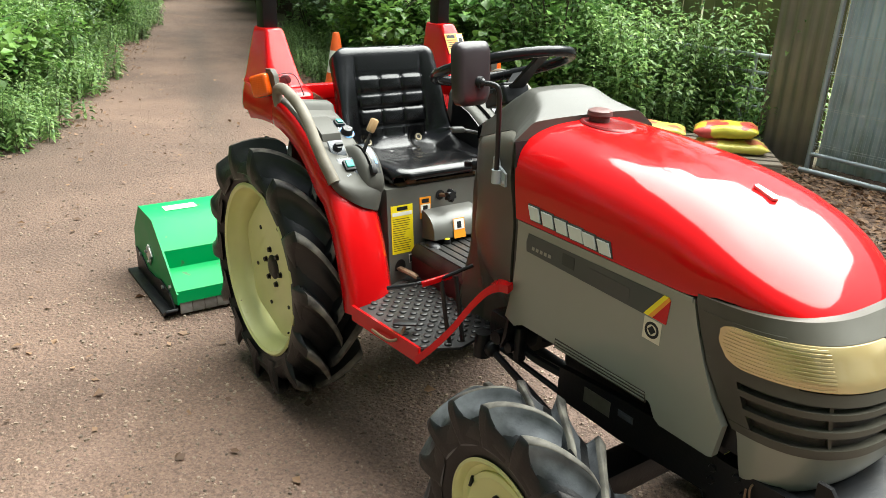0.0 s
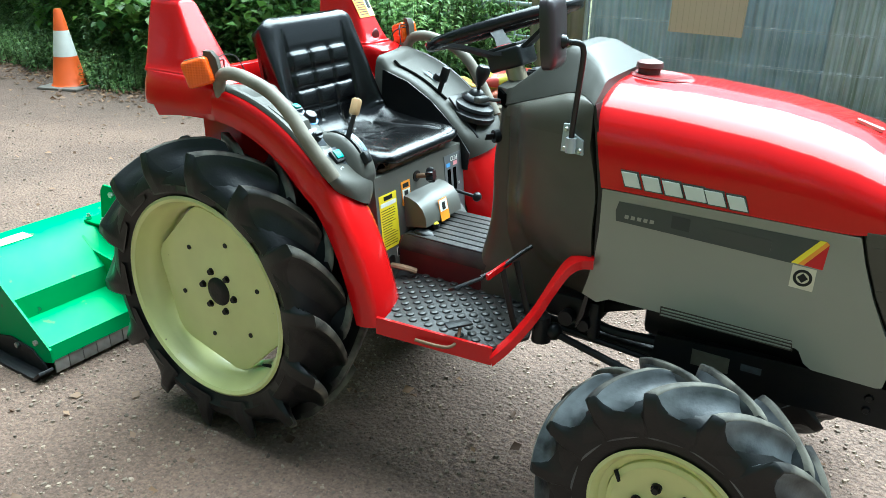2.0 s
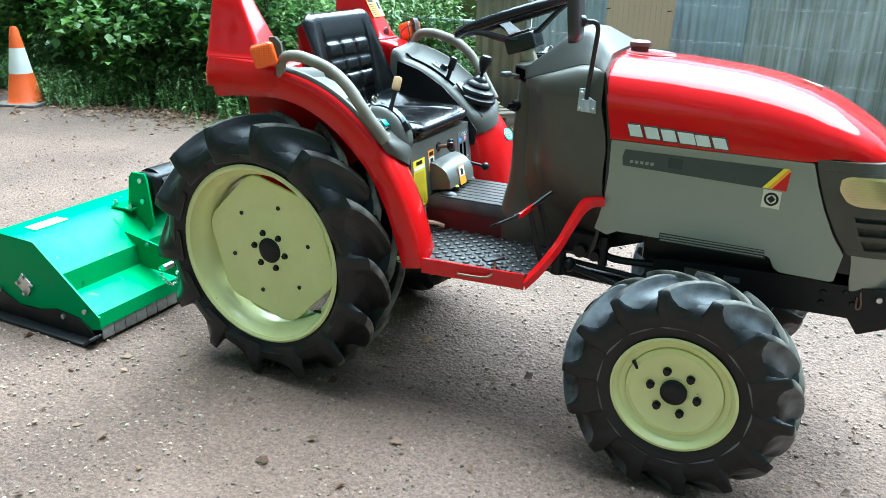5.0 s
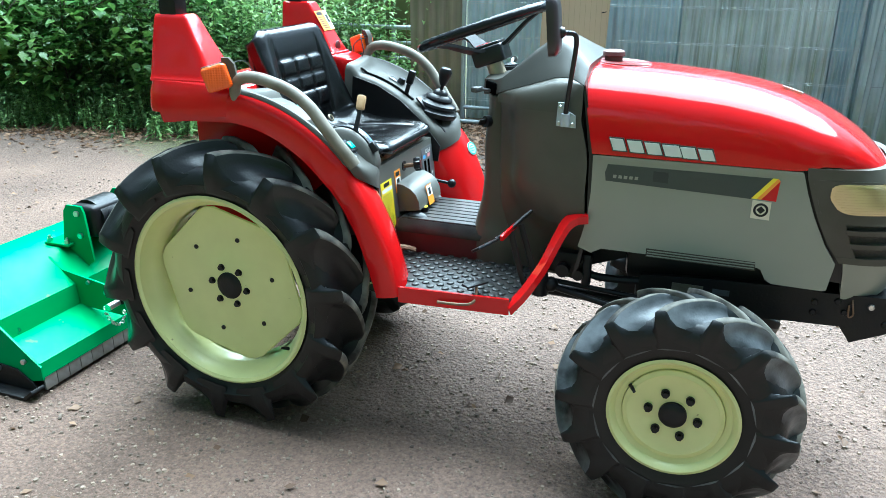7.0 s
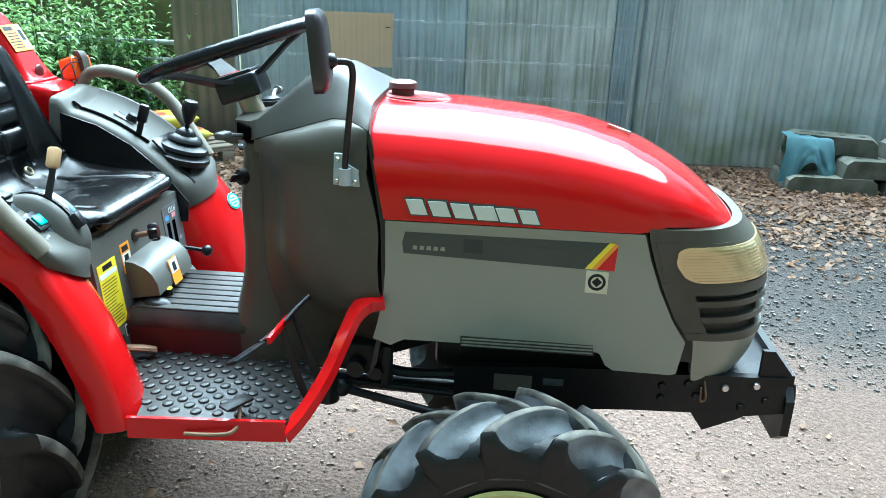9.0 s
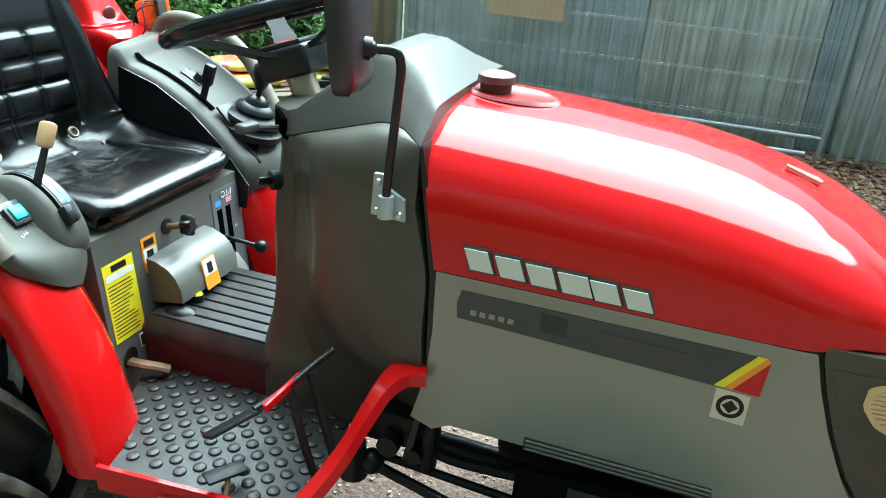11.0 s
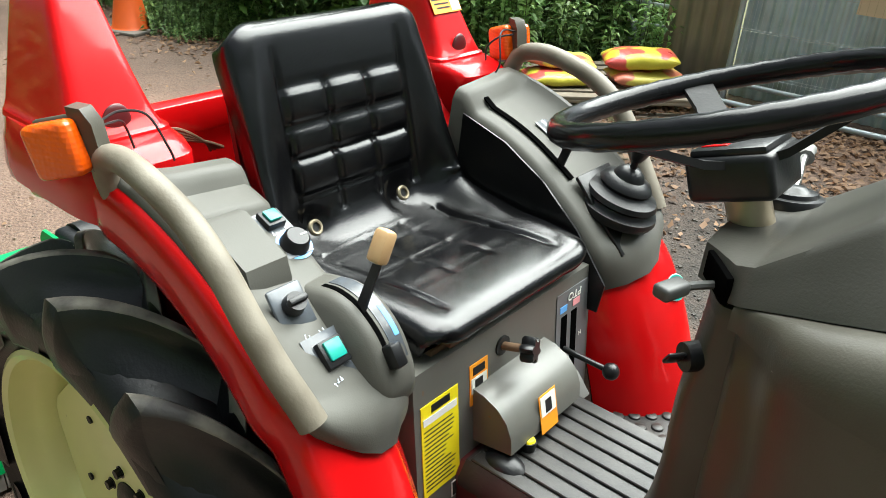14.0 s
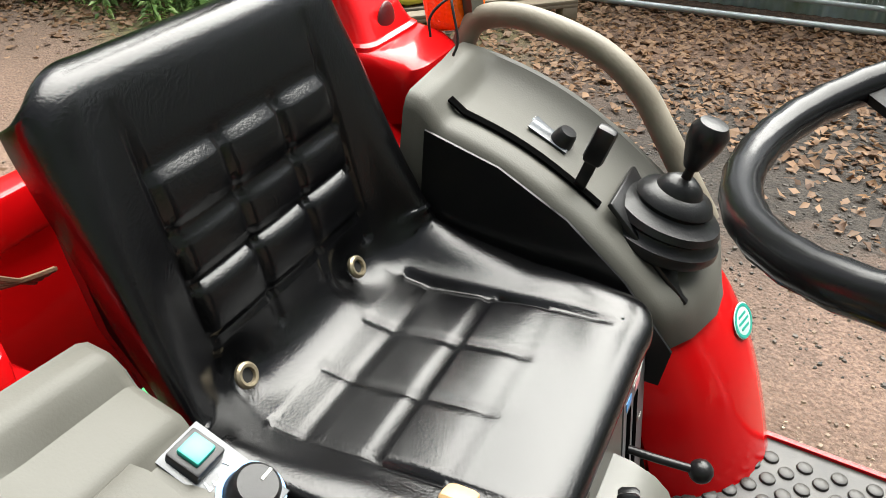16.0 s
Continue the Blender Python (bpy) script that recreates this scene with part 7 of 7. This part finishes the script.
def foot_block(at, turn, holes=True):
    lx, ly, h = 0.68, 0.22, 0.135
    poly = [(-lx / 2, 0), (lx / 2, 0), (lx / 2 - 0.02, h - 0.03), (lx / 2 - 0.06, h), (-lx / 2 + 0.06, h), (-lx / 2 + 0.02, h - 0.03)]
    m = Matrix.Translation(at) @ Matrix.Rotation(turn, 4, "Z")
    b = thing("fence_block", at, "weathered concrete fence block in a low stack", "concrete block", "stacked fence blocks")
    part("block_body", turned(prism(poly, "y", -ly / 2, ly / 2, 0.010, 2), m), CONC, b)
    for x in (-0.2, -0.06, 0.08, 0.22):
        part("socket", turned(lathe([(0, 0.0015), (0.024, 0.0015), (0.026, 0)], (x, 0, h), (0, 0, 1), 12), m), PRINT, b)
    return b


for at, tr in (((3.55, 4.22, -0.085), 0.0), ((3.56, 4.46, -0.085), 0.03), ((4.26, 4.22, -0.085), 0.02), ((4.27, 4.46, -0.085), -0.02), ((3.95, 4.24, 0.050), 0.02), ((3.60, 4.48, 0.050), 0.05), ((4.30, 4.48, 0.050), 0.0), ((3.60, 4.45, 0.185), -0.3), ((4.28, 4.32, 0.185), 0.08), ((4.7, 4.6, 0.185), 0.5)):
    foot_block((at[0] + 0.22, at[1], at[2]), tr)
CLOTH = mat("faded_blue_cloth", (0.20, 0.36, 0.40), 0.85, other=(0.14, 0.27, 0.31), scale=9, fine=120, bump=0.3)
n1, n2 = 30, 26
cv = []
for j in range(n2 + 1):
    for i in range(n1 + 1):
        u, v = i / n1, j / n2
        x = 3.44 + 0.34 * u
        s_ = v * 0.62
        if s_ < 0.22:
            y, z = 4.50 - s_, 0.322 - 0.02 * u
        else:
            y, z = 4.28 - 0.10 * (1 - math.exp(-(s_ - 0.22) * 6)), 0.322 - (s_ - 0.22) * (0.75 + 0.35 * math.sin(u * 7 + 1)) - 0.02 * u
        f = min(1, max(0, (s_ - 0.15) / 0.25))
        y += f * (0.020 * math.sin(u * 21) + 0.012 * noise.noise(Vector((u * 8, v * 6, 0))))
        x += f * 0.10 * (u - 0.5) * v + 0.012 * noise.noise(Vector((u * 5, v * 7, 4)))
        cv.append((x, y, max(z, -0.02) + 0.008 * noise.noise(Vector((u * 6, v * 6, 9)))))
bm = bmesh.new()
bv = [bm.verts.new(p) for p in cv]
for j in range(n2):
    for i in range(n1):
        bm.faces.new((bv[j * (n1 + 1) + i], bv[j * (n1 + 1) + i + 1], bv[(j + 1) * (n1 + 1) + i + 1], bv[(j + 1) * (n1 + 1) + i]))
bmesh.ops.solidify(bm, geom=bm.faces[:], thickness=0.004)
tagged(part("cloth", bm, CLOTH, None, sharp=80), "faded blue cloth draped over the concrete blocks", "cloth")


# ---- plants, litter, stones ----
def leaf_mat(name, a, b_, shine=0.45, through=0.38):
    m = bpy.data.materials.new(name)
    m.use_nodes = True
    N, L = m.node_tree.nodes, m.node_tree.links
    b = N["Principled BSDF"]
    geo, info = N.new("ShaderNodeNewGeometry"), N.new("ShaderNodeObjectInfo")
    r = N.new("ShaderNodeValToRGB")
    r.color_ramp.elements[0].color, r.color_ramp.elements[1].color = (*a, 1), (*b_, 1)
    L.new(geo.outputs["Random Per Island"], r.inputs["Fac"])
    hsv = N.new("ShaderNodeHueSaturation")
    mr = N.new("ShaderNodeMapRange")
    mr.inputs["To Min"].default_value, mr.inputs["To Max"].default_value = 0.7, 1.35
    L.new(info.outputs["Random"], mr.inputs["Value"])
    L.new(mr.outputs["Result"], hsv.inputs["Value"])
    L.new(r.outputs["Color"], hsv.inputs["Color"])
    L.new(hsv.outputs["Color"], b.inputs["Base Color"])
    b.inputs["Roughness"].default_value = shine
    tr = N.new("ShaderNodeBsdfTranslucent")
    L.new(hsv.outputs["Color"], tr.inputs["Color"])
    mx = N.new("ShaderNodeMixShader")
    mx.inputs["Fac"].default_value = through
    L.new(b.outputs[0], mx.inputs[1])
    L.new(tr.outputs[0], mx.inputs[2])
    L.new(mx.outputs[0], N["Material Output"].inputs["Surface"])
    return m


NETTLE = leaf_mat("nettle_leaf", (0.075, 0.165, 0.042), (0.30, 0.44, 0.14))
BROAD = leaf_mat("broad_leaf", (0.050, 0.130, 0.030), (0.18, 0.32, 0.075), 0.4)
CROWN = leaf_mat("crown_leaf", (0.022, 0.06, 0.014), (0.06, 0.13, 0.026), 0.5)
STEM = mat("green_stem", (0.06, 0.085, 0.025), 0.6, scale=8, bump=0.1)
BARK = mat("bark", (0.075, 0.058, 0.042), 0.85, other=(0.045, 0.035, 0.025), scale=9, fine=40, bump=0.7, dist=0.01)


class Leaves:
    """Collects folded leaves as one mesh."""
    def __init__(self):
        self.v, self.f = [], []

    def add(self, p, way, up, length, width, fold=0.25, droop=0.2):
        way = way.normalized()
        side = way.cross(up)
        if side.length < 1e-4:
            side = Vector((1, 0, 0))
        side.normalize()
        nrm = side.cross(way)
        k = len(self.v)
        mid, tip = p + way * length * 0.45, p + way * length - nrm * length * droop
        s1 = side * width * 0.5 + nrm * width * fold
        s2 = -side * width * 0.5 + nrm * width * fold
        self.v += [p, mid + s1, tip, mid + s2, mid - nrm * length * droop * 0.2]
        self.f += [(k, k + 1, k + 4), (k + 1, k + 2, k + 4), (k, k + 4, k + 3), (k + 4, k + 2, k + 3)]

    def mesh(self, name, material):
        me = bpy.data.meshes.new(name)
        me.from_pydata(self.v, [], self.f)
        me.materials.append(material)
        me.shade_smooth()
        return me


def stem_mesh(lines, name, material, r=0.004, n=5):
    bms = [tube(l, r, n, 3, 1.0, 0.35) for l in lines]
    me = mesh_of(name, join(*bms), 60)
    me.materials.append(material)
    return me


def plant_thing(name, leaves_me, stems_me, label, category, group):
    ob = tagged(new(name), label, category, group)
    for nm, me in (("stem", stems_me), ("foliage", leaves_me)):
        c = tagged(new(nm, me), kind="stuff")
        c.parent = ob
    return ob


def nettle(seed, height, stems, size, spread):
    r = random.Random(seed)
    lv, lines = Leaves(), []
    for k in range(stems):
        a, d = r.uniform(0, 6.28), spread * math.sqrt(r.random())
        base = Vector((d * math.cos(a), d * math.sin(a), 0))
        lean = Vector((math.cos(a), math.sin(a), 0)) * r.uniform(0.02, 0.30) + Vector((r.uniform(-.1, .1), r.uniform(-.1, .1), 0))
        h = height * r.uniform(0.45, 1.0)
        pts = [base + lean * h * (t ** 1.6) + Vector((0, 0, h * t)) for t in (0, 0.33, 0.66, 1.0)]
        lines.append(pts)
        fine = smooth_line(pts, 5)
        phase = r.uniform(0, 3.14)
        for i, p in enumerate(fine[2:]):
            q = i / (len(fine) - 3)
            for rep in range(2 if q > 0.15 else 1):
                phase += 1.57
                for sgn in (0, math.pi):
                    w = Vector((math.cos(phase + sgn), math.sin(phase + sgn), r.uniform(-0.35, 0.25)))
                    l = size * r.uniform(0.7, 1.25) * (1.0 - 0.45 * q)
                    off = w * 0.03
                    lv.add(p + off + Vector((0, 0, r.uniform(-0.03, 0.03))), w, Vector((r.uniform(-.3, .3), r.uniform(-.3, .3), 1)), l, l * 0.50, 0.18, 0.28)
        for j in range(5):
            w = Vector((r.uniform(-1, 1), r.uniform(-1, 1), 0.8))
            lv.add(fine[-1], w, Vector((0, 0, 1)), size * 0.5, size * 0.25)
    return lv.mesh("nettle_leaves", NETTLE), stem_mesh(lines, "nettle_stems", STEM)


def shrub(seed, height, limbs, size, spread, material):
    r = random.Random(seed)
    lv, lines = Leaves(), []
    for k in range(limbs):
        a = r.uniform(0, 6.28)
        out = Vector((math.cos(a), math.sin(a), 0))
        h, d = height * r.uniform(0.5, 1.0), spread * r.uniform(0.3, 1.0)
        pts = [Vector((0, 0, 0)) + out * 0.08, out * d * 0.35 + Vector((0, 0, h * 0.55)), out * d * 0.75 + Vector((0, 0, h * 0.92)), out * d * 1.1 + Vector((0, 0, h * 0.86))]
        lines.append(pts)
        for i, p in enumerate(smooth_line(pts, 6)):
            if i < 4:
                continue
            for j in range(5):
                w = Vector((r.uniform(-1, 1), r.uniform(-1, 1), r.uniform(-0.5, 0.5)))
                q = p + Vector((r.gauss(0, 0.10), r.gauss(0, 0.10), r.gauss(0, 0.08)))
                l = size * r.uniform(0.6, 1.2)
                lv.add(q, w, Vector((r.uniform(-.4, .4), r.uniform(-.4, .4), 1)), l, l * 0.8, 0.12, 0.18)
    return lv.mesh("shrub_leaves", material), stem_mesh(lines, "shrub_stems", BARK, 0.010)


KINDS = [plant_thing("nettle_clump", *nettle(11, 1.20, 14, 0.106, 0.36), "clump of bright green nettles on the verge", "nettles", "verge nettles"),
         plant_thing("nettle_clump", *nettle(12, 0.80, 16, 0.098, 0.38), "clump of bright green nettles on the verge", "nettles", "verge nettles"),
         plant_thing("weed_clump", *nettle(13, 0.34, 16, 0.068, 0.36), "low clump of leafy green weeds", "weeds", "verge weeds"),
         plant_thing("shrub", *shrub(14, 1.5, 15, 0.090, 0.85, BROAD), "dark green broad leaved shrub", "shrub", "verge shrubs"),
         plant_thing("shrub", *shrub(15, 2.3, 16, 0.12, 1.0, BROAD), "tall dark green shrub", "shrub", "verge shrubs")]
MAPLE = leaf_mat("maple_leaf", (0.07, 0.17, 0.03), (0.20, 0.34, 0.07), 0.4)
KINDS.append(plant_thing("sapling", *shrub(16, 1.25, 16, 0.115, 0.75, MAPLE), "bushy sapling with large fresh green leaves", "sapling", "verge saplings"))
used = set()


def put(kind, x, y, size, turn, z=None):
    m = Matrix.Translation((x, y, ground_z(x, y) - 0.01 if z is None else z)) @ Matrix.Rotation(turn, 4, "Z") @ Matrix.Diagonal((size, size, size, 1))
    if kind not in used:
        used.add(kind)
        KINDS[kind].matrix_basis = m
    else:
        ob = copy_thing(KINDS[kind], Matrix.Identity(4))
        ob.matrix_basis = m


def far_edge(x):
    return interp((-24, -18.4, -10.7, -6.2, -4.7, -3.3, -2.6, -1.7), (8.6, 6.8, 4.35, 3.05, 2.85, 3.05, 3.75, 4.75), x)


def near_edge(x):
    return interp((-24, -20.6, -9.6, -4.6, -3.2, -1.0, 3, 9), (6.2, 5.0, 1.0, -0.75, -1.9, -3.4, -4.0, -4.0), x)


rng = random.Random(21)
for k in range(230):
    x = -1.7 - 8.5 * rng.random() ** 1.3
    d = rng.random()
    y = far_edge(x) + 0.50 + d * 1.9
    if x > -2.4 and y < 4.6:
        continue
    if y > 5.5 and x > -7.6:
        continue
    put(0 if rng.random() < 0.62 else 1, x, y, rng.uniform(0.75, 1.15), rng.uniform(0, 6.28))
for k in range(120):
    x = -2.2 - 9 * rng.random()
    put(2, x, far_edge(x) + rng.uniform(-0.10, 0.8), rng.uniform(0.35, 1.2), rng.uniform(0, 6.28))
for k in range(30):
    x = -3.2 - 9 * rng.random()
    put(3 if rng.random() < 0.6 else 4, x, far_edge(x) + rng.uniform(0.8, 2.0), rng.uniform(0.8, 1.2), rng.uniform(0, 6.28))
for k in range(16):
    x = -2.6 - 4.6 * rng.random()
    put(5, x, far_edge(x) + rng.uniform(0.45, 1.2), rng.uniform(0.7, 1.15), rng.uniform(0, 6.28))
for k in range(60):
    x = -9 - 17 * rng.random()
    put(rng.choice((0, 3, 4, 3)), x, far_edge(x) + rng.uniform(0.1, 2.5), rng.uniform(0.9, 1.5), rng.uniform(0, 6.28))
for k in range(110):
    x = -3.6 - 20 * rng.random() ** 1.6
    put(rng.choice((0, 1, 0, 3, 2)), x, near_edge(x) - rng.uniform(0.1, 1.8), rng.uniform(0.75, 1.2), rng.uniform(0, 6.28))
for k in range(90):
    x = -3.4 - 12 * rng.random() ** 1.4
    put(2, x, near_edge(x) - rng.uniform(-0.12, 0.55), rng.uniform(0.6, 1.5), rng.uniform(0, 6.28))
for k in range(14):
    x = -4 - 9 * rng.random()
    put(5, x, near_edge(x) - rng.uniform(0.2, 0.9), rng.uniform(0.5, 0.9), rng.uniform(0, 6.28))
# unseen hedge behind the viewer, added for dark reflections
for k in range(40):
    x = -4 + 15 * rng.random()
    put(rng.choice((3, 4, 3)), x, near_edge(x) - rng.uniform(0.9, 2.6), rng.uniform(0.7, 1.1), rng.uniform(0, 6.28))


# trees round the yard, mostly out of view, added for shade and reflections
def tree_meshes(seed, height, crown):
    r = random.Random(seed)
    lv, lines = Leaves(), []
    trunk = [Vector((0, 0, -0.1)), Vector((r.uniform(-.15, .15), r.uniform(-.15, .15), height * 0.35)), Vector((r.uniform(-.3, .3), r.uniform(-.3, .3), height * 0.8))]
    bms = [tube(trunk, 0.17, 10, 5, 1.0, 0.35)]
    for k in range(13):
        a = r.uniform(0, 6.28)
        h0 = height * r.uniform(0.28, 0.72)
        base = Vector((0, 0, h0))
        end = base + Vector((math.cos(a), math.sin(a), 0)) * crown * r.uniform(0.6, 1.0) + Vector((0, 0, height * r.uniform(0.05, 0.30)))
        midp = base.lerp(end, 0.5) + Vector((0, 0, 0.3))
        bms.append(tube([base, midp, end], 0.055, 6, 4, 1.0, 0.3))
        for p in smooth_line([base, midp, end], 5)[3:]:
            for c in range(3):
                cc = p + Vector((r.gauss(0, 0.45), r.gauss(0, 0.45), r.gauss(0, 0.35)))
                for j in range(13):
                    q = cc + Vector((r.gauss(0, 0.24), r.gauss(0, 0.24), r.gauss(0, 0.2)))
                    l = r.uniform(0.10, 0.20)
                    lv.add(q, Vector((r.uniform(-1, 1), r.uniform(-1, 1), r.uniform(-0.6, 0.3))), Vector((r.uniform(-.5, .5), r.uniform(-.5, .5), 1)), l, l * 0.75, 0.1, 0.15)
    tm = mesh_of("trunk", join(*bms), 60)
    tm.materials.append(BARK)
    return lv.mesh("crown", CROWN), tm


TREES = []
for sd, h, c in ((31, 8.5, 2.8), (32, 7.0, 2.4)):
    crown_me, trunk_me = tree_meshes(sd, h, c)
    t = tagged(new("tree"), "leafy broad leaved tree, mostly out of view, added for shade", "tree", "trees round the yard")
    for nm, me in (("trunk", trunk_me), ("crown", crown_me)):
        o = new(nm, me)
        o.parent = t
    TREES.append(t)
spots = [(-9, 7.5), (-13, 8.5), (-17, 10.5), (-22, 11.5), (-5, 7.8), (-7.2, -2.2), (-10.2, -0.6), (-7.6, 5.6), (-11.2, 6.6), (-14.5, 1.0), (10.5, 5), (12, 1), (11, -3), (12.5, -13.5), (-10.5, -9.0), (-12, -3), (-16, -1.0), (-21, 1.5), (-27, 6), (-29, 10)]
for i, (x, y) in enumerate(spots):
    m = Matrix.Translation((x, y, -0.1)) @ Matrix.Rotation(rng.uniform(0, 6.28), 4, "Z") @ Matrix.Diagonal((1, 1, rng.uniform(0.85, 1.15), 1))
    if i < 2:
        TREES[i].matrix_basis = m
    else:
        copy_thing(TREES[i % 2], Matrix.Identity(4)).matrix_basis = m

# unseen woodland, added to close the yard and hold back low sky light
lv = Leaves()
rng = random.Random(77)
WOOD = [(-34, 14), (-20, 14.5), (-12, 11.5), (-6, 9.5), None, (9.5, 8), (13, 4), (14, -3), (11.5, -8), (4, -9.5), (-4, -8.5), (-9, -6.5), (-15, -3.0), (-26, 0.5), (-36, 5)]
for a, b_ in zip(WOOD, WOOD[1:]):
    if a is None or b_ is None:
        continue
    run = math.hypot(b_[0] - a[0], b_[1] - a[1])
    for k in range(int(run * 330)):
        f = rng.random()
        x, y = a[0] + (b_[0] - a[0]) * f + rng.gauss(0, 0.7), a[1] + (b_[1] - a[1]) * f + rng.gauss(0, 0.7)
        crest = (8.6 if y < -2 and x > -12 else 8.2) + 1.6 * noise.noise(Vector((x * 0.35, y * 0.35, 5)))
        z = crest * rng.random() ** 0.8
        l = rng.uniform(0.22, 0.42)
        lv.add(Vector((x, y, z)), Vector((rng.uniform(-1, 1), rng.uniform(-1, 1), rng.uniform(-0.7, 0.3))), Vector((rng.uniform(-.6, .6), rng.uniform(-.6, .6), 1)), l, l * 0.8, 0.1, 0.2)
tagged(new("woodland", lv.mesh("woodland", CROWN)), "unseen dark green woodland added round the yard to block low sky", "woodland", kind="stuff")

# fallen leaves
LITTER = leaf_mat("fallen_leaf", (0.085, 0.044, 0.024), (0.33, 0.20, 0.115), 0.6)
lv = Leaves()
rng = random.Random(5)
n_leaves = 0
while n_leaves < 24000:
    u = rng.random()
    if u < 0.66:
        x, y = rng.uniform(-1.5, 6.0), 4.75 - 2.7 * rng.random() ** 1.4
        if y < 2.7 + 0.45 * noise.noise(Vector((x * 1.3, y * 1.3, 2))) and rng.random() < 0.75:
            continue
    elif u < 0.93:
        x = rng.uniform(-9, -1.5)
        y = far_edge(x) + rng.gauss(0.10, 0.34)
    elif u < 0.97:
        x = rng.uniform(-12, -2)
        y = near_edge(x) + rng.gauss(0.1, 0.3)
    else:
        x, y = rng.uniform(-9, 3), rng.uniform(-1.5, 3.2)
    n_leaves += 1
    l = rng.uniform(0.028, 0.068) * (0.7 if u > 0.97 else 1)
    a = rng.uniform(0, 6.28)
    lv.add(Vector((x, y, ground_z(x, y) + rng.uniform(0.003, 0.020))), Vector((math.cos(a), math.sin(a), rng.uniform(-0.25, 0.35))), Vector((rng.uniform(-.7, .7), rng.uniform(-.7, .7), 1)), l, l * rng.uniform(0.5, 0.8), rng.uniform(-0.2, 0.35), rng.uniform(-0.2, 0.4))
tagged(new("leaf_litter", lv.mesh("leaf_litter", LITTER)), "brown fallen leaves scattered by the wall and verges", "leaves", kind="stuff")

# loose stones
STONE = leaf_mat("loose_stone", (0.10, 0.072, 0.053), (0.29, 0.218, 0.162), 0.85, 0.0)
DARKSTONE = leaf_mat("dark_chipping", (0.020, 0.018, 0.016), (0.105, 0.090, 0.075), 0.7, 0.0)


def stones(name, count, place, lo, hi, material, label, seed):
    r = random.Random(seed)
    vs, fs = [], []
    for k in range(count):
        x, y = place(r)
        s_ = lo * (hi / lo) ** (r.random() ** 2.8)
        z = ground_z(x, y) + s_ * 0.10
        a = r.uniform(0, 3.14)
        ca, sa = math.cos(a), math.sin(a)
        b = len(vs)
        wide, tall = r.uniform(0.6, 0.95), r.uniform(0.45, 0.9)
        for ring, (rad, h) in enumerate(((1.0, -0.15), (0.72, tall * 0.8))):
            for k5 in range(5):
                q = 2 * math.pi * (k5 + 0.4 * ring) / 5
                g = rad * s_ * r.uniform(0.78, 1.15)
                px, py = g * math.cos(q), g * math.sin(q) * wide
                vs.append((x + px * ca - py * sa, y + px * sa + py * ca, z + (h + r.uniform(-0.1, 0.1)) * s_))
        for k5 in range(5):
            j5 = (k5 + 1) % 5
            fs.append((b + k5, b + j5, b + 5 + j5, b + 5 + k5))
        fs.append((b + 5, b + 6, b + 7, b + 8, b + 9))
    me = bpy.data.meshes.new(name)
    me.from_pydata(vs, [], fs)
    me.materials.append(material)
    return tagged(new(name, me), label, "stones", kind="stuff")


stones("loose_stones", 15000, lambda r: (r.uniform(-5.5, 2.3), r.uniform(-1.9, 1.7)), 0.0018, 0.0115, STONE, "small pale stones loose on the track", 41)
stones("track_pebbles", 20000, lambda r: (r.uniform(-1.2, 2.5), r.uniform(-2.0, 1.1)), 0.0017, 0.0100, STONE, "pale beige pebbles pressed into the track", 44)
stones("stone_chippings", 26000, lambda r: (r.uniform(1.9, 5.5), 3.6 - 2.7 * r.random() ** 1.3), 0.003, 0.016, DARKSTONE, "grey stone chippings spread beside the track", 42)
stones("yard_chippings", 7000, lambda r: (r.uniform(-1.2, 2.2), r.uniform(1.3, 3.5)), 0.003, 0.013, DARKSTONE, "dark stone chippings in the yard", 43)
